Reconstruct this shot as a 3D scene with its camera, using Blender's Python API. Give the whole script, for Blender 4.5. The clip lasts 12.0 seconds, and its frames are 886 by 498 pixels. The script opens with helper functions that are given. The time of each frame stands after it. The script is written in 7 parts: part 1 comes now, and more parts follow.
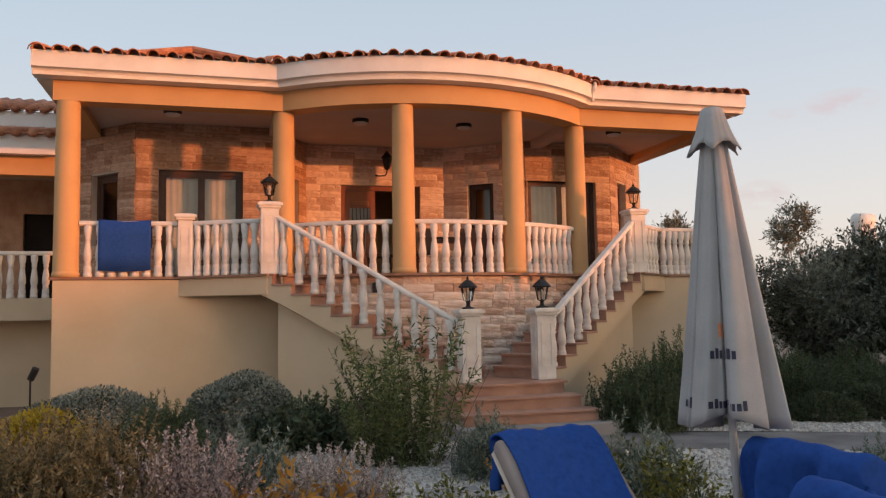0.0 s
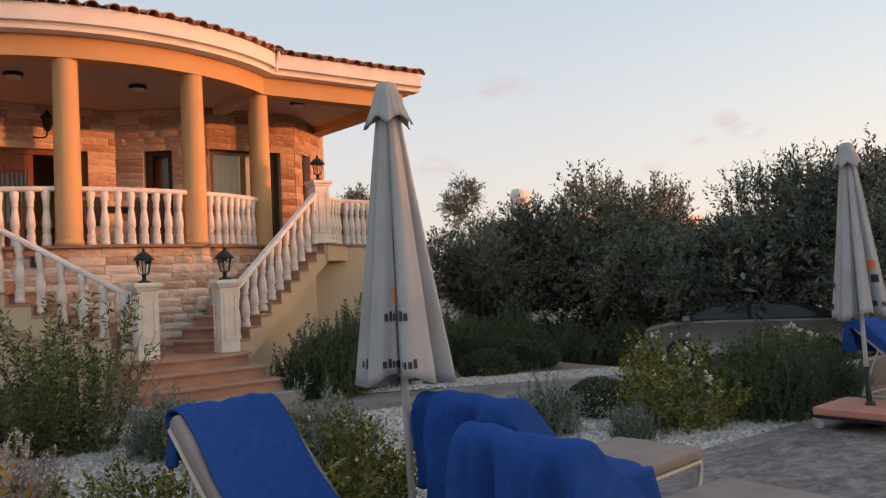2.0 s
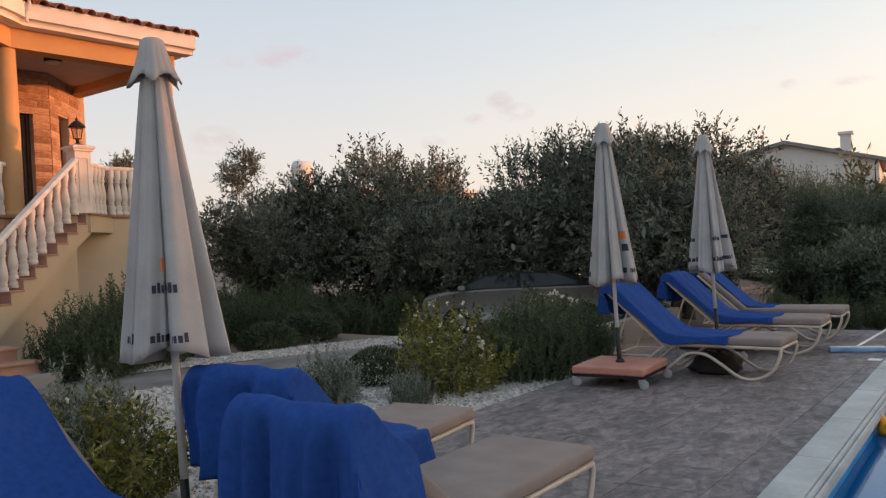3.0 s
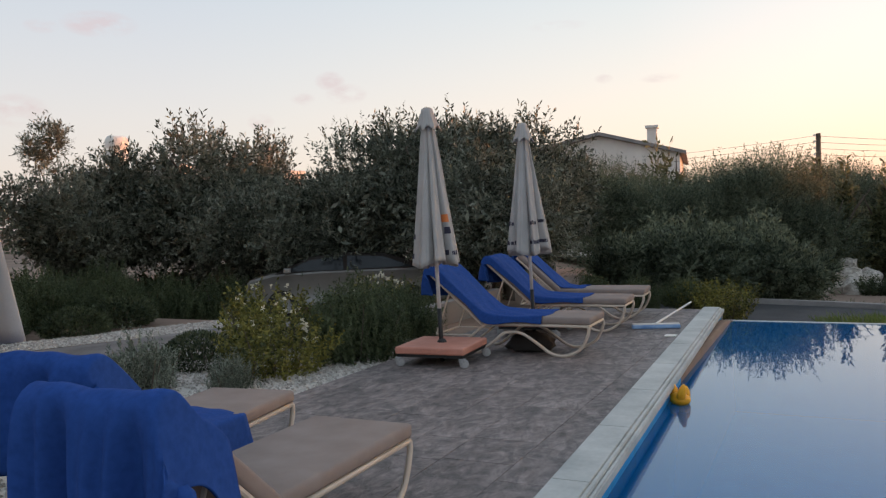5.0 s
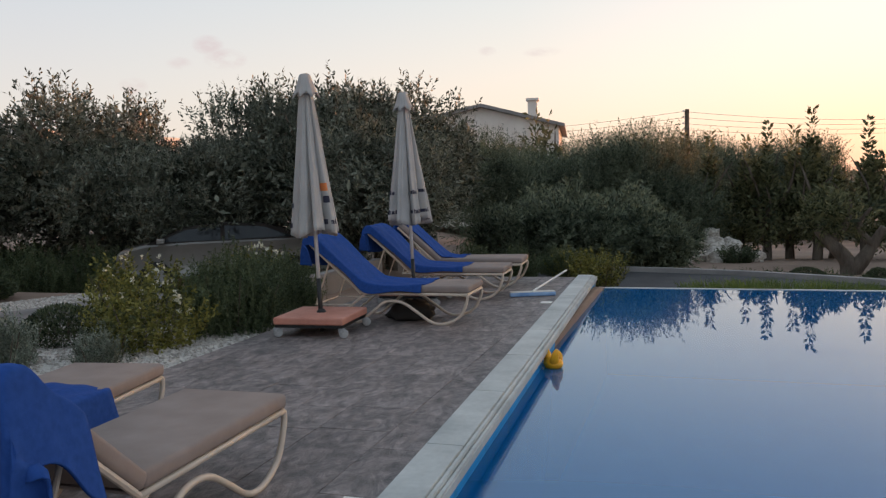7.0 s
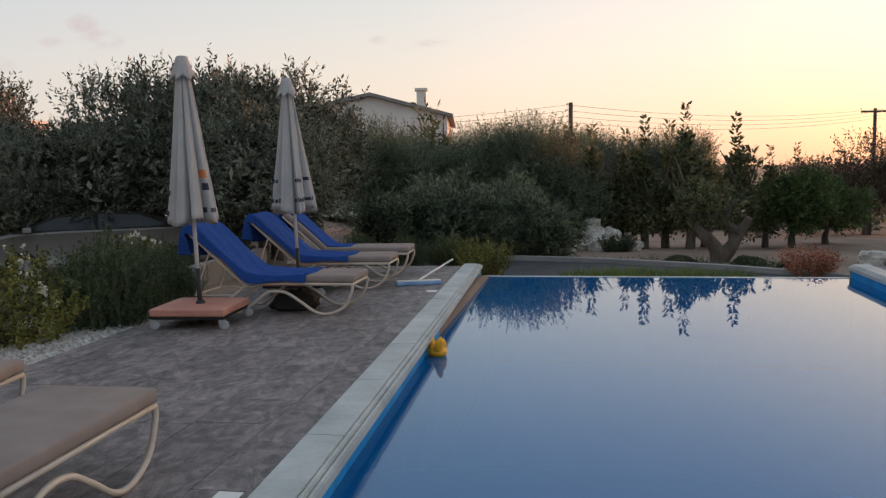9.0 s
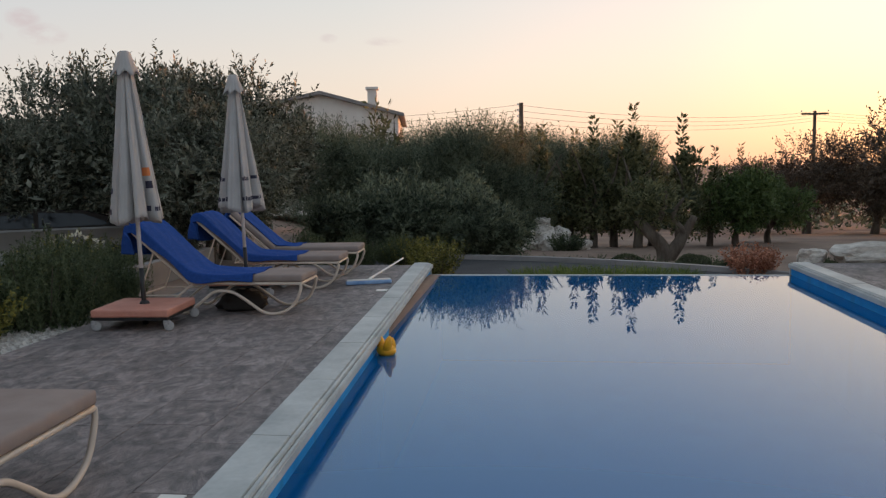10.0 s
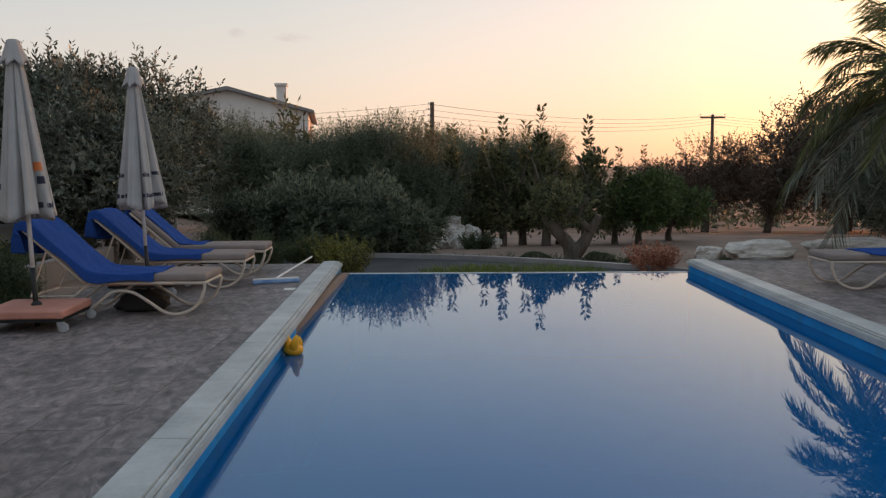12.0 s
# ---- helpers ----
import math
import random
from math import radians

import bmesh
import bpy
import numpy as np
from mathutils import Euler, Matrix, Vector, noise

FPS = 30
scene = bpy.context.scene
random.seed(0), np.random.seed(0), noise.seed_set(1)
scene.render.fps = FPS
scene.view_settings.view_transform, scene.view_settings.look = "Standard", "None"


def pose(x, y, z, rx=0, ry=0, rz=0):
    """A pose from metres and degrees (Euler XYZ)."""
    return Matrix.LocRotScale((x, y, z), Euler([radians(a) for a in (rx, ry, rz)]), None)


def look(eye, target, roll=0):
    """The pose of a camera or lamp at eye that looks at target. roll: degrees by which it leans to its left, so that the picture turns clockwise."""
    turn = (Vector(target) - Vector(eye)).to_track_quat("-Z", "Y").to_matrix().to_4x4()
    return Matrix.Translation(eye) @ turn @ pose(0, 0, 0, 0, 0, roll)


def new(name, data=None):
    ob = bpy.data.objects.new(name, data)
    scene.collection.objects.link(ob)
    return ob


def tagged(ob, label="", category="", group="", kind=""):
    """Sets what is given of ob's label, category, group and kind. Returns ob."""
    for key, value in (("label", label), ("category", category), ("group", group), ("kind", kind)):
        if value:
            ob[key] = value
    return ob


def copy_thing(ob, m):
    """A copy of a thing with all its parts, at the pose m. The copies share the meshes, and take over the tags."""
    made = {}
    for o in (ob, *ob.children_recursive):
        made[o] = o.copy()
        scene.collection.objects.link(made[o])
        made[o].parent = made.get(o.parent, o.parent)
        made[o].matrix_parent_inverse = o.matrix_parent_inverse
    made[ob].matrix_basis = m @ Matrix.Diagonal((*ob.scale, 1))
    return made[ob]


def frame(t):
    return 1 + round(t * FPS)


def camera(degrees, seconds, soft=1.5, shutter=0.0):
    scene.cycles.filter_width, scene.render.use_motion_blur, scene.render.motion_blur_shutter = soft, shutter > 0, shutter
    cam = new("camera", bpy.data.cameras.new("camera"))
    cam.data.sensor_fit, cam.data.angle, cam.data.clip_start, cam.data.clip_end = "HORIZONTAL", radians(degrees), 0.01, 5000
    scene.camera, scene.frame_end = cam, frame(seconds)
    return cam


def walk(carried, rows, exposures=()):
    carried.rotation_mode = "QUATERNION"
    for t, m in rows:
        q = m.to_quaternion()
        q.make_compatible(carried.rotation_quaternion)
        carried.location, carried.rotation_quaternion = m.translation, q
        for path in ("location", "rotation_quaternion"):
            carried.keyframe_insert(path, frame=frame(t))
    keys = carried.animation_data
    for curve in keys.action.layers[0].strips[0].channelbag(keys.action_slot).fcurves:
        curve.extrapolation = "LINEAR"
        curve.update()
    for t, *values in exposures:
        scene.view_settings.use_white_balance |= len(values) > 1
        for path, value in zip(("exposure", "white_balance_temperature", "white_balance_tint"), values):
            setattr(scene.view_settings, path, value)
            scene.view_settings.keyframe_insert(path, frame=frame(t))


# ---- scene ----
cam = camera(57.3, 12.0, soft=1.3)
PATH = [
    (0, (-0.496, -1.326, 1.593), (0.037, 0.596, 1.752), -1.0),
    (0.5, (-0.494, -1.339, 1.589), (0.098, 0.565, 1.74), -1.1),
    (1, (-0.483, -1.342, 1.587), (0.247, 0.516, 1.715), -1.6),
    (1.5, (-0.481, -1.352, 1.582), (0.465, 0.408, 1.687), -2.0),
    (2, (-0.473, -1.356, 1.573), (0.739, 0.233, 1.639), -2.5),
    (2.5, (-0.454, -1.345, 1.56), (0.985, 0.044, 1.57), -2.7),
    (3, (-0.439, -1.35, 1.547), (1.148, -0.134, 1.523), -2.7),
    (5, (-0.418, -1.397, 1.535), (1.385, -0.536, 1.452), -2.0),
    (5.5, (-0.416, -1.415, 1.532), (1.42, -0.628, 1.428), -1.9),
    (6, (-0.413, -1.429, 1.529), (1.448, -0.706, 1.404), -1.8),
    (6.5, (-0.401, -1.434, 1.524), (1.481, -0.772, 1.381), -1.7),
    (7, (-0.387, -1.441, 1.518), (1.514, -0.843, 1.354), -1.6),
    (9, (-0.355, -1.49, 1.505), (1.607, -1.154, 1.31), -1.0),
    (9.5, (-0.35, -1.506, 1.503), (1.621, -1.229, 1.305), -0.9),
    (10, (-0.348, -1.517, 1.496), (1.63, -1.298, 1.298), -0.8),
    (10.5, (-0.341, -1.521, 1.497), (1.642, -1.352, 1.3), -0.6),
    (11, (-0.343, -1.531, 1.49), (1.643, -1.41, 1.292), -0.5),
    (11.5, (-0.352, -1.554, 1.488), (1.637, -1.49, 1.289), -0.4),
    (12, (-0.344, -1.553, 1.486), (1.646, -1.55, 1.283), -0.3),
]
walk(cam, [(t, look(eye, goal, roll)) for t, eye, goal, roll in PATH], exposures=[(0, 1.8), (2.5, 1.85), (5, 1.85), (9.5, 1.64), (12, 1.52)])

# ---- sky and sun ----
SUN_AZ, SUN_EL = radians(-42.0), radians(3.1)
GLOW_EL = radians(8.0)
world = bpy.data.worlds.new("evening_sky")
scene.world = world
world.use_nodes = True
wn = world.node_tree
wn.nodes.clear()
sky = wn.nodes.new("ShaderNodeTexSky")
sky.sky_type = "NISHITA"
sky.sun_disc = False
sky.sun_elevation = SUN_EL
sky.sun_rotation = math.pi / 2 - SUN_AZ
sky.dust_density = 1.6
sky.air_density = 1.0
sky.ozone_density = 1.5
bg = wn.nodes.new("ShaderNodeBackground")
bg.inputs["Strength"].default_value = 0.025
outw = wn.nodes.new("ShaderNodeOutputWorld")
wn.links.new(sky.outputs[0], bg.inputs[0])


def wmath(op, a, b=None, c=None):
    n = wn.nodes.new("ShaderNodeMath")
    n.operation = op
    for i, v in enumerate((a, b, c)):
        if v is None:
            continue
        if isinstance(v, (int, float)):
            n.inputs[i].default_value = v
        else:
            wn.links.new(v, n.inputs[i])
    return n.outputs[0]


def wramp(fac, stops):
    n = wn.nodes.new("ShaderNodeValToRGB")
    while len(n.color_ramp.elements) < len(stops):
        n.color_ramp.elements.new(0.5)
    for e, (p, c) in zip(n.color_ramp.elements, stops):
        e.position, e.color = p, (*c, 1)
    wn.links.new(fac, n.inputs[0])
    return n.outputs[0]


# thin evening haze over the clear sky: pale blue away from the sun, yellow round it, peach along the horizon
tc = wn.nodes.new("ShaderNodeTexCoord")
dot = wn.nodes.new("ShaderNodeVectorMath")
dot.operation = "DOT_PRODUCT"
wn.links.new(tc.outputs["Generated"], dot.inputs[0])
dot.inputs[1].default_value = (math.cos(SUN_AZ) * math.cos(GLOW_EL), math.sin(SUN_AZ) * math.cos(GLOW_EL), math.sin(GLOW_EL))
g = wmath("MULTIPLY_ADD", dot.outputs["Value"], 0.5, 0.5)
sep = wn.nodes.new("ShaderNodeSeparateXYZ")
wn.links.new(tc.outputs["Generated"], sep.inputs[0])
up = sep.outputs["Z"]
high = wramp(g, [(0.0, (0.36, 0.37, 0.4)), (0.55, (0.43, 0.44, 0.47)), (0.8, (0.51, 0.525, 0.51)), (0.92, (0.69, 0.62, 0.58)), (0.972, (0.93, 0.76, 0.63)), (0.992, (1.7, 1.25, 0.72)), (1.0, (15.0, 7.5, 2.6))])
lowc = wramp(g, [(0.0, (0.42, 0.38, 0.4)), (0.6, (0.56, 0.47, 0.42)), (0.85, (0.69, 0.47, 0.37)), (0.95, (0.8, 0.43, 0.3)), (0.985, (0.92, 0.51, 0.3)), (0.996, (2.2, 1.15, 0.5)), (1.0, (9.0, 4.2, 1.4))])
near = wmath("POWER", wmath("SUBTRACT", 1.0, wmath("MINIMUM", wmath("MULTIPLY", wmath("ABSOLUTE", up), 3.0), 1.0)), 1.6)
zen = wn.nodes.new("ShaderNodeMixRGB")
wn.links.new(wmath("MINIMUM", wmath("MULTIPLY", wmath("MAXIMUM", wmath("SUBTRACT", up, 0.12), 0.0), 2.5), 0.9), zen.inputs[0])
wn.links.new(high, zen.inputs[1])
zen.inputs[2].default_value = (0.29, 0.35, 0.42, 1)
mixh = wn.nodes.new("ShaderNodeMixRGB")
wn.links.new(near, mixh.inputs[0])
wn.links.new(zen.outputs[0], mixh.inputs[1])
wn.links.new(lowc, mixh.inputs[2])
# a few small mauve clouds, each an uneven patch at its own bearing and height (degrees)
bearing = wmath("ARCTAN2", sep.outputs["Y"], sep.outputs["X"])
rise = wmath("ARCSINE", up)
mp = wn.nodes.new("ShaderNodeMapping")
mp.inputs["Scale"].default_value = (26.0, 26.0, 60.0)
wn.links.new(tc.outputs["Generated"], mp.inputs[0])
cn = wn.nodes.new("ShaderNodeTexNoise")
cn.inputs["Scale"].default_value = 1.0
cn.inputs["Detail"].default_value = 6.0
cn.inputs["Roughness"].default_value = 0.6
wn.links.new(mp.outputs[0], cn.inputs["Vector"])
cl = None
for az, el, wide, tall, dense in ((47.8, 12.9, 2.5, 0.9, 0.95), (51.2, 12.6, 1.1, 0.5, 0.6), (52.8, 7.4, 2.0, 1.1, 0.9), (31.9, 8.6, 1.5, 0.75, 1.0), (33.0, 9.5, 1.1, 0.7, 0.8), (34.9, 8.3, 0.9, 0.45, 0.7), (37.8, 6.8, 1.0, 0.6, 0.85), (14.0, 8.9, 0.7, 0.35, 0.6), (10.2, 8.7, 1.5, 0.35, 0.6), (17.0, 12.6, 2.2, 0.4, 0.3), (-8.0, 11.5, 4.5, 0.35, 0.3)):
    du = wmath("MULTIPLY", wmath("SUBTRACT", bearing, radians(az)), 1 / radians(wide))
    dv = wmath("MULTIPLY", wmath("SUBTRACT", rise, radians(el)), 1 / radians(tall))
    off = wmath("ADD", wmath("MULTIPLY", du, du), wmath("MULTIPLY", dv, dv))
    patch = wmath("MULTIPLY", wmath("MAXIMUM", wmath("SUBTRACT", 1.0, off), 0.0), dense)
    cl = patch if cl is None else wmath("MAXIMUM", cl, patch)
ragged = wramp(cn.outputs[0], [(0.36, (0, 0, 0)), (0.62, (1, 1, 1))])
cl = wmath("MULTIPLY", wmath("MINIMUM", wmath("MULTIPLY", wmath("MULTIPLY", cl, ragged), 1.6), 1.0), 0.62)
mixc = wn.nodes.new("ShaderNodeMixRGB")
wn.links.new(cl, mixc.inputs[0])
wn.links.new(mixh.outputs[0], mixc.inputs[1])
mixc.inputs[2].default_value = (0.43, 0.33, 0.34, 1)
haze = wn.nodes.new("ShaderNodeBackground")
haze.inputs["Strength"].default_value = 0.42
wn.links.new(mixc.outputs[0], haze.inputs[0])
both = wn.nodes.new("ShaderNodeAddShader")
wn.links.new(bg.outputs[0], both.inputs[0])
wn.links.new(haze.outputs[0], both.inputs[1])
wn.links.new(both.outputs[0], outw.inputs[0])
sun = new("sun", bpy.data.lights.new("sun", "SUN"))
sun.data.energy = 0.95
sun.data.angle = radians(0.9)
sun.data.color = (1.0, 0.3, 0.1)
sun.matrix_world = look((0, 0, 30), (-math.cos(SUN_AZ) * math.cos(SUN_EL), -math.sin(SUN_AZ) * math.cos(SUN_EL), 30 - math.sin(SUN_EL)))


# ---- materials ----
def ramp_mat(name, dark, light, rough=0.7, scale=4.0, fine=60.0, bump=0.15, metal=0.0, island=0.0, per_object=0.0, translucent=0.0, stretch=(1, 1, 1), spec=0.4, coords="Object", dist=0.02):
    """A surface whose colour wanders between two tones at two scales, with a fine relief."""
    m = bpy.data.materials.new(name)
    m.use_nodes = True
    nt = m.node_tree
    b = nt.nodes["Principled BSDF"]
    tc = nt.nodes.new("ShaderNodeTexCoord")
    mp = nt.nodes.new("ShaderNodeMapping")
    mp.inputs["Scale"].default_value = stretch
    nt.links.new(tc.outputs[coords], mp.inputs[0])
    n1 = nt.nodes.new("ShaderNodeTexNoise")
    n1.inputs["Scale"].default_value = scale
    n1.inputs["Detail"].default_value = 5
    n2 = nt.nodes.new("ShaderNodeTexNoise")
    n2.inputs["Scale"].default_value = fine
    n2.inputs["Detail"].default_value = 4
    for n in (n1, n2):
        nt.links.new(mp.outputs[0], n.inputs["Vector"])
    add = nt.nodes.new("ShaderNodeMath")
    add.operation = "MULTIPLY_ADD"
    add.inputs[1].default_value = 0.45
    nt.links.new(n2.outputs[0], add.inputs[0])
    sc = nt.nodes.new("ShaderNodeMath")
    sc.operation = "MULTIPLY_ADD"
    sc.inputs[1].default_value = 1.5
    sc.inputs[2].default_value = -0.45
    nt.links.new(n1.outputs[0], sc.inputs[0])
    nt.links.new(sc.outputs[0], add.inputs[2])
    last = add.outputs[0]
    for kind, amount in (("island", island), ("object", per_object)):
        if amount:
            src = nt.nodes.new("ShaderNodeNewGeometry" if kind == "island" else "ShaderNodeObjectInfo")
            r = nt.nodes.new("ShaderNodeMath")
            r.operation = "MULTIPLY_ADD"
            r.inputs[1].default_value = amount
            shift = nt.nodes.new("ShaderNodeMath")
            shift.operation = "SUBTRACT"
            shift.inputs[1].default_value = 0.5
            nt.links.new(src.outputs["Random Per Island" if kind == "island" else "Random"], shift.inputs[0])
            nt.links.new(shift.outputs[0], r.inputs[0])
            nt.links.new(last, r.inputs[2])
            last = r.outputs[0]
    cr = nt.nodes.new("ShaderNodeValToRGB")
    cr.color_ramp.elements[0].position = 0.15
    cr.color_ramp.elements[1].position = 0.85
    cr.color_ramp.elements[0].color = (*dark, 1)
    cr.color_ramp.elements[1].color = (*light, 1)
    nt.links.new(last, cr.inputs[0])
    nt.links.new(cr.outputs[0], b.inputs["Base Color"])
    b.inputs["Roughness"].default_value = rough
    b.inputs["Metallic"].default_value = metal
    b.inputs["Specular IOR Level"].default_value = spec
    if bump:
        bp = nt.nodes.new("ShaderNodeBump")
        bp.inputs["Strength"].default_value = bump
        bp.inputs["Distance"].default_value = dist
        nt.links.new(add.outputs[0], bp.inputs["Height"])
        nt.links.new(bp.outputs[0], b.inputs["Normal"])
    if translucent:
        tr = nt.nodes.new("ShaderNodeBsdfTranslucent")
        mx = nt.nodes.new("ShaderNodeMixShader")
        mx.inputs[0].default_value = translucent
        nt.links.new(cr.outputs[0], tr.inputs[0])
        nt.links.new(b.outputs[0], mx.inputs[1])
        nt.links.new(tr.outputs[0], mx.inputs[2])
        nt.links.new(mx.outputs[0], nt.nodes["Material Output"].inputs[0])
    return m


def glass_mat(name, tint, rough=0.02):
    """A pane: what lies behind it shows, with the gloss of glass over it."""
    m = bpy.data.materials.new(name)
    m.use_nodes = True
    nt = m.node_tree
    nt.nodes.remove(nt.nodes["Principled BSDF"])
    t = nt.nodes.new("ShaderNodeBsdfTransparent")
    t.inputs[0].default_value = (*tint, 1)
    g = nt.nodes.new("ShaderNodeBsdfGlossy")
    g.inputs["Roughness"].default_value = rough
    f = nt.nodes.new("ShaderNodeFresnel")
    f.inputs[0].default_value = 1.5
    mx = nt.nodes.new("ShaderNodeMixShader")
    for a, c in ((f.outputs[0], 0), (t.outputs[0], 1), (g.outputs[0], 2)):
        nt.links.new(a, mx.inputs[c])
    nt.links.new(mx.outputs[0], nt.nodes["Material Output"].inputs[0])
    return m


def mosaic_mat(name, dark, light, size):
    """Small glazed pool tiles with pale joints."""
    m = ramp_mat(name, dark, light, rough=0.5, scale=3, fine=20, bump=0.0, spec=0.06)
    nt = m.node_tree
    tc = nt.nodes.new("ShaderNodeTexCoord")
    br = nt.nodes.new("ShaderNodeTexVoronoi")
    br.distance = "CHEBYCHEV"
    br.inputs["Randomness"].default_value = 0.0
    br.inputs["Scale"].default_value = 1.0 / size
    nt.links.new(tc.outputs["Object"], br.inputs["Vector"])
    gt = nt.nodes.new("ShaderNodeMath")
    gt.operation = "GREATER_THAN"
    gt.inputs[1].default_value = 0.46
    nt.links.new(br.outputs["Distance"], gt.inputs[0])
    mx = nt.nodes.new("ShaderNodeMixRGB")
    old = nt.nodes["Principled BSDF"].inputs["Base Color"].links[0].from_socket
    nt.links.new(gt.outputs[0], mx.inputs[0])
    nt.links.new(old, mx.inputs[1])
    mx.inputs[2].default_value = (0.03, 0.24, 0.5, 1)
    nt.links.new(mx.outputs[0], nt.nodes["Principled BSDF"].inputs["Base Color"])
    return m


def water_mat():
    m = bpy.data.materials.new("pool_water")
    m.use_nodes = True
    nt = m.node_tree
    nt.nodes.remove(nt.nodes["Principled BSDF"])
    t = nt.nodes.new("ShaderNodeBsdfTransparent")
    t.inputs[0].default_value = (0.4, 0.8, 1.0, 1)
    cloudy = nt.nodes.new("ShaderNodeBsdfDiffuse")
    cloudy.inputs[0].default_value = (0.006, 0.13, 0.36, 1)
    body = nt.nodes.new("ShaderNodeMixShader")
    body.inputs[0].default_value = 0.75
    nt.links.new(t.outputs[0], body.inputs[1])
    nt.links.new(cloudy.outputs[0], body.inputs[2])
    g = nt.nodes.new("ShaderNodeBsdfGlossy")
    g.inputs["Roughness"].default_value = 0.0
    g.inputs[0].default_value = (0.85, 0.96, 1.0, 1)
    f = nt.nodes.new("ShaderNodeFresnel")
    f.inputs[0].default_value = 1.53
    mx = nt.nodes.new("ShaderNodeMixShader")
    n = nt.nodes.new("ShaderNodeTexNoise")
    n.inputs["Scale"].default_value = 4.0
    n.inputs["Detail"].default_value = 3.0
    tc = nt.nodes.new("ShaderNodeTexCoord")
    nt.links.new(tc.outputs["Object"], n.inputs["Vector"])
    bp = nt.nodes.new("ShaderNodeBump")
    bp.inputs["Strength"].default_value = 0.018
    bp.inputs["Distance"].default_value = 0.02
    nt.links.new(n.outputs[0], bp.inputs["Height"])
    nt.links.new(bp.outputs[0], g.inputs["Normal"])
    for a, c in ((f.outputs[0], 0), (body.outputs[0], 1), (g.outputs[0], 2)):
        nt.links.new(a, mx.inputs[c])
    nt.links.new(mx.outputs[0], nt.nodes["Material Output"].inputs[0])
    return m


M_CREAM = ramp_mat("cream_render", (0.52, 0.4, 0.26), (0.61, 0.48, 0.33), 0.85, 1.2, 90, 0.08)
M_OCHRE = ramp_mat("ochre_paint", (0.5, 0.29, 0.125), (0.58, 0.35, 0.16), 0.7, 1.5, 80, 0.05)
M_WHITE = ramp_mat("white_paint", (0.66, 0.62, 0.57), (0.8, 0.77, 0.72), 0.7, 2, 60, 0.06)
M_BALUSTER = ramp_mat("cast_white_stone", (0.55, 0.5, 0.45), (0.76, 0.72, 0.66), 0.75, 5, 70, 0.12)
M_STONE = ramp_mat("split_stone", (0.31, 0.165, 0.095), (0.62, 0.42, 0.29), 0.85, 3, 30, 0.6, per_object=0.7, dist=0.04)
M_BOWSTONE = ramp_mat("pale_pink_stone", (0.48, 0.32, 0.235), (0.82, 0.68, 0.57), 0.8, 3, 30, 0.45, per_object=0.8, dist=0.03)
M_MORTAR = ramp_mat("mortar", (0.46, 0.37, 0.3), (0.58, 0.48, 0.4), 0.9, 5, 60, 0.2)
M_TRIM = ramp_mat("brown_edge_trim", (0.2, 0.11, 0.07), (0.3, 0.17, 0.11), 0.6, 5, 50, 0.05)
M_STEP = ramp_mat("red_brown_step_tile", (0.3, 0.16, 0.11), (0.44, 0.26, 0.19), 0.6, 3, 60, 0.08)
M_TILE = ramp_mat("clay_roof_tile", (0.27, 0.105, 0.055), (0.56, 0.25, 0.14), 0.8, 4, 40, 0.3, per_object=0.6)
M_FRAME = ramp_mat("dark_brown_frame", (0.05, 0.022, 0.012), (0.09, 0.042, 0.024), 0.45, 6, 60, 0.05)
M_DOOR = ramp_mat("mahogany_door", (0.14, 0.045, 0.018), (0.26, 0.09, 0.035), 0.4, 4, 40, 0.1, stretch=(1, 1, 0.15))
M_GLASS = glass_mat("window_glass", (0.85, 0.87, 0.86))
M_CURTAIN = ramp_mat("pale_curtain", (0.5, 0.47, 0.4), (0.68, 0.65, 0.58), 0.9, 3, 60, 0.05)
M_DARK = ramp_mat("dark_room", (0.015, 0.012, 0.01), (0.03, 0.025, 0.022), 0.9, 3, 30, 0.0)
M_SOFFIT = ramp_mat("white_soffit", (0.52, 0.45, 0.4), (0.6, 0.53, 0.48), 0.8, 1.5, 60, 0.04)
M_BLACK = ramp_mat("black_iron", (0.012, 0.012, 0.013), (0.03, 0.03, 0.03), 0.45, 8, 60, 0.05, metal=0.3)
M_LAMPGLASS = glass_mat("lantern_glass", (0.9, 0.88, 0.84), 0.05)


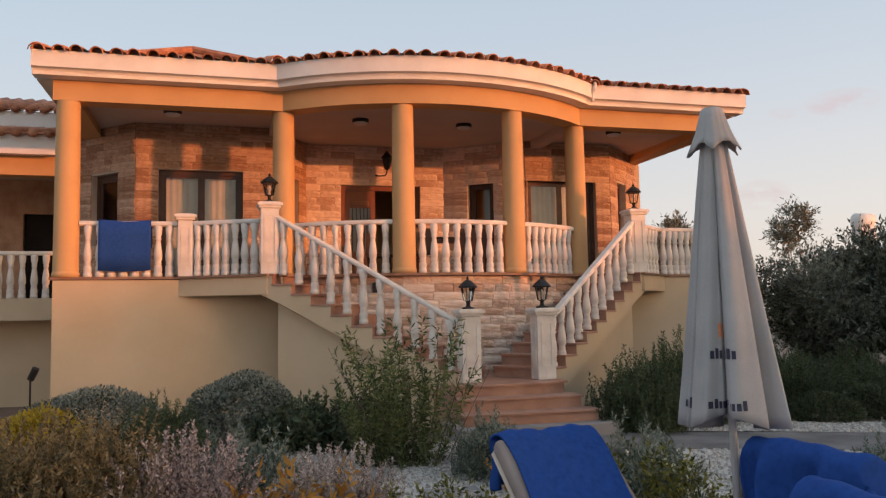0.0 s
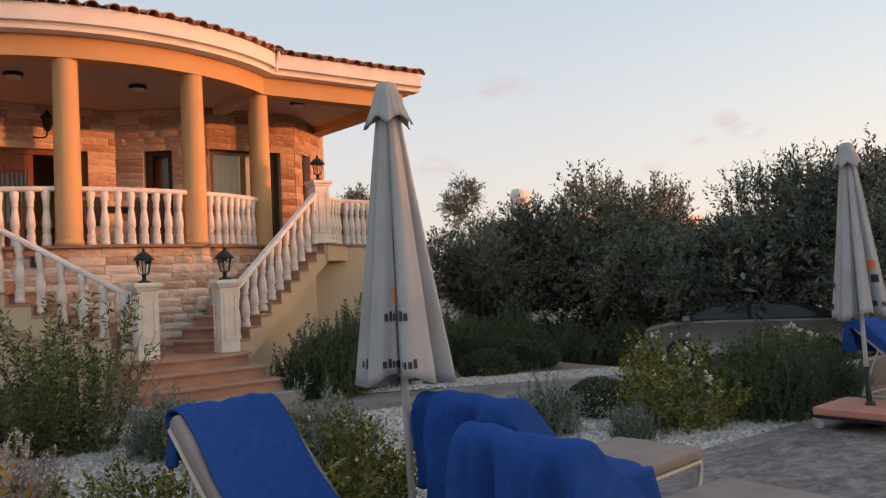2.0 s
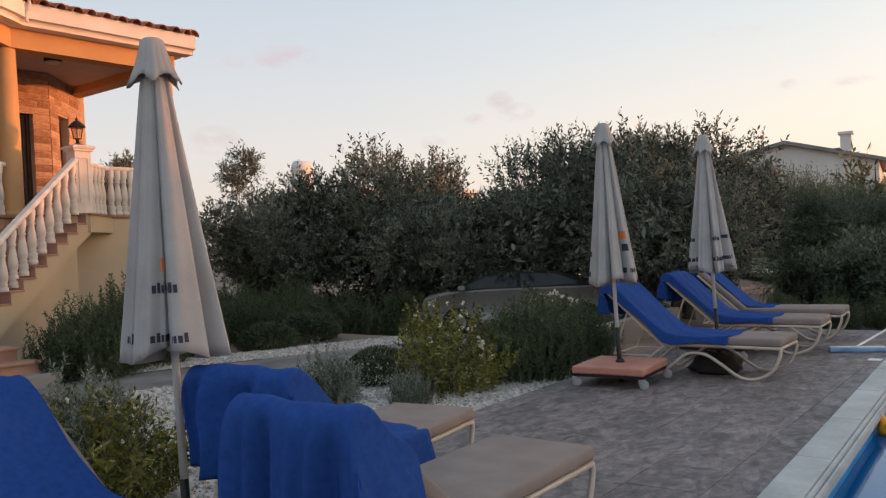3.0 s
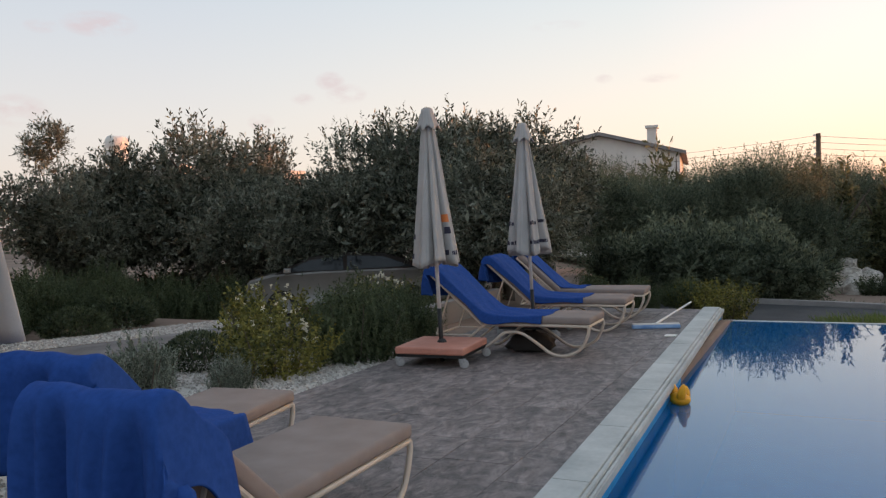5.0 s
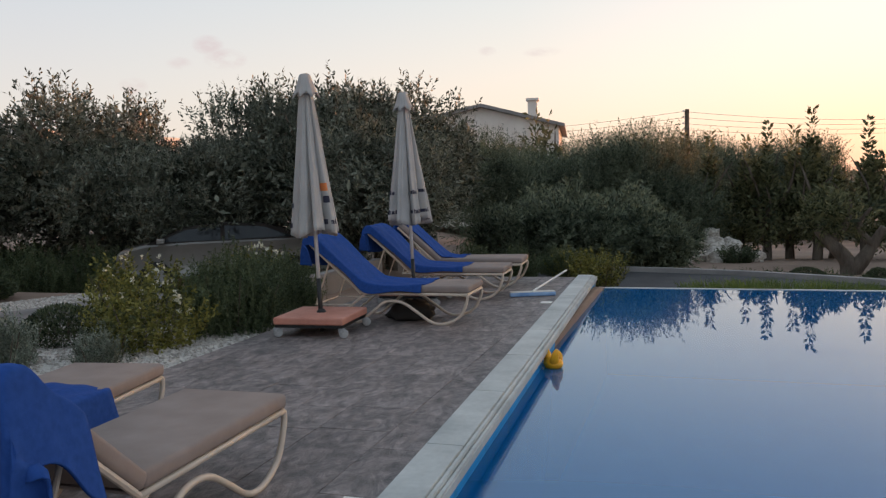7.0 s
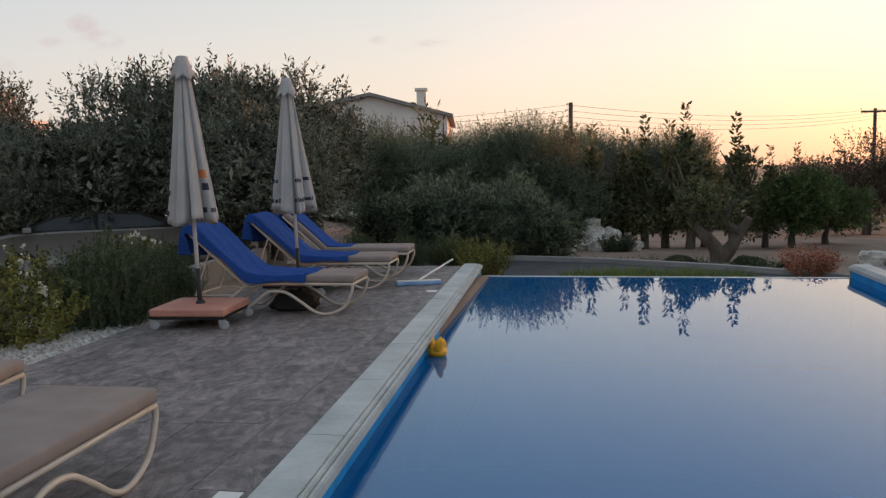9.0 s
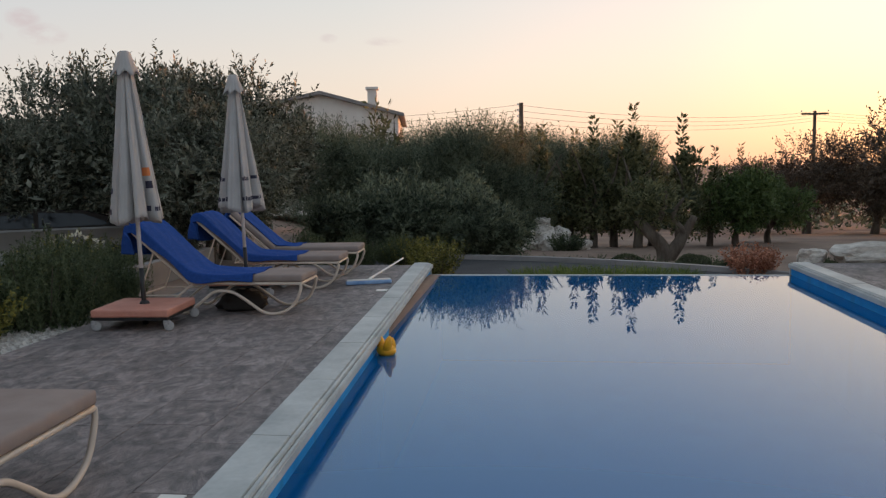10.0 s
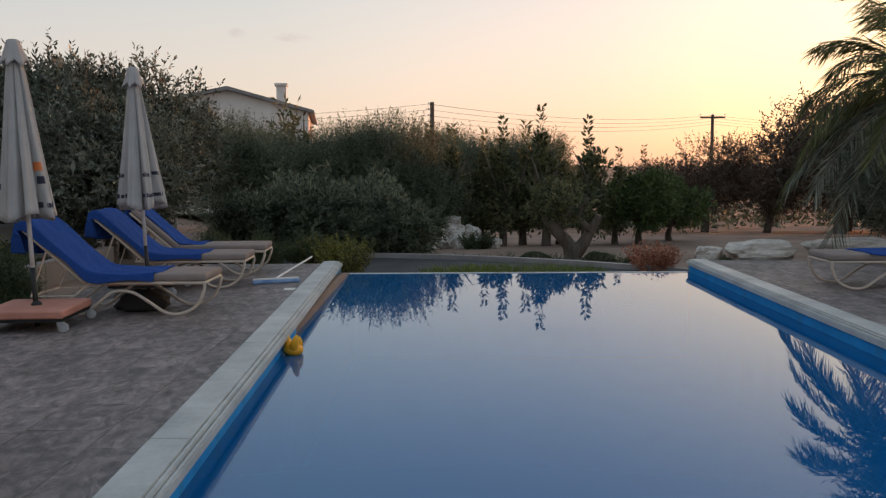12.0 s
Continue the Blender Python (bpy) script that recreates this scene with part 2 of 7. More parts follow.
def slate_mat():
    """Stamped slate: drawn-out cleft layers, pale worn patches and dark pits, toned slab by slab."""
    m = ramp_mat("stamped_slate", (0.055, 0.048, 0.046), (0.33, 0.285, 0.27), 0.6, 1.7, 9, 0.0, per_object=0.14, stretch=(0.8, 1.5, 1))
    nt = m.node_tree
    for nd in nt.nodes:
        if nd.bl_idname == "ShaderNodeTexNoise":
            nd.inputs["Distortion"].default_value = 1.2
            nd.inputs["Roughness"].default_value = 0.68
    geo = nt.nodes.new("ShaderNodeNewGeometry")
    mp = nt.nodes.new("ShaderNodeMapping")
    mp.inputs["Scale"].default_value = (1.3, 2.1, 1)
    mp.inputs["Rotation"].default_value = (0, 0, 0.2)
    nt.links.new(geo.outputs["Position"], mp.inputs[0])
    cleft = nt.nodes.new("ShaderNodeTexNoise")
    cleft.inputs["Scale"].default_value = 3.4
    cleft.inputs["Detail"].default_value = 9
    cleft.inputs["Roughness"].default_value = 0.7
    cleft.inputs["Distortion"].default_value = 1.5
    nt.links.new(mp.outputs[0], cleft.inputs["Vector"])
    tone = nt.nodes.new("ShaderNodeValToRGB")
    tone.color_ramp.elements[0].position, tone.color_ramp.elements[0].color = 0.36, (0.5, 0.5, 0.52, 1)
    tone.color_ramp.elements[1].position, tone.color_ramp.elements[1].color = 0.64, (1.35, 1.3, 1.28, 1)
    nt.links.new(cleft.outputs[0], tone.inputs[0])
    b = nt.nodes["Principled BSDF"]
    mx = nt.nodes.new("ShaderNodeMixRGB")
    mx.blend_type = "MULTIPLY"
    mx.inputs[0].default_value = 1.0
    nt.links.new(b.inputs["Base Color"].links[0].from_socket, mx.inputs[1])
    nt.links.new(tone.outputs[0], mx.inputs[2])
    nt.links.new(mx.outputs[0], b.inputs["Base Color"])
    bp = nt.nodes.new("ShaderNodeBump")
    bp.inputs["Strength"].default_value = 0.9
    bp.inputs["Distance"].default_value = 0.014
    nt.links.new(cleft.outputs[0], bp.inputs["Height"])
    nt.links.new(bp.outputs[0], b.inputs["Normal"])
    return m


M_DECK = slate_mat()
M_JOINT = ramp_mat("deck_joint", (0.09, 0.08, 0.073), (0.17, 0.15, 0.138), 0.85, 4, 50, 0.2)
M_COPING = ramp_mat("pale_marble", (0.33, 0.345, 0.335), (0.53, 0.54, 0.52), 0.5, 2.5, 25, 0.1, per_object=0.12)
M_MOSAIC = mosaic_mat("blue_mosaic", (0.012, 0.2, 0.5), (0.025, 0.32, 0.7), 0.025)
M_WATER = water_mat()
M_TOWEL = ramp_mat("royal_blue_towel", (0.018, 0.056, 0.22), (0.025, 0.076, 0.285), 0.95, 30, 260, 0.22, spec=0.1, dist=0.005)
M_CUSHION = ramp_mat("taupe_cushion", (0.23, 0.185, 0.165), (0.31, 0.255, 0.23), 0.9, 4, 200, 0.15, spec=0.15, dist=0.005)
M_TUBE = ramp_mat("beige_metal_tube", (0.52, 0.43, 0.35), (0.62, 0.53, 0.44), 0.4, 5, 50, 0.03)
M_CANVAS = ramp_mat("pale_grey_canvas", (0.38, 0.37, 0.36), (0.5, 0.49, 0.475), 0.85, 3, 120, 0.12, translucent=0.12, dist=0.006)
M_PRINT = ramp_mat("dark_print", (0.03, 0.03, 0.05), (0.05, 0.05, 0.08), 0.8, 8, 60, 0.0)
M_ORANGE = ramp_mat("orange_print", (0.7, 0.2, 0.06), (0.8, 0.28, 0.1), 0.8, 8, 60, 0.0)
M_POLE = ramp_mat("white_metal_pole", (0.62, 0.62, 0.62), (0.75, 0.75, 0.74), 0.35, 5, 50, 0.02)
M_BASE = ramp_mat("salmon_plastic_base", (0.43, 0.17, 0.12), (0.57, 0.26, 0.19), 0.55, 4, 60, 0.08)
M_WHEEL = ramp_mat("grey_caster", (0.2, 0.2, 0.2), (0.4, 0.4, 0.4), 0.4, 8, 50, 0.03)
M_GRAVEL = ramp_mat("white_gravel", (0.27, 0.245, 0.22), (0.6, 0.56, 0.51), 0.9, 25, 90, 0.5, island=0.5)
M_SOIL = ramp_mat("dry_reddish_soil", (0.14, 0.095, 0.07), (0.3, 0.215, 0.165), 0.95, 0.35, 6, 0.5, dist=0.05)
M_CONCRETE = ramp_mat("grey_concrete_path", (0.2, 0.19, 0.185), (0.32, 0.3, 0.29), 0.85, 1.5, 40, 0.2)
M_PATH = ramp_mat("grey_brushed_path", (0.1, 0.092, 0.088), (0.24, 0.22, 0.21), 0.8, 1.8, 30, 0.3)
M_ASPHALT = ramp_mat("asphalt", (0.035, 0.035, 0.038), (0.065, 0.065, 0.068), 0.85, 2, 80, 0.2)
M_BARK = ramp_mat("grey_bark", (0.06, 0.045, 0.035), (0.17, 0.14, 0.11), 0.9, 6, 40, 0.8, stretch=(1, 1, 0.3), dist=0.03)
M_ROCK = ramp_mat("limestone_rock", (0.33, 0.29, 0.25), (0.74, 0.69, 0.62), 0.9, 2.5, 25, 0.6, dist=0.05)


def leaf_mat(name, dark, light, rough=0.55, tr=0.25):
    return ramp_mat(name, dark, light, rough, 1.2, 20, 0.0, island=0.7, translucent=tr, spec=0.3)


L_OLIVE = leaf_mat("olive_leaf", (0.026, 0.036, 0.024), (0.26, 0.275, 0.21), 0.45)
L_DARK = leaf_mat("dark_evergreen_leaf", (0.038, 0.054, 0.036), (0.22, 0.25, 0.165), tr=0.4)
L_ROSEMARY = leaf_mat("rosemary_leaf", (0.028, 0.046, 0.022), (0.14, 0.17, 0.085))
L_PINKGREY = leaf_mat("heather_leaf", (0.17, 0.11, 0.09), (0.78, 0.6, 0.54))
L_GREEN = leaf_mat("fresh_green_leaf", (0.05, 0.09, 0.02), (0.2, 0.25, 0.06))
L_YELLOW = leaf_mat("yellow_leaf", (0.28, 0.2, 0.02), (0.62, 0.45, 0.06))
L_BROWN = leaf_mat("rusty_leaf", (0.08, 0.062, 0.028), (0.42, 0.285, 0.135))
L_DRY = leaf_mat("dry_brown_leaf", (0.045, 0.034, 0.024), (0.16, 0.115, 0.08), tr=0.15)
L_TREE = leaf_mat("green_tree_leaf", (0.03, 0.055, 0.018), (0.14, 0.19, 0.065))
L_ROSE = leaf_mat("yellow_green_leaf", (0.04, 0.05, 0.014), (0.27, 0.25, 0.06))
L_SHRUB = leaf_mat("deep_green_shrub_leaf", (0.02, 0.034, 0.018), (0.12, 0.14, 0.07))
L_OLEANDER = leaf_mat("oleander_leaf", (0.035, 0.058, 0.02), (0.22, 0.24, 0.09))
L_ORANGE = leaf_mat("orange_leaf", (0.3, 0.13, 0.02), (0.6, 0.3, 0.06))
L_WHITE = leaf_mat("white_petal", (0.6, 0.56, 0.42), (0.82, 0.8, 0.7))
L_FROND = leaf_mat("palm_leaflet", (0.035, 0.05, 0.018), (0.17, 0.18, 0.07), tr=0.3)
L_RED = leaf_mat("red_leaf", (0.24, 0.09, 0.055), (0.6, 0.29, 0.18))
L_LAVENDER = leaf_mat("lavender_leaf", (0.07, 0.09, 0.065), (0.33, 0.36, 0.29))
L_FRUIT = leaf_mat("fruit_tree_leaf", (0.035, 0.046, 0.022), (0.22, 0.22, 0.11), tr=0.4)
L_BALL = leaf_mat("grey_green_leaf", (0.06, 0.07, 0.05), (0.36, 0.38, 0.32))
L_SILVER = leaf_mat("pink_silver_leaf", (0.22, 0.17, 0.145), (0.74, 0.63, 0.57))


# ---- building helpers ----
def part(name, bm, material, parent=None, label="", smooth=False):
    """Link a bmesh (or a ready mesh) as one mesh object, under a thing or a part."""
    if isinstance(bm, bpy.types.Mesh):
        me = bm
    else:
        me = bpy.data.meshes.new(name)
        bm.to_mesh(me)
        bm.free()
    if material and not me.materials:
        me.materials.append(material)
    if smooth:
        me.polygons.foreach_set("use_smooth", [True] * len(me.polygons))
    ob = new(name, me)
    ob.parent = parent
    if label:
        ob["label"] = label
    return ob


def thing(name, label, category, group="", at=None, kind=""):
    ob = new(name)
    ob.empty_display_size = 0.1
    if at is not None:
        ob.matrix_basis = at
    return tagged(ob, label, category, group, kind)


def box(bm, x0, x1, y0, y1, z0, z1, bevel=0.0, m=None):
    made = bmesh.ops.create_cube(bm, size=1.0, matrix=Matrix.LocRotScale(((x0 + x1) / 2, (y0 + y1) / 2, (z0 + z1) / 2), None, (x1 - x0, y1 - y0, z1 - z0)))
    vs = made["verts"]
    if bevel:
        es = list({e for v in vs for e in v.link_edges})
        r = bmesh.ops.bevel(bm, geom=es, offset=bevel, segments=2, affect="EDGES", profile=0.5)
        vs = list({v for f in r["faces"] for v in f.verts} | {v for v in vs if v.is_valid})
    if m is not None:
        bmesh.ops.transform(bm, matrix=m, verts=[v for v in vs if v.is_valid])
    return bm


def boxes(*specs, bevel=0.0):
    bm = bmesh.new()
    for s in specs:
        box(bm, *s, bevel=bevel)
    return bm


def lathe(profile, n=16, z0=0.0):
    """A turned body from (radius, height) pairs."""
    bm = bmesh.new()
    rings = []
    for r, z in profile:
        rings.append([bm.verts.new((r * math.cos(2 * math.pi * i / n), r * math.sin(2 * math.pi * i / n), z + z0)) for i in range(n)])
    for a, b in zip(rings, rings[1:]):
        for i in range(n):
            bm.faces.new((a[i], a[(i + 1) % n], b[(i + 1) % n], b[i]))
    bm.faces.new(list(reversed(rings[0])))
    bm.faces.new(rings[-1])
    return bm


def tube(points, radius, n=8, bm=None, radii=None):
    """A round bar along points."""
    bm = bm or bmesh.new()
    pts = [Vector(p) for p in points]
    rings = []
    side = None
    for i, p in enumerate(pts):
        d = (pts[min(i + 1, len(pts) - 1)] - pts[max(i - 1, 0)]).normalized()
        if side is None:
            side = d.orthogonal().normalized()
        side = (side - d * side.dot(d)).normalized()
        up = d.cross(side)
        r = radii[i] if radii else radius
        rings.append([bm.verts.new(p + (side * math.cos(2 * math.pi * k / n) + up * math.sin(2 * math.pi * k / n)) * r) for k in range(n)])
    for a, b in zip(rings, rings[1:]):
        for k in range(n):
            bm.faces.new((a[k], a[(k + 1) % n], b[(k + 1) % n], b[k]))
    bm.faces.new(list(reversed(rings[0])))
    bm.faces.new(rings[-1])
    return bm


def curve_points(ctrl, steps=6):
    """A smooth line through control points."""
    c = [Vector(p) for p in ctrl]
    out = []
    for i in range(len(c) - 1):
        p0, p1, p2, p3 = c[max(i - 1, 0)], c[i], c[i + 1], c[min(i + 2, len(c) - 1)]
        for k in range(steps):
            t = k / steps
            out.append(0.5 * ((2 * p1) + (p2 - p0) * t + (2 * p0 - 5 * p1 + 4 * p2 - p3) * t * t + (3 * p1 - p0 - 3 * p2 + p3) * t ** 3))
    return out + [c[-1]]


def prism(poly, z0, z1, bm=None):
    """An upright slab over a plan outline (anticlockwise)."""
    bm = bm or bmesh.new()
    lo = [bm.verts.new((x, y, z0)) for x, y in poly]
    hi = [bm.verts.new((x, y, z1)) for x, y in poly]
    bm.faces.new(list(reversed(lo)))
    bm.faces.new(hi)
    for i in range(len(poly)):
        j = (i + 1) % len(poly)
        bm.faces.new((lo[i], lo[j], hi[j], hi[i]))
    return bm


# ---- ground ----
def ground_height(x, y):
    """The plot is level; the field past the pool's end lies lower."""
    def ease(v, a, b):
        t = min(max((v - a) / (b - a), 0.0), 1.0)
        return t * t * (3 - 2 * t)
    z = -0.09 + 0.09 * ease(y, 3.2, 8.0)
    low = ease(x, 11.6, 13.2) * (1 - ease(y, 3.0, 6.0))
    fall = 0.055 * min(max(x - 13.5, 0.0), 50.0) * (1 - ease(y, 4.0, 12.0))
    z -= 0.3 * ease(x, 9.7, 10.8) * ease(y, 6.2, 7.2) * (1 - ease(y, 12.0, 14.0))
    return z - low * 0.3 - fall - 1.6 * pool_hole(x, y)


def pool_hole(x, y):
    return 1.0 if 0.4 < x < 12.05 and -5.6 < y < -0.1 else 0.0


def make_ground():
    fine = sorted(set([round(-24 + 0.8 * i, 2) for i in range(100)] + [0.38, 0.42, 12.02, 12.08]))
    xs = [-3000, -800, -200, -80, -40] + fine + [60, 70, 90, 120, 200, 400, 900, 3500]
    fy = sorted(set([round(-24 + 0.8 * i, 2) for i in range(75)] + [-5.62, -5.58, -0.12, -0.08]))
    ys = [-3000, -800, -200, -80, -40] + fy + [40, 60, 90, 200, 800, 3000]
    bm = bmesh.new()
    vs = []
    for y in ys:
        row = []
        for x in xs:
            near = -25 < x < 40 and -25 < y < 30
            z = ground_height(x, y) + (0.03 * noise.noise((x * 0.5, y * 0.5, 0)) if near and not pool_hole(x, y) and not (x < 12 and y < 3.2) else 0)
            row.append(bm.verts.new((x, y, z)))
        vs.append(row)
    for j in range(len(ys) - 1):
        for i in range(len(xs) - 1):
            bm.faces.new((vs[j][i], vs[j][i + 1], vs[j + 1][i + 1], vs[j + 1][i]))
    tagged(part("ground", bm, M_SOIL, smooth=True), "dry reddish soil of the garden and field", "ground", kind="structure")


make_ground()

# ---- villa ----
FLOOR = 2.24
CX, CY, RAD = 3.15, 15.08, 3.93
villa = thing("villa", "ochre and cream villa with columned bow porch and tiled roof", "house")


def front_path(o, xl, xr, n=72):
    """The plan line of the porch front, o metres outside the column line."""
    half = math.sqrt((RAD + o) ** 2 - (CY - 12.12 + o) ** 2)
    a = math.asin(half / (RAD + o))
    pts = [(xl, 12.12 - o), (CX - half - 0.001, 12.12 - o)]
    for i in range(n + 1):
        t = -a + 2 * a * i / n
        pts.append((CX + (RAD + o) * math.sin(t), CY - (RAD + o) * math.cos(t)))
    return pts + [(CX + half + 0.001, 12.12 - o), (xr, 12.12 - o)]


def sweep(profile, xl, xr, n=72):
    bm = bmesh.new()
    lines = [[bm.verts.new((x, y, z)) for x, y in front_path(o, xl, xr, n)] for o, z in profile]
    k = len(lines)
    for a in range(k):
        b = (a + 1) % k
        for i in range(len(lines[0]) - 1):
            bm.faces.new((lines[a][i], lines[a][i + 1], lines[b][i + 1], lines[b][i]))
    bm.faces.new([l[0] for l in lines])
    bm.faces.new([l[-1] for l in reversed(lines)])
    bmesh.ops.recalc_face_normals(bm, faces=bm.faces)
    return bm


def stone_meshes(name, material, n=6):
    """Rough-faced unit blocks: x along the wall, -y the face, z up."""
    rnd = random.Random(5)
    made = []
    for k in range(n):
        bm = bmesh.new()
        box(bm, -0.5, 0.5, -0.5, 0.5, -0.5, 0.5)
        bmesh.ops.subdivide_edges(bm, edges=bm.edges[:], cuts=2, use_grid_fill=True)
        for v in list(bm.verts):
            edge = abs(v.co.x) > 0.49 or abs(v.co.z) > 0.49
            if v.co.y < -0.4:
                v.co.y += 0.25 + rnd.uniform(0, 0.1) if edge else rnd.uniform(-0.15, 0.12)
            v.co.x *= 0.99
            v.co.z *= 0.975
        bmesh.ops.delete(bm, geom=[f for f in bm.faces if f.calc_center_median().y > 0.45], context="FACES")
        me = bpy.data.meshes.new(name)
        bm.to_mesh(me)
        bm.free()
        me.materials.append(material)
        made.append(me)
    return made


ROUGH = stone_meshes("stone", M_STONE)
SMOOTH = stone_meshes("stone", M_BOWSTONE)


def wall_frame(a, b):
    d = (Vector((b[0], b[1], 0)) - Vector((a[0], a[1], 0)))
    return Matrix.Translation((a[0], a[1], 0)) @ Matrix.Rotation(math.atan2(d.y, d.x), 4, "Z"), d.length


def pierced(length, z0, z1, thick, openings):
    """A straight wall with openings through it, along x, its face at y = 0."""
    bm = bmesh.new()
    u = 0.0
    for u0, u1, a, b in sorted(openings):
        if u0 > u:
            box(bm, u, u0, 0, thick, z0, z1)
        if a > z0:
            box(bm, u0, u1, 0, thick, z0, a)
        if b < z1:
            box(bm, u0, u1, 0, thick, b, z1)
        u = u1
    if u < length:
        box(bm, u, length, 0, thick, z0, z1)
    return bm


def clad_wall(a, b, z0, z1, openings, row=0.135, seed=1, meshes=None, core=M_MORTAR):
    m, length = wall_frame(a, b)
    wall = part("wall", pierced(length, z0, z1, 0.25, openings), core, villa, "split-face stone clad porch wall")
    wall.matrix_basis = m
    rnd = random.Random(seed)
    n = int((z1 - z0) / row)
    row = (z1 - z0) / n
    for j in range(n):
        zc = z0 + row * (j + 0.5)
        spans, u = [], 0.0
        for u0, u1, lo, hi in sorted(openings):
            if lo - 0.02 < zc < hi + 0.02:
                spans.append((u, u0))
                u = u1
        spans.append((u, length))
        for s0, s1 in spans:
            u = s0
            while u < s1 - 0.01:
                w = min(rnd.choice((0.22, 0.3, 0.38, 0.5, 0.6)), s1 - u)
                if s1 - u - w < 0.12:
                    w = s1 - u
                ob = part("stone", rnd.choice(meshes or ROUGH), None, wall)
                ob.matrix_basis = Matrix.LocRotScale((u + w / 2, -0.008 - rnd.uniform(0, 0.012), zc), None, (w, 0.04, row))
                u += w
    return wall


def window(a, b, u0, u1, z0, z1, leaves=1, curtain=True, label="brown framed window", name="window"):
    """A framed window or sliding door set back in the opening of wall a-b."""
    m, _ = wall_frame(a, b)
    w = thing(name, label, "")
    w.parent = villa
    w.matrix_basis = m
    f, d = 0.07, 0.12
    part("frame", boxes((u0, u1, d, d + 0.08, z1 - f, z1), (u0, u1, d, d + 0.08, z0, z0 + f), (u0, u0 + f, d, d + 0.08, z0 + f, z1 - f), (u1 - f, u1, d, d + 0.08, z0 + f, z1 - f)), M_FRAME, w)
    step = (u1 - u0 - 2 * f) / leaves
    for k in range(leaves):
        l, r = u0 + f + k * step, u0 + f + (k + 1) * step
        s, y = 0.06, d + 0.02 + 0.02 * (k % 2)
        part("sash", boxes((l, r, y, y + 0.03, z1 - f - s, z1 - f), (l, r, y, y + 0.03, z0 + f, z0 + f + s), (l, l + s, y, y + 0.03, z0 + f + s, z1 - f - s), (r - s, r, y, y + 0.03, z0 + f + s, z1 - f - s)), M_FRAME, w)
        pane = part("pane", boxes((l + s, r - s, y + 0.012, y + 0.018, z0 + f + s, z1 - f - s)), M_GLASS, w)
        pane.visible_shadow = False
    if curtain:
        bm = bmesh.new()
        n = max(12, int((u1 - u0) * 40))
        rows = [[bm.verts.new((u0 + 0.03 + (u1 - u0 - 0.06) * i / n, d + 0.16 + 0.007 * math.sin(i * 1.3) + 0.006 * math.sin(i * 0.37), z)) for i in range(n + 1)] for z in (z0, z1)]
        for i in range(n):
            bm.faces.new((rows[0][i], rows[0][i + 1], rows[1][i + 1], rows[1][i]))
        part("curtain", bm, M_CURTAIN, w, "pale hanging curtain", smooth=True)
    return w


# base, terrace and porch
for spec in ((-2.9, 0.62, 11.95, 12.2, -0.3, 2.19), (5.68, 8.85, 11.95, 12.2, -0.3, 2.19), (-2.9, -2.65, 12.2, 18.0, -0.3, 2.19), (8.6, 8.85, 12.2, 18.0, -0.3, 2.19)):
    part("base_wall", boxes(spec), M_CREAM, villa, "smooth cream rendered base wall")
floor_outline = front_path(-0.12, -2.9, 8.85) + [(8.85, 18.4), (-2.9, 18.4)]
part("terrace_floor", prism(floor_outline, 2.0, 2.2), M_CREAM, villa)
part("terrace_edge", prism([(x, y) for x, y in front_path(0.2, -2.95, 8.9)] + [(8.9, 17.9), (-2.95, 17.9)], 2.2, FLOOR), M_TRIM, villa, "thin brown tile edging")

# curved stone wall under the bow
arc = thing("wall", "curved wall of pale pink stone blocks", "")
arc.parent = villa
half = math.radians(40.5)
pl = [(CX + (RAD + 0.02) * math.sin(-half + 2 * half * i / 40), CY - (RAD + 0.02) * math.cos(-half + 2 * half * i / 40)) for i in range(41)]
inner = [(CX + (RAD - 0.25) * math.sin(half - 2 * half * i / 40), CY - (RAD - 0.25) * math.cos(half - 2 * half * i / 40)) for i in range(41)]
part("core", prism(pl + inner, -0.3, 2.2), M_MORTAR, arc)
rnd = random.Random(11)
row = 0.1294
for j in range(17):
    a = -half
    while a < half - 0.01:
        w = min(rnd.choice((0.22, 0.3, 0.4, 0.5)), (half - a) * RAD)
        mid = a + w / RAD / 2
        ob = part("stone", rnd.choice(SMOOTH), None, arc)
        ob.matrix_basis = Matrix.LocRotScale((CX + (RAD + 0.035) * math.sin(mid), CY - (RAD + 0.035) * math.cos(mid), row * (j + 0.5)), Euler((0, 0, mid)), (w, 0.06, row))
        a += w / RAD

# porch walls, with their windows and doors
W = [(-3.3, 15.3), (-1.93, 13.9), (0.48, 13.9), (1.2, 15.2), (4.12, 15.2), (5.55, 14.1), (7.45, 14.1), (8.85, 15.5)]
TOP = 5.1
clad_wall(W[0], W[1], FLOOR, TOP, [(0.75, 1.5, FLOOR + 0.7, 4.25)], seed=1)
window(W[0], W[1], 0.75, 1.5, FLOOR + 0.7, 4.25, 1, True)
clad_wall(W[1], W[2], FLOOR, TOP, [(0.38, 1.86, FLOOR, 4.27)], seed=2)
window(W[1], W[2], 0.38, 1.86, FLOOR, 4.27, 2, True, "brown sliding glass door with pale curtains", "sliding_door")
clad_wall(W[2], W[3], FLOOR, TOP, [(0.5, 1.1, FLOOR + 0.7, 4.3)], seed=3)
window(W[2], W[3], 0.5, 1.1, FLOOR + 0.7, 4.3, 1, False)
clad_wall(W[3], W[4], FLOOR, TOP, [(0.72, 2.4, FLOOR, 4.28)], seed=4, meshes=SMOOTH)
clad_wall(W[4], W[5], FLOOR, TOP, [(0.55, 1.12, FLOOR + 0.75, 4.33)], seed=5, meshes=SMOOTH)
window(W[4], W[5], 0.55, 1.12, FLOOR + 0.75, 4.33, 1, False)
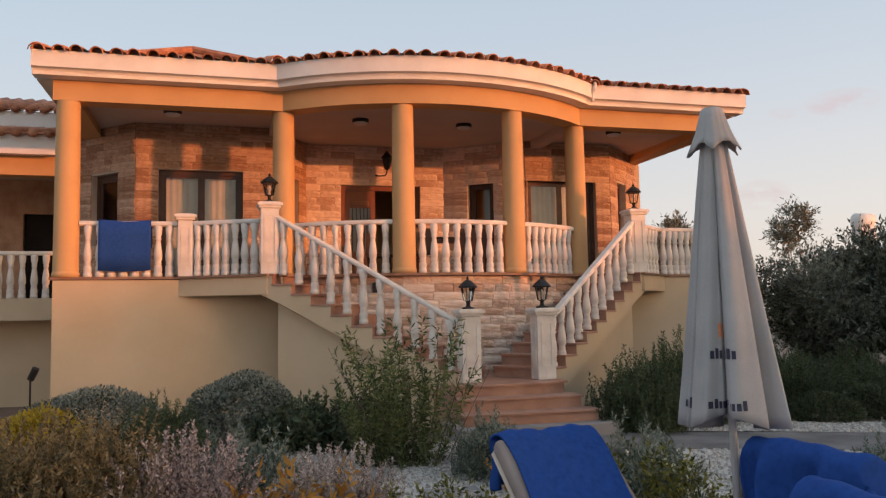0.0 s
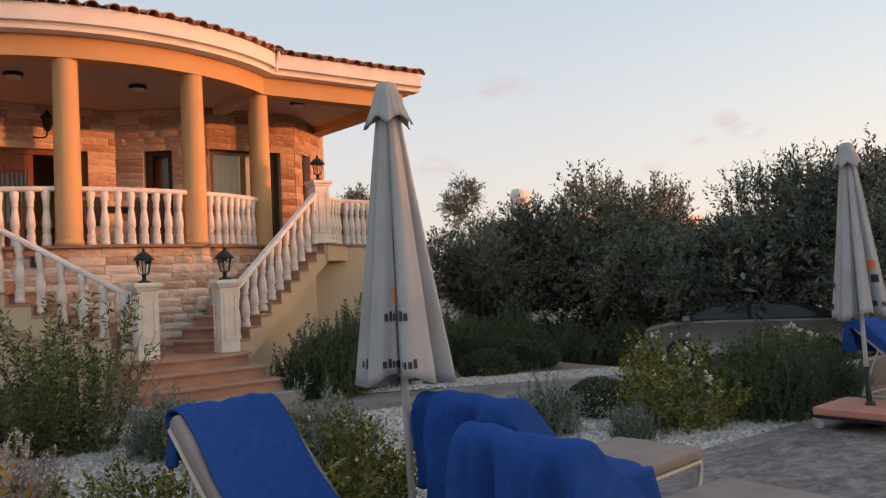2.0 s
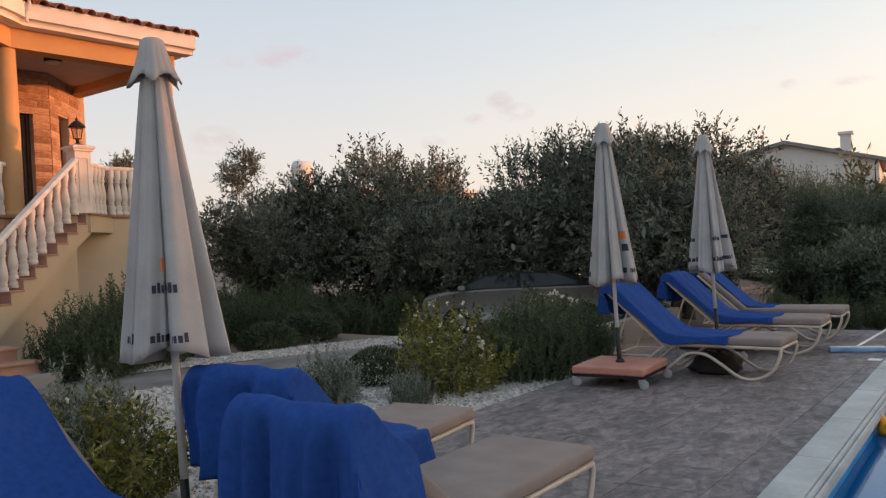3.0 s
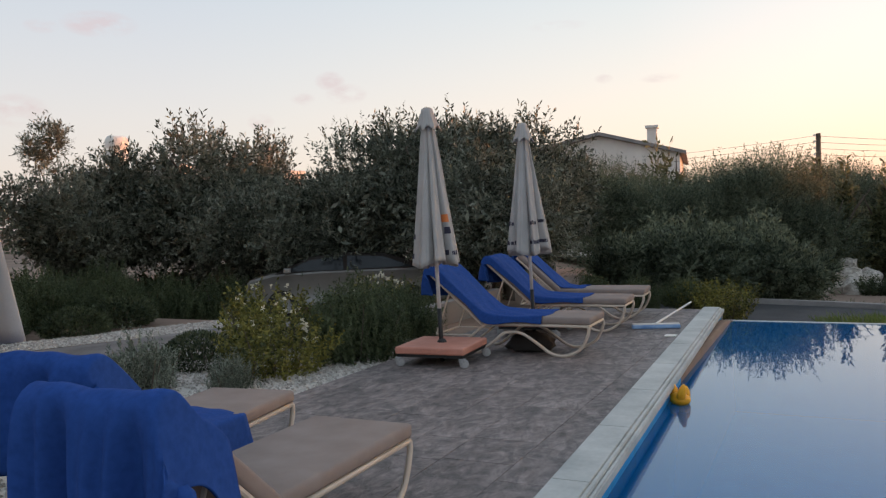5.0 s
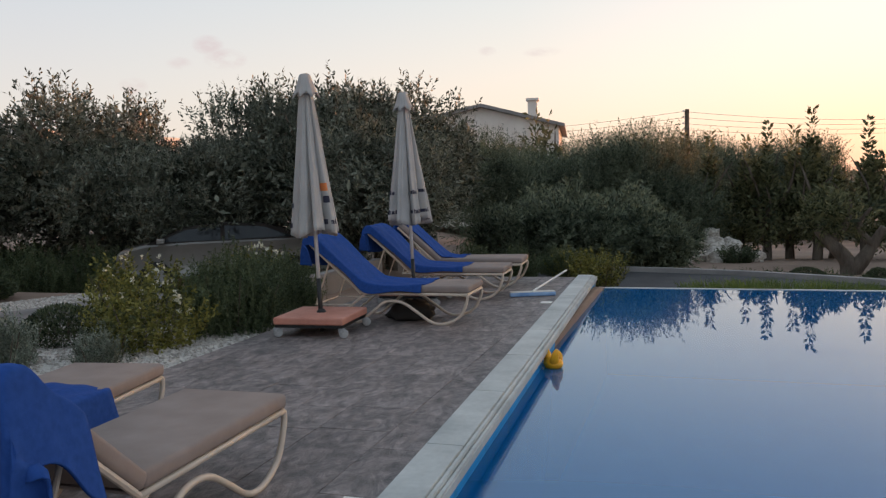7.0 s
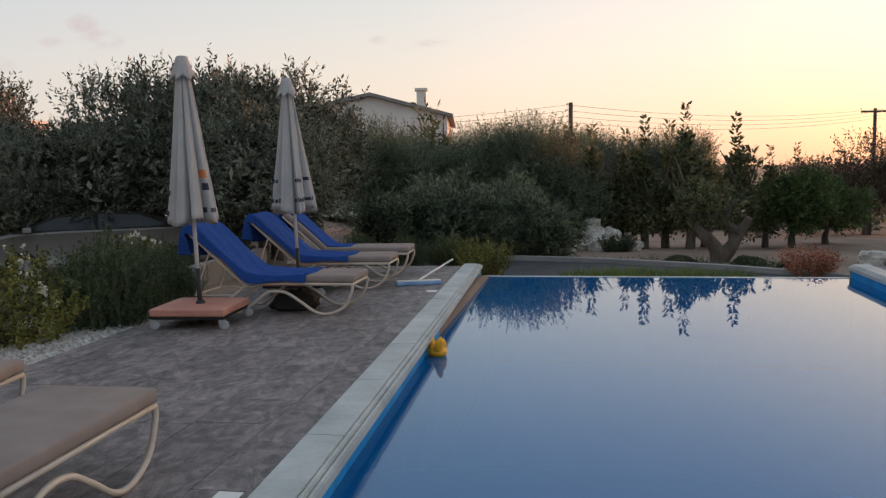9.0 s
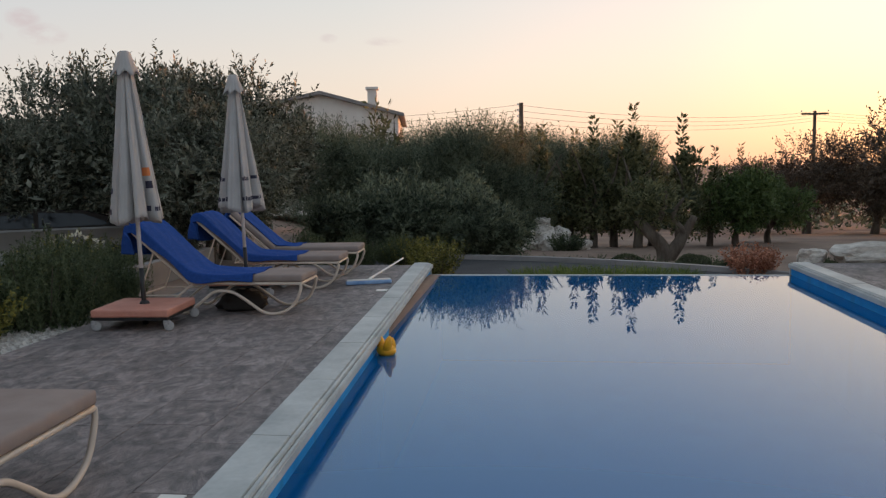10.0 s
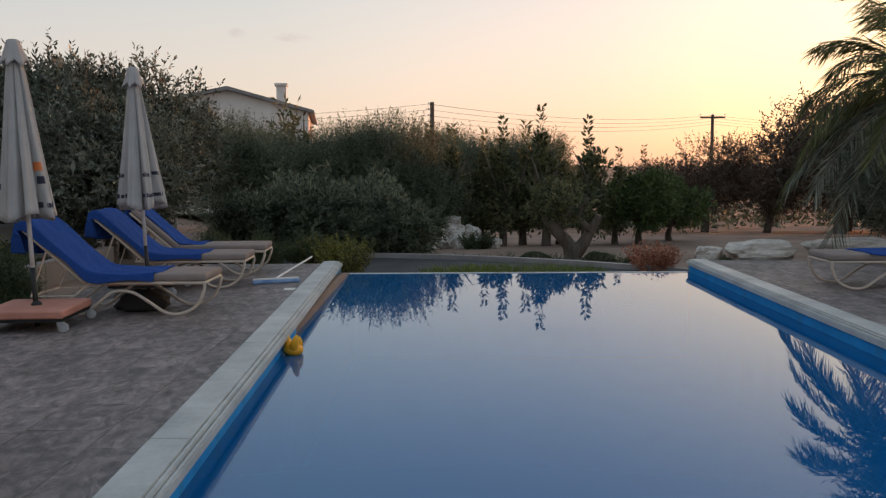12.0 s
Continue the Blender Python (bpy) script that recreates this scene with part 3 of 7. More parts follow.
clad_wall(W[5], W[6], FLOOR, TOP, [(0.05, 1.58, FLOOR, 4.33)], seed=6)
window(W[5], W[6], 0.05, 1.58, FLOOR, 4.33, 2, True, "brown sliding glass door with pale curtain", "sliding_door")
clad_wall(W[6], W[7], FLOOR, TOP, [(0.5, 1.1, FLOOR + 0.5, 4.38)], seed=7)
window(W[6], W[7], 0.5, 1.1, FLOOR + 0.5, 4.38, 1, False)
bm = bmesh.new()
box(bm, -3.4, 8.95, 18.3, 18.5, FLOOR, 5.1)
box(bm, -3.4, -3.2, 15.3, 18.3, FLOOR, 5.1)
box(bm, 8.75, 8.95, 15.5, 18.3, FLOOR, 5.1)
part("back_wall", bm, M_CREAM, villa)

# carved front door, one leaf open
door = thing("front_door", "carved mahogany double door with one leaf open", "")
door.parent = villa
door.matrix_basis = wall_frame(W[3], W[4])[0]
part("door_frame", boxes((0.72, 0.82, 0.08, 0.2, FLOOR, 4.28), (2.3, 2.4, 0.08, 0.2, FLOOR, 4.28), (0.82, 2.3, 0.08, 0.2, 4.18, 4.28)), M_DOOR, door)
bm = boxes((0.82, 0.92, 0.12, 0.17, FLOOR, 4.18), (1.36, 1.46, 0.12, 0.17, FLOOR, 4.18), (0.92, 1.36, 0.12, 0.17, FLOOR, 2.9), (0.92, 1.36, 0.12, 0.17, 4.0, 4.18), (0.92, 1.36, 0.13, 0.16, 3.82, 4.0))
box(bm, 0.96, 1.32, 0.1, 0.13, 3.86, 3.95, bevel=0.01)
box(bm, 0.98, 1.3, 0.1, 0.13, 2.35, 2.8, bevel=0.012)
leaf = part("door_leaf", bm, M_DOOR, door)
part("pane", boxes((0.92, 1.36, 0.14, 0.15, 2.9, 3.82)), M_GLASS, leaf)
bm = bmesh.new()
for k in range(5):
    tube([(0.98 + 0.08 * k, 0.125, 2.9), (0.98 + 0.08 * k + 0.02 * math.sin(k), 0.125, 3.36), (0.98 + 0.08 * k, 0.125, 3.82)], 0.008, 6, bm)
part("grille", bm, M_BLACK, leaf)
part("open_leaf", boxes((2.28, 2.33, 0.2, 0.9, FLOOR, 4.18)), M_DOOR, door)

# ceiling with round lamps
part("porch_ceiling", prism(front_path(0.0, -2.9, 8.8) + [(8.8, 18.4), (-3.3, 18.4), (-3.3, 15.0)], 5.1, 5.2), M_SOFFIT, villa, "plain off-white porch ceiling")
for x, y in ((-1.26, 12.9), (1.95, 12.9), (3.89, 12.9), (6.96, 12.9)):
    lamp = thing("ceiling_lamp", "round dark ceiling lamp under the porch", "lamp", "porch ceiling lamps", Matrix.Translation((x, y, 5.0)))
    part("housing", lathe([(0.13, 0.04), (0.15, 0.06), (0.15, 0.1)], 20), M_BLACK, lamp)
    part("diffuser", lathe([(0.02, 0.0), (0.1, 0.008), (0.13, 0.04)], 20), M_WHITE, lamp)

# columns and beam
for k, (x, y) in enumerate(((-2.74, 12.07), (0.53, 12.14), (2.35, 11.25), (4.25, 11.32), (5.77, 12.15), (8.62, 12.07))):
    col = part("column", lathe([(0.2, 0), (0.2, 0.06), (0.19, 0.07), (0.185, 0.1), (0.18, 1.6), (0.172, 2.68), (0.172, 2.72)], 28, FLOOR), M_OCHRE, villa, "round ochre painted column", smooth=True)
    col.location = (x, y, 0)
part("beam", sweep([(0.17, 4.95), (0.17, 5.3), (-0.17, 5.3), (-0.17, 4.95)], -2.95, 8.82), M_OCHRE, villa, "curved ochre beam")
part("side_beam", boxes((-2.95, -2.6, 12.3, 15.2, 4.95, 5.3)), M_OCHRE, villa)
part("side_beam", boxes((8.48, 8.82, 12.3, 15.6, 4.95, 5.3)), M_OCHRE, villa)
part("cross_beam", boxes((0.4, 0.62, 12.3, 14.0, 4.95, 5.12)), M_SOFFIT, villa)
part("cross_beam", boxes((5.68, 5.9, 12.3, 14.2, 4.95, 5.12)), M_SOFFIT, villa)
part("fascia", sweep([(0.16, 5.27), (0.41, 5.27), (0.41, 5.325), (0.43, 5.355), (0.5, 5.37), (0.5, 5.62), (0.1, 5.66), (0.1, 5.3)], -3.2, 9.07), M_WHITE, villa, "white curved eaves fascia with moulding")
part("fascia", boxes((-3.2, -2.9, 12.05, 18.5, 5.28, 5.62)), M_WHITE, villa)
part("fascia", boxes((8.8, 9.07, 12.05, 18.5, 5.28, 5.62)), M_WHITE, villa)

# roof: corrugated tile field, with the eaves row as single tiles
line = front_path(0.52, -3.22, 9.1, 60)
fine = []
acc = 0.0
for (x0, y0), (x1, y1) in zip(line, line[1:]):
    seg = math.hypot(x1 - x0, y1 - y0)
    n = max(1, int(seg / 0.04))
    for i in range(n):
        fine.append((x0 + (x1 - x0) * i / n, y0 + (y1 - y0) * i / n, acc + seg * i / n))
    acc += seg
bm = bmesh.new()
rows = []
for k in range(9):
    rowv = []
    for x, y, s in fine:
        yy = y + (18.6 - y) * k / 8
        z = 5.64 + 0.27 * (yy - y) * (1.0 if yy < 15.6 else 1.0) + 0.035 * abs(math.sin(math.pi * s / 0.27))
        z = min(z, 5.64 + 0.27 * 5 - 0.27 * (yy - 16.5)) if yy > 16.5 else z
        rowv.append(bm.verts.new((x, yy, z)))
    rows.append(rowv)
for a, b in zip(rows, rows[1:]):
    for i in range(len(a) - 1):
        bm.faces.new((a[i], a[i + 1], b[i + 1], b[i]))
roof = part("roof", bm, M_TILE, villa, "red clay barrel tile roof", smooth=True)


def tile_mesh(length=0.42, r0=0.1, r1=0.085):
    """A tapered barrel tile, its mouth at y = 0."""
    bm = bmesh.new()
    rings = []
    for y, r in ((0, r0), (length, r1)):
        for t in (0.0, 0.016):
            rings.append([bm.verts.new(((r - t) * math.cos(math.pi * i / 8), y, (r - t) * math.sin(math.pi * i / 8))) for i in range(9)])
    o0, i0, o1, i1 = rings
    for i in range(8):
        bm.faces.new((o0[i], o0[i + 1], o1[i + 1], o1[i]))
        bm.faces.new((i0[i + 1], i0[i], i1[i], i1[i + 1]))
        bm.faces.new((o0[i + 1], o0[i], i0[i], i0[i + 1]))
    bmesh.ops.recalc_face_normals(bm, faces=bm.faces)
    me = bpy.data.meshes.new("tile")
    bm.to_mesh(me)
    bm.free()
    me.materials.append(M_TILE)
    me.polygons.foreach_set("use_smooth", [True] * len(me.polygons))
    return me


TILE = tile_mesh()
rnd = random.Random(3)
nexts = 0.1
for (x, y, s), (x2, y2, s2) in zip(fine, fine[1:]):
    if s >= nexts:
        nexts += 0.27
        ang = math.atan2(y2 - y, x2 - x)
        for k in range(2):
            t = part("tile", TILE, None, roof)
            up = Vector((-math.sin(ang), math.cos(ang), 0))
            p = Vector((x, y, 5.6)) - up * 0.05 + up * (0.36 * k) + Vector((0, 0, 0.1 * k + rnd.uniform(-0.008, 0.008)))
            t.matrix_basis = Matrix.LocRotScale(p, Euler((0.26 + rnd.uniform(-0.02, 0.02), 0, ang + rnd.uniform(-0.03, 0.03)), "XYZ"), None)
# mortared corner caps and the hip end further back
for x, y, z in ((-3.12, 11.68, 5.64), (0.4, 11.62, 5.66), (5.92, 11.62, 5.66), (9.02, 11.68, 5.64)):
    cap = part("hip_cap", tile_mesh(0.5, 0.13, 0.11), None, roof)
    cap.matrix_basis = Matrix.LocRotScale((x, y - 0.06, z - 0.04), Euler((0.3, 0, 0.25 if x < 3 else -0.25)), None)
bm = bmesh.new()
apex = bm.verts.new((-1.08, 17.0, 7.44))
ring = [bm.verts.new(p) for p in ((-3.0, 15.6, 6.75), (1.0, 15.6, 6.75), (1.0, 18.4, 6.4), (-3.0, 18.4, 6.4))]
for i in range(4):
    bm.faces.new((ring[i], ring[(i + 1) % 4], apex))
part("hip_roof", bm, M_TILE, villa)
bm = bmesh.new()
tube([(-1.08, 17.0, 7.5), (-2.0, 16.3, 7.13), (-3.0, 15.6, 6.78)], 0.09, 8, bm)
tube([(-1.08, 17.0, 7.5), (0.0, 16.3, 7.13), (1.0, 15.6, 6.78)], 0.09, 8, bm)
part("hip_ridge", bm, M_TILE, villa)
# downpipe bracket under the eaves
part("downpipe", tube(curve_points([(5.95, 11.6, 5.66), (5.93, 11.56, 5.55), (5.9, 11.6, 5.45), (5.9, 11.6, 5.3)]), 0.03), M_WHITE, villa)

# lower wing beside the villa
wing = thing("house_wing", "lower cream wing with tiled eaves and stone wall", "house")
part("floor_slab", boxes((-14, -2.95, 14.9, 18.5, 1.6, 2.0)), M_CREAM, wing)
part("base_wall", boxes((-14, -2.95, 15.6, 15.8, -0.3, 1.6)), M_CREAM, wing)
part("beam", boxes((-14, -3.35, 15.0, 15.3, 4.28, 4.64)), M_OCHRE, wing)
part("fascia", boxes((-14, -3.35, 14.75, 15.3, 4.64, 5.0), (-14, -3.35, 14.7, 14.75, 4.62, 4.68)), M_WHITE, wing)
for k in range(20):
    x = -3.5 - 0.27 * k
    part("eaves_tile", tube([(x, 14.62, 5.0), (x, 17.0, 5.55)], 0.085, 8), M_TILE, wing, smooth=True)
part("eaves_bed", prism([(-9.0, 14.66), (-3.4, 14.66), (-3.4, 17.0), (-9.0, 17.0)], 4.99, 5.02), M_TILE, wing)
part("upper_fascia", boxes((-14, -3.4, 17.0, 17.2, 5.5, 5.95)), M_WHITE, wing)
for k in range(20):
    x = -3.5 - 0.27 * k
    part("roof_tile_run", tube([(x, 16.9, 5.98), (x, 19.8, 6.85)], 0.085, 8), M_TILE, wing, smooth=True)
bm = bmesh.new()
bm.faces.new([bm.verts.new(p) for p in ((-14, 16.95, 5.97), (-3.4, 16.95, 5.97), (-3.4, 19.8, 6.82), (-14, 19.8, 6.82))])
part("roof_field", bm, M_TILE, wing)
w = part("wall", pierced(11.0, 2.0, 4.7, 0.2, [(9.4, 10.4, 2.0, 3.92)]), M_STONE, wing, "banded stone wall in shade")
w.matrix_basis = Matrix.Translation((-14, 18.0, 0))
part("door", boxes((-4.7, -3.5, 18.12, 18.18, 2.0, 3.92)), M_DARK, wing)
part("end_wall", boxes((-14, -3.0, 18.3, 18.5, 1.8, 5.6)), M_CREAM, wing)
part("porch_ceiling", boxes((-14, -3.35, 15.3, 18.3, 4.66, 4.72)), M_SOFFIT, wing)

# ---- stairs, balustrades, lantern posts ----
BAL = bpy.data.meshes.new("baluster")
_bm = lathe([(r * 1.22, z) for r, z in ((0.055, 0.0), (0.055, 0.06), (0.045, 0.07), (0.052, 0.1), (0.05, 0.16), (0.036, 0.19), (0.05, 0.205), (0.036, 0.225), (0.05, 0.27), (0.054, 0.33), (0.046, 0.42), (0.034, 0.52), (0.03, 0.57), (0.044, 0.59), (0.032, 0.61), (0.042, 0.66), (0.05, 0.72), (0.05, 0.8))], 12)
_bm.to_mesh(BAL)
_bm.free()
BAL.materials.append(M_BALUSTER)
BAL.polygons.foreach_set("use_smooth", [True] * len(BAL.polygons))


def balustrade(pts, count, label="white turned stone balustrade along the terrace", inset=0.12):
    """Balusters and a moulded rail along a line of floor points."""
    b = thing("balustrade", label, "balustrade", "terrace balustrades")
    pts = [Vector(p) for p in pts]
    lens = [(q - p).length for p, q in zip(pts, pts[1:])]
    total = sum(lens)
    bm = bmesh.new()
    rings = []
    for i, p in enumerate(pts):
        d = pts[min(i + 1, len(pts) - 1)] - pts[max(i - 1, 0)]
        n = Vector((-d.y, d.x, 0)).normalized()
        rings.append([bm.verts.new(p + n * o + Vector((0, 0, z))) for o, z in ((-0.045, 0.79), (-0.062, 0.805), (-0.062, 0.84), (-0.04, 0.865), (0.04, 0.865), (0.062, 0.84), (0.062, 0.805), (0.045, 0.79))])
    for a, c in zip(rings, rings[1:]):
        for k in range(8):
            bm.faces.new((a[k], a[(k + 1) % 8], c[(k + 1) % 8], c[k]))
    bm.faces.new(list(reversed(rings[0])))
    bm.faces.new(rings[-1])
    bmesh.ops.recalc_face_normals(bm, faces=bm.faces)
    part("rail", bm, M_BALUSTER, b)
    for k in range(count):
        s = inset + (total - 2 * inset) * k / max(1, count - 1)
        for (p, q), l in zip(zip(pts, pts[1:]), lens):
            if s <= l + 1e-6:
                o = part("baluster", BAL, None, b)
                o.location = p.lerp(q, s / l)
                break
            s -= l
    return b


def arc_line(x0, x1, o=-0.02, n=10):
    a0, a1 = math.asin((x0 - CX) / (RAD + o)), math.asin((x1 - CX) / (RAD + o))
    return [(CX + (RAD + o) * math.sin(a0 + (a1 - a0) * i / n), CY - (RAD + o) * math.cos(a0 + (a1 - a0) * i / n), FLOOR) for i in range(n + 1)]


balustrade([(-2.55, 12.05, FLOOR), (-1.12, 12.0, FLOOR)], 8)
balustrade([(-0.9, 11.93, FLOOR), (0.12, 11.4, FLOOR)], 7, inset=0.1)
balustrade(arc_line(0.7, 2.18), 8)
balustrade(arc_line(2.52, 4.08), 8)
balustrade(arc_line(4.42, 5.6), 8)
balustrade([(6.6, 11.4, FLOOR), (7.25, 11.93, FLOOR)], 5, inset=0.1)
balustrade([(7.3, 12.0, FLOOR), (8.45, 12.05, FLOOR)], 8)
balustrade([(-9.0, 15.0, 2.0), (-3.05, 15.0, 2.0)], 30, "white turned stone balustrade of the wing")


def post(x, y, z, h=1.0, size=0.27, turn=0.0):
    p = thing("post", "square white stone post with moulded cap", "post", "stair posts", Matrix.LocRotScale((x, y, z), Euler((0, 0, turn)), None))
    s = size / 2
    bm = boxes((-s, s, -s, s, 0, h - 0.1), bevel=0.006)
    for k in range(4):
        r = Matrix.Rotation(k * math.pi / 2, 4, "Z")
        for spec in ((-s * 0.62, s * 0.62, -s - 0.012, -s + 0.01, h - 0.22, h - 0.2), (-s * 0.62, -s * 0.5, -s - 0.012, -s + 0.01, 0.2, h - 0.22), (s * 0.5, s * 0.62, -s - 0.012, -s + 0.01, 0.2, h - 0.22), (-s * 0.62, s * 0.62, -s - 0.012, -s + 0.01, 0.18, 0.2)):
            box(bm, *spec, m=r)
    part("shaft", bm, M_BALUSTER, p)
    part("cap", boxes((-s - 0.03, s + 0.03, -s - 0.03, s + 0.03, h - 0.1, h - 0.06), (-s - 0.055, s + 0.055, -s - 0.055, s + 0.055, h - 0.06, h - 0.015), (-s - 0.02, s + 0.02, -s - 0.02, s + 0.02, h - 0.015, h), bevel=0.006), M_BALUSTER, p)
    return p


def lantern(x, y, z, s=1.0):
    l = thing("lantern", "black iron lantern with clear panes on a post", "lantern", "post lanterns", Matrix.LocRotScale((x, y, z), None, (s, s, s)))
    part("foot", lathe([(0.09, 0), (0.09, 0.02), (0.04, 0.035), (0.025, 0.06), (0.03, 0.1), (0.065, 0.115)], 12), M_BLACK, l)
    bm = bmesh.new()
    for k in range(6):
        a = k * math.pi / 3
        tube([(0.06 * math.cos(a), 0.06 * math.sin(a), 0.11), (0.1 * math.cos(a), 0.1 * math.sin(a), 0.3)], 0.007, 5, bm)
    part("cage", bm, M_BLACK, l)
    part("glass", lathe([(0.055, 0.115), (0.093, 0.298)], 6), M_LAMPGLASS, l)
    part("bulb", lathe([(0.012, 0.12), (0.014, 0.18), (0.026, 0.21), (0.02, 0.25), (0.005, 0.265)], 10), M_WHITE, l)
    part("roof", lathe([(0.13, 0.295), (0.135, 0.31), (0.09, 0.36), (0.04, 0.4), (0.015, 0.41), (0.022, 0.43), (0.004, 0.46)], 12), M_BLACK, l)
    return l


PA, PD, PB, PC = (0.25, 11.3), (6.47, 11.3), (2.84, 9.45), (3.94, 9.45)
LAND = 0.65
post(-1.0, 11.97, FLOOR, 0.98, 0.22)
for (x, y), z in ((PA, FLOOR), (PD, FLOOR), (PB, LAND), (PC, LAND)):
    post(x, y, z, 1.1 if z > 1 else 1.0)
    lantern(x, y, z + (1.1 if z > 1 else 1.0))


def flight(top, bottom, inward, side):
    """A straight flight between two posts, its treads running in towards the bow."""
    st = thing("staircase", "cream staircase with red-brown tiled steps", "staircase", "porch stairs")
    a, b = Vector((*top, 0)), Vector((*bottom, 0))
    d = (b - a).normalized()
    run = (b - a).length
    n = Vector((*inward, 0))
    rise = (FLOOR - LAND) / 10
    go = run / 9.6
    prof = [(-0.1, FLOOR - 0.03)]
    for k in range(10):
        prof += [(0.12 + go * k, FLOOR - 0.03 - rise * k), (0.12 + go * k, FLOOR - 0.03 - rise * (k + 1))]
    prof += [(run + 0.1, LAND - 0.03), (run + 0.1, LAND - 0.38), (0.35, FLOOR - 0.5), (-0.1, FLOOR - 0.3)]
    bm = bmesh.new()
    faces = []
    for o in (-0.13, 0.45):
        faces.append([bm.verts.new(a + d * s + n * o + Vector((0, 0, z))) for s, z in prof])
    k = len(prof)
    bm.faces.new(faces[0])
    bm.faces.new(list(reversed(faces[1])))
    for i in range(k):
        bm.faces.new((faces[0][i], faces[0][(i + 1) % k], faces[1][(i + 1) % k], faces[1][i]))
    bmesh.ops.recalc_face_normals(bm, faces=bm.faces)
    bmesh.ops.triangulate(bm, faces=[f for f in bm.faces if len(f.verts) > 4])
    part("stringer", bm, M_CREAM, st)
    bm = bmesh.new()
    low = [(0.12, -0.3), (run - 0.1, -0.3), (run - 0.1, LAND - 0.3), (0.12, FLOOR - 0.45)]
    faces = [[bm.verts.new(a + d * s + n * o + Vector((0, 0, z))) for s, z in low] for o in (0.05, 0.42)]
    bm.faces.new(faces[0])
    bm.faces.new(list(reversed(faces[1])))
    for i in range(4):
        bm.faces.new((faces[0][i], faces[0][(i + 1) % 4], faces[1][(i + 1) % 4], faces[1][i]))
    bmesh.ops.recalc_face_normals(bm, faces=bm.faces)
    part("under_wall", bm, M_CREAM, st)
    m = Matrix.Identity(4)
    for i in range(3):
        m[i][0], m[i][1], m[i][2], m[i][3] = d[i], n[i], (0, 0, 1)[i], a[i]
    if m.determinant() < 0:
        for i in range(3):
            m[i][1] = -m[i][1]
        flip = -1
    else:
        flip = 1
    for k in range(10):
        z = FLOOR - rise * k - 0.001
        s0, s1 = (-0.1 if k == 0 else 0.12 + go * (k - 1)), 0.12 + go * k + 0.035
        w = 1.0
        while w > 0.3 and ((a + d * s1 + n * w).x - 3.39) * side < 0.04:
            w -= 0.03
        w0, w1 = sorted((-0.145 * flip, w * flip))
        bm = boxes((s0, s1, w0, w1, z - 0.03, z), bevel=0.004)
        u0, u1 = sorted((-0.128 * flip, (w - 0.01) * flip))
        box(bm, s1 - 0.06, s1 - 0.03, u0, u1, z - rise, z - 0.031)
        tr = part("tread", bm, M_STEP, st)
        tr.matrix_basis = m
    rail = [a + d * s + Vector((0, 0, z)) for s, z in ((0.1, FLOOR + 0.06), (run - 0.12, LAND - 0.03))]
    balustrade([rail[0], rail[1]], 11, "sloping white balustrade beside the stairs", inset=0.17)
    return st


def unit(x, y):
    l = math.hypot(x, y)
    return x / l, y / l


flight(PA, PB, unit(1.85, 2.59), -1)
flight(PD, PC, unit(-1.85, 2.53), 1)
low = thing("entry_steps", "wide red-brown tiled entry steps", "steps")
part("landing", prism([(2.5, 9.05), (3.0, 8.95), (3.7, 8.97), (4.1, 9.12), (4.3, 10.0), (4.3, 11.2), (2.4, 11.2), (2.4, 10.0)], 0.0, LAND - 0.03), M_STEP, low)
part("tread", prism([(2.47, 9.01), (3.0, 8.91), (3.72, 8.93), (4.14, 9.09), (4.3, 10.0), (4.3, 11.2), (2.4, 11.2), (2.4, 10.0)], LAND - 0.03, LAND - 0.004), M_STEP, low)
for k, (x0, x1, y) in enumerate(((2.45, 4.16, 8.62), (2.4, 4.26, 8.32))):
    z = LAND - 0.155 * (k + 1)
    part("step", boxes((x0 + 0.03, x1 - 0.03, y + 0.03, 9.1, 0, z - 0.03)), M_STEP, low)
    part("tread", boxes((x0, x1, y, 9.0 - 0.33 * k, z - 0.03, z), bevel=0.005), M_STEP, low)
part("plinth", boxes((2.3, 4.38, 8.1, 9.0, -0.1, 0.19), bevel=0.01), M_CONCRETE, low, "grey stone plinth slab")
part("landing_slab", prism([(-1.1, 11.95), (0.2, 11.15), (0.45, 11.35), (0.62, 12.05), (-1.1, 12.05)], 1.93, 2.205), M_CREAM, villa)
part("landing_slab", prism([(7.4, 11.95), (7.4, 12.05), (5.7, 12.05), (6.2, 11.35), (6.52, 11.12)], 1.93, 2.205), M_CREAM, villa)
part("landing_edge", prism([(-1.13, 11.9), (0.2, 11.1), (0.5, 11.33), (0.66, 12.0), (-1.1, 12.0)], 2.206, FLOOR - 0.003), M_TRIM, villa)
part("landing_edge", prism([(7.43, 11.92), (7.43, 12.0), (5.7, 12.0), (6.16, 11.33), (6.52, 11.08)], 2.206, FLOOR - 0.003), M_TRIM, villa)
# spotlights on the bow wall and lantern bracket by the door
for x in (1.89, 4.7):
    yy = CY - math.sqrt((RAD + 0.08) ** 2 - (x - CX) ** 2)
    wl = thing("wall_light", "small black wall light on the stone wall", "wall light", "wall lights", Matrix.Translation((x, yy, 2.02)))
    part("housing", boxes((-0.05, 0.05, -0.06, 0.04, -0.08, 0.08), bevel=0.01), M_BLACK, wl)
    part("lens", lathe([(0.03, 0), (0.03, 0.01)], 12), M_LAMPGLASS, wl).matrix_basis = Matrix.LocRotScale((0, -0.065, 0.02), Euler((radians(90), 0, 0)), None)
br = thing("wall_lantern", "black iron wall lantern by the front door", "lantern", "", Matrix.Translation((2.72, 15.17, 4.45)))
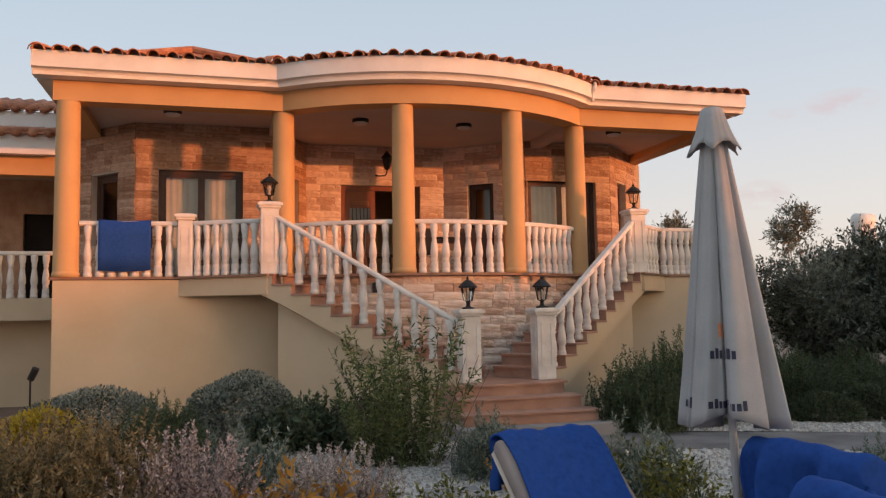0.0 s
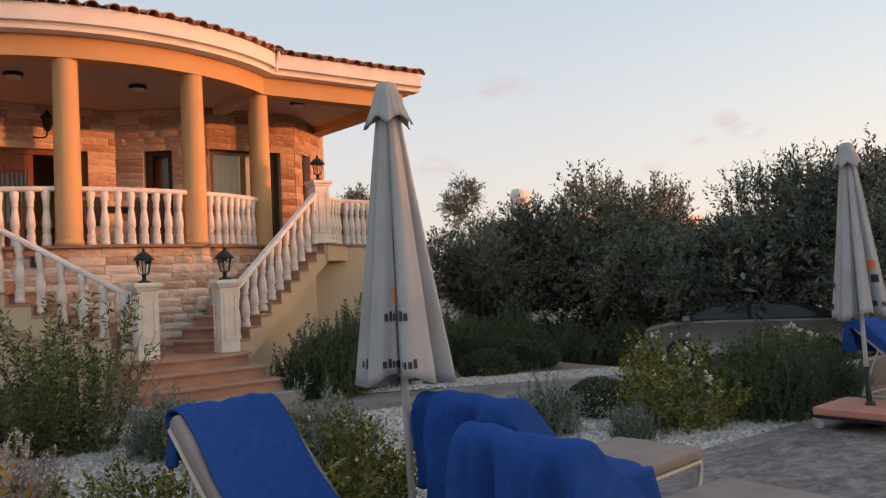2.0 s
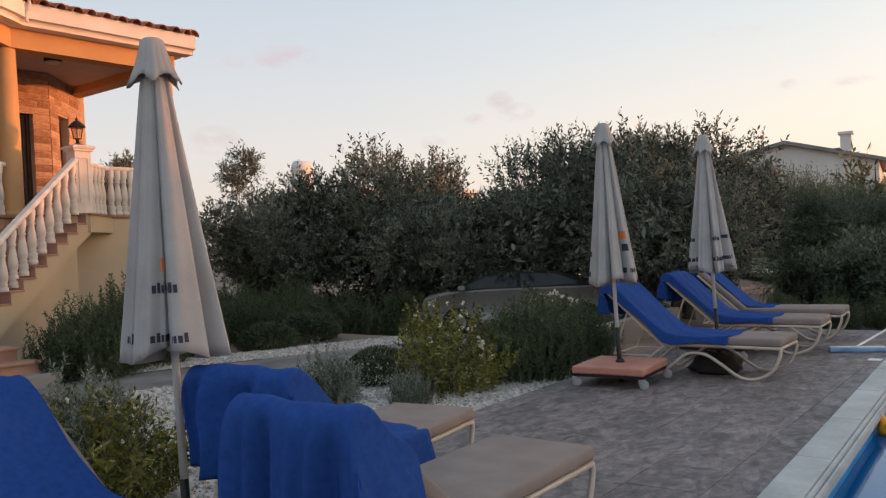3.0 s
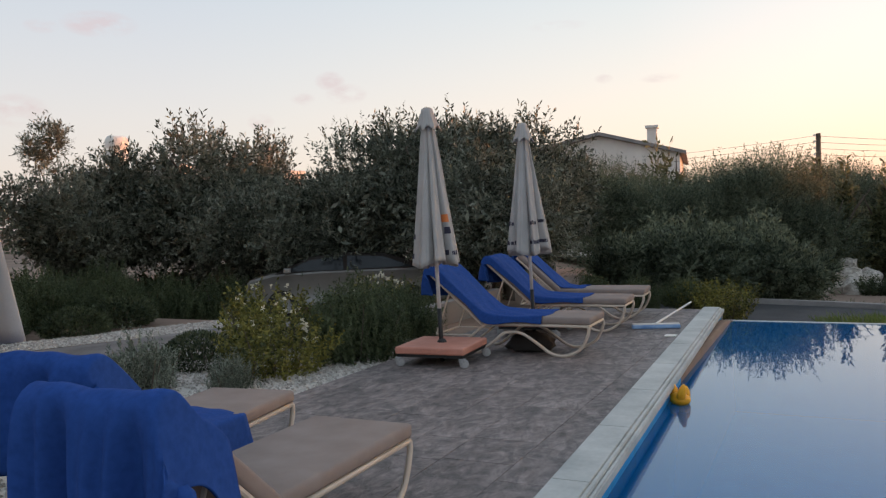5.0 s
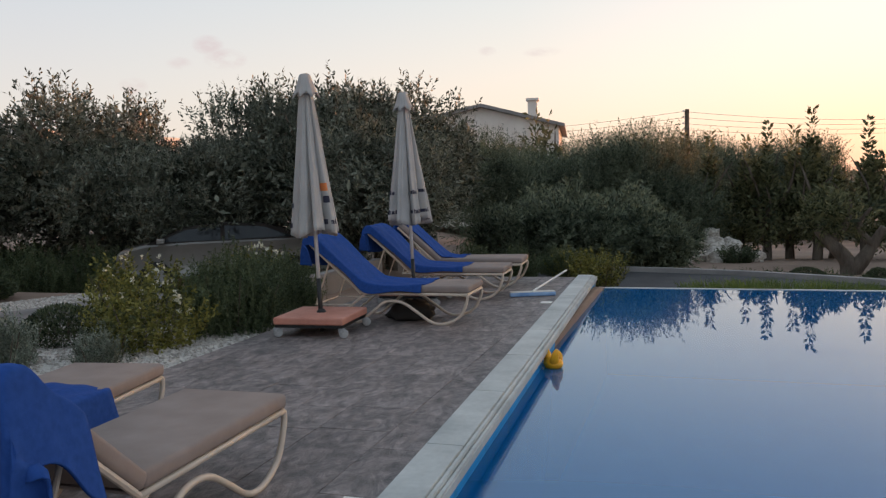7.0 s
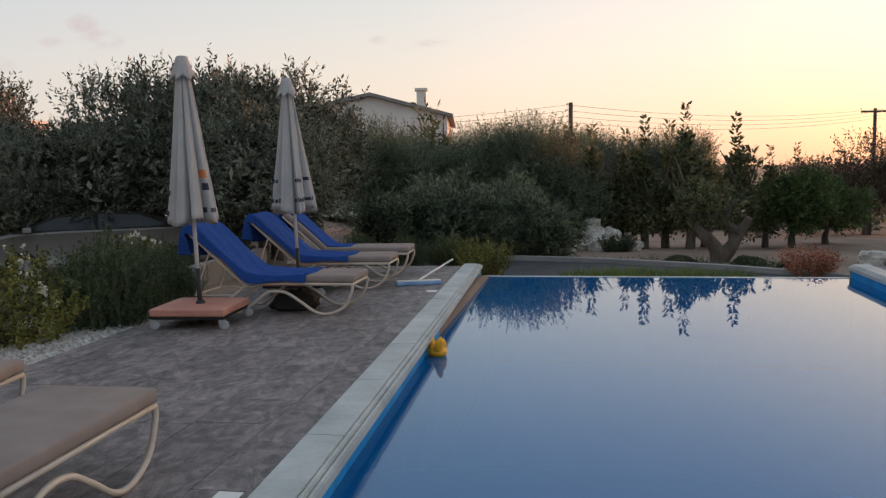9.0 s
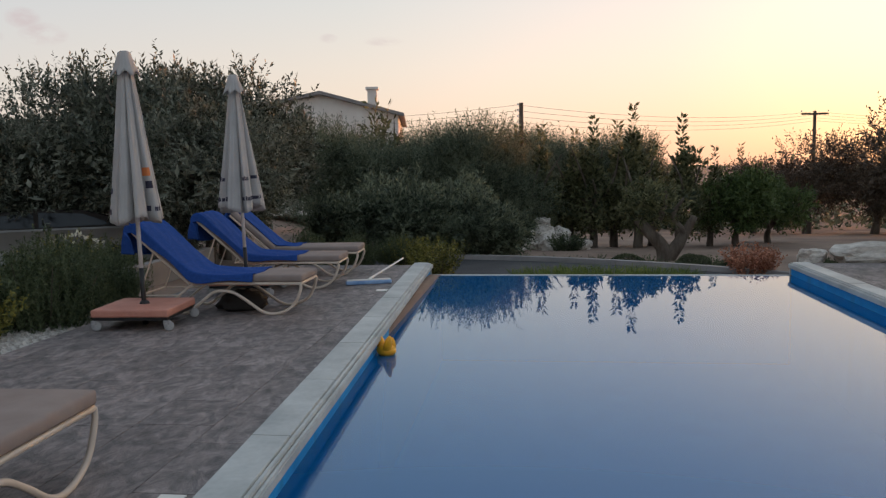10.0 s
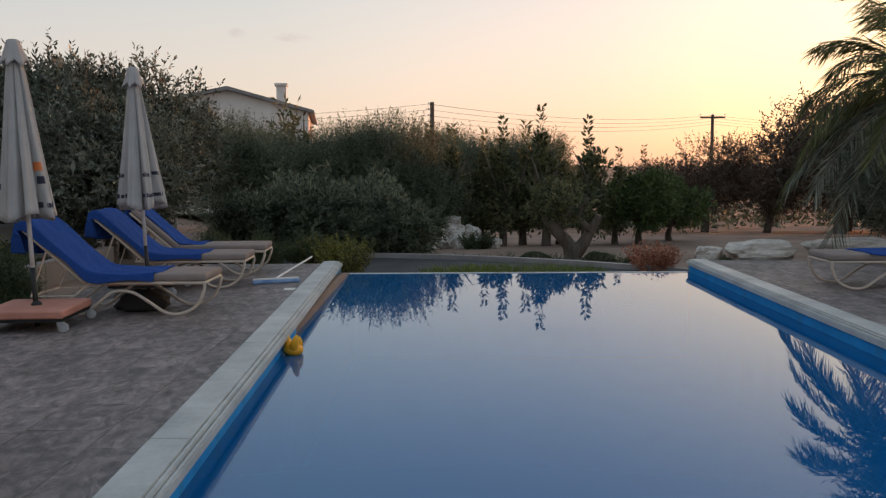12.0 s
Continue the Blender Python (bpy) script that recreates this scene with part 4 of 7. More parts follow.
part("bracket", tube(curve_points([(-0.05, 0.0, 0.05), (-0.1, -0.2, 0.0), (0.05, -0.4, -0.02), (0.08, -0.45, 0.08)]), 0.014), M_BLACK, br)
part("cage", lathe([(0.03, 0.08), (0.06, 0.12), (0.1, 0.32), (0.13, 0.33), (0.05, 0.42), (0.01, 0.48)], 6), M_BLACK, br).location = (0.08, -0.45, 0)
# blue towel hung over the terrace rail
bm = bmesh.new()
grid = []
for i in range(15):
    u = i / 14
    col = []
    for y, z in ((11.925, 2.34), (11.915, 2.6), (11.915, 2.9), (11.925, 3.1), (12.03, 3.135), (12.14, 3.1), (12.15, 2.7)):
        col.append(bm.verts.new((-2.27 + 0.76 * u, y + 0.012 * math.sin(u * 9) * (z < 3.05) - 0.0, z - 0.02 * math.sin(u * 3.1))))
    grid.append(col)
for a, b in zip(grid, grid[1:]):
    for k in range(6):
        bm.faces.new((a[k], b[k], b[k + 1], a[k + 1]))
tw = tagged(part("towel", bm, M_TOWEL, None, smooth=True), "blue towel hung over the white terrace balustrade", "towel", "blue towels")
sol = tw.modifiers.new("thickness", "SOLIDIFY")
sol.thickness = 0.012


# ---- pool ----
X0, X1, WATER = 0.6, 12.05, -0.16


def left_side(x, out=0.0):
    """The pool's garden side, which runs slightly askew to the house."""
    return -0.27 + 0.0333 * (x - 3.1) + out


def right_side(x, out=0.0):
    return -5.22 - 0.0155 * (x - 6.3) - out


def strip(side, x0, x1, o0, o1, z0, z1, bevel=0.0):
    """A bar along one side of the pool between two distances from its edge."""
    lo, hi = sorted((o0, o1)) if side is left_side else sorted((o0, o1), reverse=True)
    bm = prism([(x0, side(x0, lo)), (x1, side(x1, lo)), (x1, side(x1, hi)), (x0, side(x0, hi))], z0, z1)
    if bevel:
        bmesh.ops.bevel(bm, geom=bm.edges[:], offset=bevel, segments=2, affect="EDGES")
    return bm


pool = thing("pool", "blue mosaic infinity pool", "pool", kind="structure")
part("pool_floor", prism([(X0 - 0.1, right_side(X0, 0.05)), (X1 + 0.05, right_side(X1, 0.05)), (X1 + 0.05, left_side(X1, 0.05)), (X0 - 0.1, left_side(X0, 0.05))], -1.65, -1.5), M_MOSAIC, pool)
for side in (left_side, right_side):
    part("pool_wall", strip(side, X0 - 0.1, X1 + 0.1, 0.04, 0.16, -1.5, -0.045), M_MOSAIC, pool)
part("pool_wall", boxes((X0 - 0.12, X0, right_side(X0), left_side(X0), -1.5, -0.01)), M_MOSAIC, pool)
part("weir", prism([(X1 - 0.02, right_side(X1)), (X1 + 0.1, right_side(X1)), (X1 + 0.1, left_side(X1)), (X1 - 0.02, left_side(X1))], -1.5, WATER - 0.006), M_MOSAIC, pool)
# pale strip that paints the sky's bright gleam along the overflow lip
part("weir_edge", prism([(X1, right_side(X1)), (X1 + 0.11, right_side(X1)), (X1 + 0.11, left_side(X1)), (X1, left_side(X1))], WATER - 0.004, WATER + 0.005), M_COPING, pool, "pale overflow edge strip coloured for the sky gleam on the water")
bm = bmesh.new()
bm.faces.new([bm.verts.new(p) for p in ((X0, right_side(X0, 0.04), 0), (X1 + 0.06, right_side(X1, 0.04), 0), (X1 + 0.06, left_side(X1, 0.04), 0), (X0, left_side(X0, 0.04), 0))])
wt = tagged(part("water", bm, M_WATER), "still blue pool water mirroring the sky", "water", kind="structure")
wt.location = (0, 0, WATER)
rnd = random.Random(21)
for side in (left_side, right_side):
    cp = thing("coping", "pale marble pool coping slabs with a stepped lip", "coping", kind="structure")
    x = X0 - 0.3
    while x < X1 + 0.05:
        w = min(1.2, X1 + 0.1 - x)
        part("slab", strip(side, x + 0.0015, x + w - 0.0015, 0.062, 0.285, 0.002, 0.034 + rnd.uniform(0, 0.001), 0.004), M_COPING, cp)
        x += w
    part("lip", strip(side, X0 - 0.3, X1 + 0.1, 0.03, 0.0625, -0.02, 0.026, 0.006), M_COPING, cp)
    part("nosing", strip(side, X0 - 0.3, X1 + 0.1, -0.004, 0.0305, -0.05, 0.012, 0.008), M_COPING, cp, "rounded lower edge of the coping")
    part("end_face", strip(side, X1 + 0.08, X1 + 0.1, 0.02, 0.3, -0.7, 0.0), M_COPING, cp)

near_end = thing("coping", "pale marble coping across the near pool end", "coping", kind="structure")
part("slab", boxes((X0 - 0.3, X0 + 0.01, right_side(X0) + 0.01, left_side(X0) - 0.01, -0.04, 0.03), bevel=0.004), M_COPING, near_end)

# ---- deck ----
deck = thing("deck", "grey stamped slate pool deck", "deck", kind="structure")
bm = boxes((-9, X0 - 0.3, -12.0, 2.89, -0.35, -0.012), (X0 - 0.3, 12.3, -10.2, -5.55, -0.35, -0.012))
prism([(X0 - 0.3, left_side(X0 - 0.3, 0.1)), (12.1, left_side(12.1, 0.1)), (12.1, 2.89), (X0 - 0.3, 2.89)], -0.35, -0.012, bm)
part("bed", bm, M_JOINT, deck)


def paving(x0, x1, y0, y1, seed):
    """Flat stones of mixed size in courses, each a piece of its own."""
    rnd = random.Random(seed)
    y = y0
    while y < y1 - 0.05:
        h = min(rnd.choice((0.36, 0.48, 0.62)), y1 - y)
        if y1 - y - h < 0.15:
            h = y1 - y
        x = x0
        while x < x1 - 0.02:
            w = min(rnd.choice((0.5, 0.7, 0.95, 1.2)), x1 - x)
            if x1 - x - w < 0.2:
                w = x1 - x
            bm = bmesh.new()
            g = 0.0014
            j = [rnd.uniform(-0.012, 0.012) for _ in range(8)]
            cut = max(0.0, left_side(x + w, 0.287) - y) if y0 == 0.0 else 0.0
            if cut > h - 0.02:
                x += w
                continue
            prism([(-w / 2 + g + abs(j[0]) * 0.3, -h / 2 + g + max(0.0, cut - 0.0333 * w)), (w / 2 - g, -h / 2 + g + cut + abs(j[1]) * 0.3), (w / 2 - g - abs(j[2]) * 0.3, h / 2 - g), (-w / 2 + g, h / 2 - g - abs(j[3]) * 0.3)], -0.012, rnd.uniform(-0.0012, 0.0), bm)
            s = part("paving_stone", bm, M_DECK, deck)
            s.location = (x + w / 2, y + h / 2, 0)
            x += w
        y += h


paving(0.3, 12.1, 0.0, 2.89, 4)
part("far_paving", boxes((-9, 0.3, -12.0, 2.89, -0.012, -0.001)), M_DECK, deck)
paving(6.0, 12.3, -8.8, -5.55, 8)


# ---- loungers with towels ----
def lounger(x, y, turn, towel=None, back=42.0, label="beige tube sun lounger with taupe cushion"):
    """Foot end at the origin, head towards +y. towel: (how far down the seat, how far down behind, width)."""
    at = Matrix.LocRotScale((x, y, 0), Euler((0, 0, radians(turn))), None)
    l = thing("sun_lounger", label, "sun lounger", "poolside loungers", at)
    c, s = math.cos(radians(back)), math.sin(radians(back))
    hy, hz, bl = 1.2, 0.33, 0.8
    for sx in (-0.3, 0.3):
        part("side_rail", tube([(sx, 0.0, hz), (sx, hy, hz)], 0.016), M_TUBE, l, smooth=True)
        part("leg", tube(curve_points([(sx, 0.0, hz), (sx, 0.0, 0.26), (sx, 0.08, 0.1), (sx, 0.24, 0.017), (sx, 0.4, 0.03), (sx, 0.58, 0.15), (sx, 0.74, 0.24), (sx, 0.92, 0.24), (sx, 1.06, 0.14), (sx, 1.22, 0.02), (sx, 1.3, 0.016)], 5), 0.017), M_TUBE, l, smooth=True)
        part("back_leg", tube([(sx, hy - 0.05, hz), (sx, hy + 0.35, 0.016)], 0.014), M_TUBE, l)
        part("back_frame", tube([(sx, hy, hz), (sx, hy + bl * c, hz + bl * s)], 0.016), M_TUBE, l)
        part("prop", tube([(sx, hy + 0.5 * c, hz + 0.5 * s), (sx, hy + 0.55, 0.2), (sx, hy + 0.12, 0.2)], 0.011), M_TUBE, l)
    part("foot_bar", tube([(-0.3, 0.0, hz), (0.3, 0.0, hz)], 0.016), M_TUBE, l)
    part("cross_bar", tube([(-0.3, hy + 0.55, 0.2), (0.3, hy + 0.55, 0.2)], 0.012), M_TUBE, l)
    part("head_bar", tube([(-0.3, hy + bl * c, hz + bl * s), (0.3, hy + bl * c, hz + bl * s)], 0.016), M_TUBE, l)
    part("sling", boxes((-0.29, 0.29, 0.02, hy, hz + 0.0, hz + 0.012)), M_CUSHION, l)
    part("seat_cushion", boxes((-0.315, 0.315, -0.02, hy - 0.02, hz + 0.015, hz + 0.095), bevel=0.022), M_CUSHION, l, smooth=True)
    bc = part("back_cushion", boxes((-0.315, 0.315, 0.0, bl + 0.02, 0.015, 0.095), bevel=0.022), M_CUSHION, l, smooth=True)
    bc.matrix_basis = Matrix.LocRotScale((0, hy, hz), Euler((radians(back), 0, 0)), None)
    if towel:
        reach, drop, width, shift = (*towel, 0.0)[:4]
        top = hz + 0.105
        line = []
        n = 6
        for i in range(n):
            if reach > 0:
                line.append((hy - reach + (reach - 0.05) * i / n, top))
        ty, tz = hy - 0.115 * s, hz + 0.115 * c
        for i in range(9):
            u = max(0.0, -reach) + (bl * 1.03 - max(0.0, -reach)) * (i / 8) + (0.05 * (1 - i / 8) if reach > 0 else 0)
            line.append((ty + u * c, tz + u * s))
        ey, ez = hy + bl * 1.04 * c, hz + bl * 1.04 * s
        line.append((ey - 0.02, ez + 0.1))
        line.append((ey + 0.055, ez + 0.05))
        for i in range(1, 9):
            line.append((ey + 0.06 + 0.01 * i / 8, ez + 0.03 - drop * i / 8))
        rnd = random.Random(int(x * 100 + y * 10))
        ph, ph2 = rnd.uniform(0, 6), rnd.uniform(0, 6)
        bm = bmesh.new()
        grid = []
        nu = 61
        for i in range(nu):
            u = i / (nu - 1) - 0.5
            col = []
            for k, (yy, zz) in enumerate(line):
                behind = (max(0, k - (len(line) - 9)) / 8) ** 0.38
                front = max(0, 6 - k) / 6 if reach > 0 else 0
                wv = 0.07 * (1 - 2 * abs(math.sin(u * 8 + ph + 0.35 * behind))) + 0.05 * (1 - 2 * abs(math.sin(u * 17 + ph2 + 0.5 * behind))) + 0.02 * math.sin(u * 53 + ph)
                skew = 0.06 * math.sin(ph) * (k / len(line) - 0.5)
                xx = u * width + shift + skew + 0.012 * math.sin(k * 0.9 + ph)
                side = max(0.0, abs(xx) - 0.325)
                zz2 = zz - (1.0 * side if behind == 0 else side * (1 - behind)) + (0.007 * math.sin(u * 11 + k * 0.8 + ph2) + 0.005 * math.sin(u * 27 - k * 1.1 + ph)) * (1 - behind)
                xx = math.copysign(min(abs(xx), 0.33 + (0.22 if behind == 0 else 0.5) * side), xx) * (1 - 0.04 * behind)
                col.append(bm.verts.new((xx, yy + wv * behind + 0.015 * front * math.sin(u * 8 + ph), zz2 - 0.03 * behind * math.sin(u * 5 + ph2))))
            grid.append(col)
        for a, b in zip(grid, grid[1:]):
            for k in range(len(line) - 1):
                bm.faces.new((a[k], b[k], b[k + 1], a[k + 1]))
        tw = tagged(part("towel", bm, M_TOWEL, None, smooth=True), "royal blue towel draped over a lounger backrest", "towel", "blue towels")
        tw.matrix_basis = at
        sd = tw.modifiers.new("smooth", "SUBSURF")
        sd.levels = sd.render_levels = 1
        so = tw.modifiers.new("thickness", "SOLIDIFY")
        so.thickness = 0.012
    return l


lounger(1.46, 1.0, 9, (0.55, 0.25, 0.56))
lounger(3.86, 2.1, 98, (0.6, 0.45, 0.95, -0.1))
lounger(3.38, 0.96, 91, (-0.5, 0.7, 0.95, -0.15))
lounger(8.05, 0.87, 0, (0.72, 0.3, 0.86))
lounger(9.9, 0.93, 2, (0.7, 0.3, 0.84))
lounger(11.1, 0.95, 3, (0.35, 0.25, 0.5))
lounger(9.5, -6.15, 180, (0.75, 0.3, 0.7))
lounger(7.95, -6.4, 182, (1.15, 0.3, 0.8))


# ---- parasols ----
def pleat(a, t, ph):
    """Radius of the furled canvas at a bearing: eight flat flaps, each lapping over the next."""
    w = (a + 0.16 * math.sin(2 * a + ph[0]) + 0.1 * t * math.sin(a + ph[2]) + ph[1]) * 4 / math.pi
    u = w - math.floor(w)
    lap = min(1.0, u / 0.13) * (1 - 0.62 * u ** 1.4)
    puff = 0.1 * math.sin(math.pi * u) + 0.035 * math.sin(5 * math.pi * u + 3 * t + ph[3])
    base = 0.078 + (0.268 - 0.078) * (t ** 0.85)
    return base * (0.72 + (lap - 0.55) * (0.22 + 0.5 * t) + puff * (0.4 + 0.6 * t) + 0.13 * t * math.sin(2 * a + ph[2]))


def canopy(ph, n=208, rings=26, hem=1.03, top=2.64):
    """The furled canvas, its flaps ending at uneven heights."""
    bm = bmesh.new()
    prev = None
    for k in range(rings + 1):
        t = k / rings
        z = top - 0.16 - (top - 0.16 - hem) * t
        ring = []
        for i in range(n):
            a = 2 * math.pi * i / n
            r = pleat(a, t, ph)
            zz = z - 0.04 * t ** 6 * math.sin(3 * a + ph[1])
            ring.append(bm.verts.new((r * math.cos(a), r * math.sin(a), zz)))
        if prev:
            for i in range(n):
                bm.faces.new((prev[i], ring[i], ring[(i + 1) % n], prev[(i + 1) % n]))
        prev = ring
    return bm


def vent(top=2.66, n=64):
    """The small flounced cap over the canopy."""
    bm = bmesh.new()
    prev = None
    for k, (t, r, zz) in enumerate(((0, 0.04, 0.0), (0.06, 0.058, -0.012), (0.2, 0.068, -0.05), (0.5, 0.088, -0.12), (0.8, 0.112, -0.185), (1.0, 0.13, -0.225))):
        ring = []
        for i in range(n):
            a = 2 * math.pi * i / n
            lobe = 1 - 2 * abs(math.sin(3 * a + 0.4 * math.sin(2 * a)))
            rr = r * (1 + 0.14 * t * lobe + 0.05 * t * math.sin(17 * a))
            ring.append(bm.verts.new((rr * math.cos(a), rr * math.sin(a), top + zz - 0.028 * t * t * lobe)))
        if prev:
            for i in range(n):
                bm.faces.new((prev[i], ring[i], ring[(i + 1) % n], prev[(i + 1) % n]))
        else:
            bm.faces.new(list(reversed(ring)))
        prev = ring
    return bm


def parasol(x, y, seed, base=None, lean=(0.0, 0.0), bands=()):
    u = thing("parasol", "furled pale grey canvas parasol on a white pole", "parasol", "parasols", Matrix.LocRotScale((x, y, 0), Euler((*lean, 0)), None))
    rnd = random.Random(seed)
    ph = [rnd.uniform(0, 6.28) for _ in range(4)]
    low = 0.56 if base else 0.36
    part("pole", tube([(0, 0, low - 0.01), (0, 0, 2.64)], 0.021, 12), M_POLE, u, smooth=True)
    part("sleeve", tube([(0, 0, 0.0), (0, 0, low)], 0.024, 12), M_BLACK, u, "black lower pole sleeve", smooth=True)
    cv = part("canopy", canopy(ph), M_CANVAS, u, smooth=True)
    cv.modifiers.new("thickness", "SOLIDIFY").thickness = 0.006
    vt = part("vent", vent(), M_CANVAS, u, smooth=True)
    vt.modifiers.new("thickness", "SOLIDIFY").thickness = 0.006
    for a0, a1, z0, z1, mat in bands:
        bm = bmesh.new()
        rows = []
        n = max(2, int((a1 - a0) / 0.03))
        for z in (z0, z1):
            t = (2.48 - z) / (2.48 - 1.03)
            line = []
            for i in range(n + 1):
                a = a0 + (a1 - a0) * i / n
                r = pleat(a, t, ph) + 0.007
                line.append(bm.verts.new((r * math.cos(a), r * math.sin(a), z)))
            rows.append(line)
        for i in range(n):
            bm.faces.new((rows[0][i], rows[0][i + 1], rows[1][i + 1], rows[1][i]))
        part("print", bm, mat, u, smooth=True)
    if base:
        b = thing("wheeled_stand", base, "parasol stand", "parasol stands", Matrix.LocRotScale((x, y, 0), Euler((0, 0, radians(4))), None))
        part("slab", boxes((-0.375, 0.375, -0.375, 0.375, 0.13, 0.205), bevel=0.015), M_BASE, b)
        part("tray", boxes((-0.36, 0.36, -0.36, 0.36, 0.1, 0.13)), M_BLACK, b)
        part("collar", lathe([(0.05, 0.205), (0.045, 0.22), (0.03, 0.24)], 16), M_BLACK, b)
        for sx in (-0.35, 0.35):
            for sy in (-0.35, 0.35):
                cs = part("caster", boxes((sx - 0.02, sx + 0.02, sy - 0.03, sy + 0.03, 0.06, 0.1), bevel=0.004), M_WHEEL, b)
                wh = part("wheel", lathe([(0.04, -0.016), (0.047, -0.01), (0.047, 0.01), (0.04, 0.016)], 16), M_WHEEL, cs)
                wh.matrix_basis = Matrix.LocRotScale((sx, sy - 0.02, 0.048), Euler((0, radians(90), 0.4)), None)
    return u



def marks(centre, spans):
    """Print on the canvas as bars, one for each letter: degrees off the bearing, heights, count, ink."""
    made = []
    for a0, a1, z0, z1, count, ink in spans:
        step = (a1 - a0) / count
        for k in range(count):
            tall = 0.012 if ink is M_PRINT and k % 3 == 1 else 0.0
            made.append((radians(centre + a0 + step * k), radians(centre + a0 + step * (k + 0.72)), z0, z1 + tall, ink))
    return made


parasol(2.07, 2.34, 1, None, (-0.016, -0.016), marks(235.4, [(-26, 10, 1.345, 1.385, 6, M_PRINT), (-29, 16, 1.1, 1.135, 8, M_PRINT), (-76, -50, 1.1, 1.135, 4, M_PRINT), (-14, 0, 1.45, 1.52, 1, M_ORANGE)]))
parasol(7.22, 2.3, 2, "salmon plastic wheeled parasol base on the deck", (-0.031, 0.0), marks(206.3, [(36, 46, 1.34, 1.41, 1, M_PRINT), (28, 64, 1.12, 1.16, 6, M_PRINT), (34, 46, 1.46, 1.54, 1, M_ORANGE), (-80, -70, 1.3, 1.34, 2, M_PRINT), (-82, -72, 1.1, 1.14, 2, M_PRINT)]))
parasol(9.3, 2.0, 3, "salmon wheeled parasol base between loungers", (-0.031, 0.0), marks(200.0, [(-75, -50, 1.38, 1.42, 4, M_PRINT), (-72, -42, 1.14, 1.18, 5, M_PRINT), (8, 30, 1.38, 1.42, 4, M_PRINT), (6, 34, 1.14, 1.18, 5, M_PRINT), (52, 74, 1.4, 1.44, 4, M_PRINT), (50, 78, 1.15, 1.19, 5, M_PRINT)]))

# ---- small things by the pool ----
M_BRUSH = ramp_mat("pale_blue_plastic", (0.12, 0.25, 0.5), (0.3, 0.45, 0.68), 0.5, 9, 60, 0.1)
rake = thing("pool_brush", "blue pool brush with long pale pole on the deck", "pool brush")
part("head", boxes((-0.3, 0.3, -0.05, 0.05, 0.0, 0.05), bevel=0.012), M_BRUSH, rake)
part("bristles", boxes((-0.29, 0.29, -0.04, 0.04, 0.05, 0.062)), M_WHITE, rake)
part("pole", tube([(0.0, 0.0, 0.06), (0.85, 2.03, 0.09)], 0.014), M_POLE, rake)
rake.matrix_basis = Matrix.LocRotScale((10.03, 0.62, 0), Euler((0, 0, radians(-70))), None)


# ---- plants ----
def leaf_mesh(name, base, along, length, width, material, fold=0.15, seed=0):
    """Many small pointed leaves, each from a base point along a direction."""
    rng = np.random.default_rng(seed)
    n = len(base)
    d = along / (np.linalg.norm(along, axis=1, keepdims=True) + 1e-9)
    ref = rng.normal(size=(n, 3))
    side = np.cross(d, ref)
    side /= np.linalg.norm(side, axis=1, keepdims=True) + 1e-9
    nor = np.cross(side, d)
    ln = (length * rng.uniform(0.65, 1.3, n))[:, None]
    wd = (width * rng.uniform(0.7, 1.25, n))[:, None]
    v = np.empty((n, 4, 3))
    v[:, 0] = base
    v[:, 1] = base + d * ln * 0.5 + side * wd * 0.5 + nor * wd * fold
    v[:, 2] = base + d * ln
    v[:, 3] = base + d * ln * 0.5 - side * wd * 0.5 + nor * wd * fold
    me = bpy.data.meshes.new(name)
    me.vertices.add(4 * n)
    me.vertices.foreach_set("co", v.ravel())
    me.loops.add(4 * n)
    me.loops.foreach_set("vertex_index", np.arange(4 * n, dtype=np.int32))
    me.polygons.add(n)
    me.polygons.foreach_set("loop_start", np.arange(0, 4 * n, 4, dtype=np.int32))
    me.polygons.foreach_set("loop_total", np.full(n, 4, dtype=np.int32))
    me.update()
    me.validate()
    me.materials.append(material)
    return me


def twigs(origin, direction, length, per, droop=0.0, spread=0.5, seed=0):
    """Leaf bases and directions along many twigs at once."""
    rng = np.random.default_rng(seed)
    n = len(origin)
    d = direction / (np.linalg.norm(direction, axis=1, keepdims=True) + 1e-9)
    t = (np.arange(per) + rng.uniform(0, 1, (n, per))) / per
    pos = origin[:, None, :] + d[:, None, :] * (length[:, None] * t)[..., None]
    pos[..., 2] -= droop * (length[:, None] * t) ** 2
    out = rng.normal(size=(n, per, 3))
    out /= np.linalg.norm(out, axis=2, keepdims=True)
    ld = d[:, None, :] * (1 - spread) + out * spread
    return pos.reshape(-1, 3), ld.reshape(-1, 3)


def ball_points(n, rng, inner=0.0):
    p = rng.normal(size=(n, 3))
    p /= np.linalg.norm(p, axis=1, keepdims=True)
    r = rng.uniform(inner ** 3, 1, n) ** (1 / 3)
    return p * r[:, None]


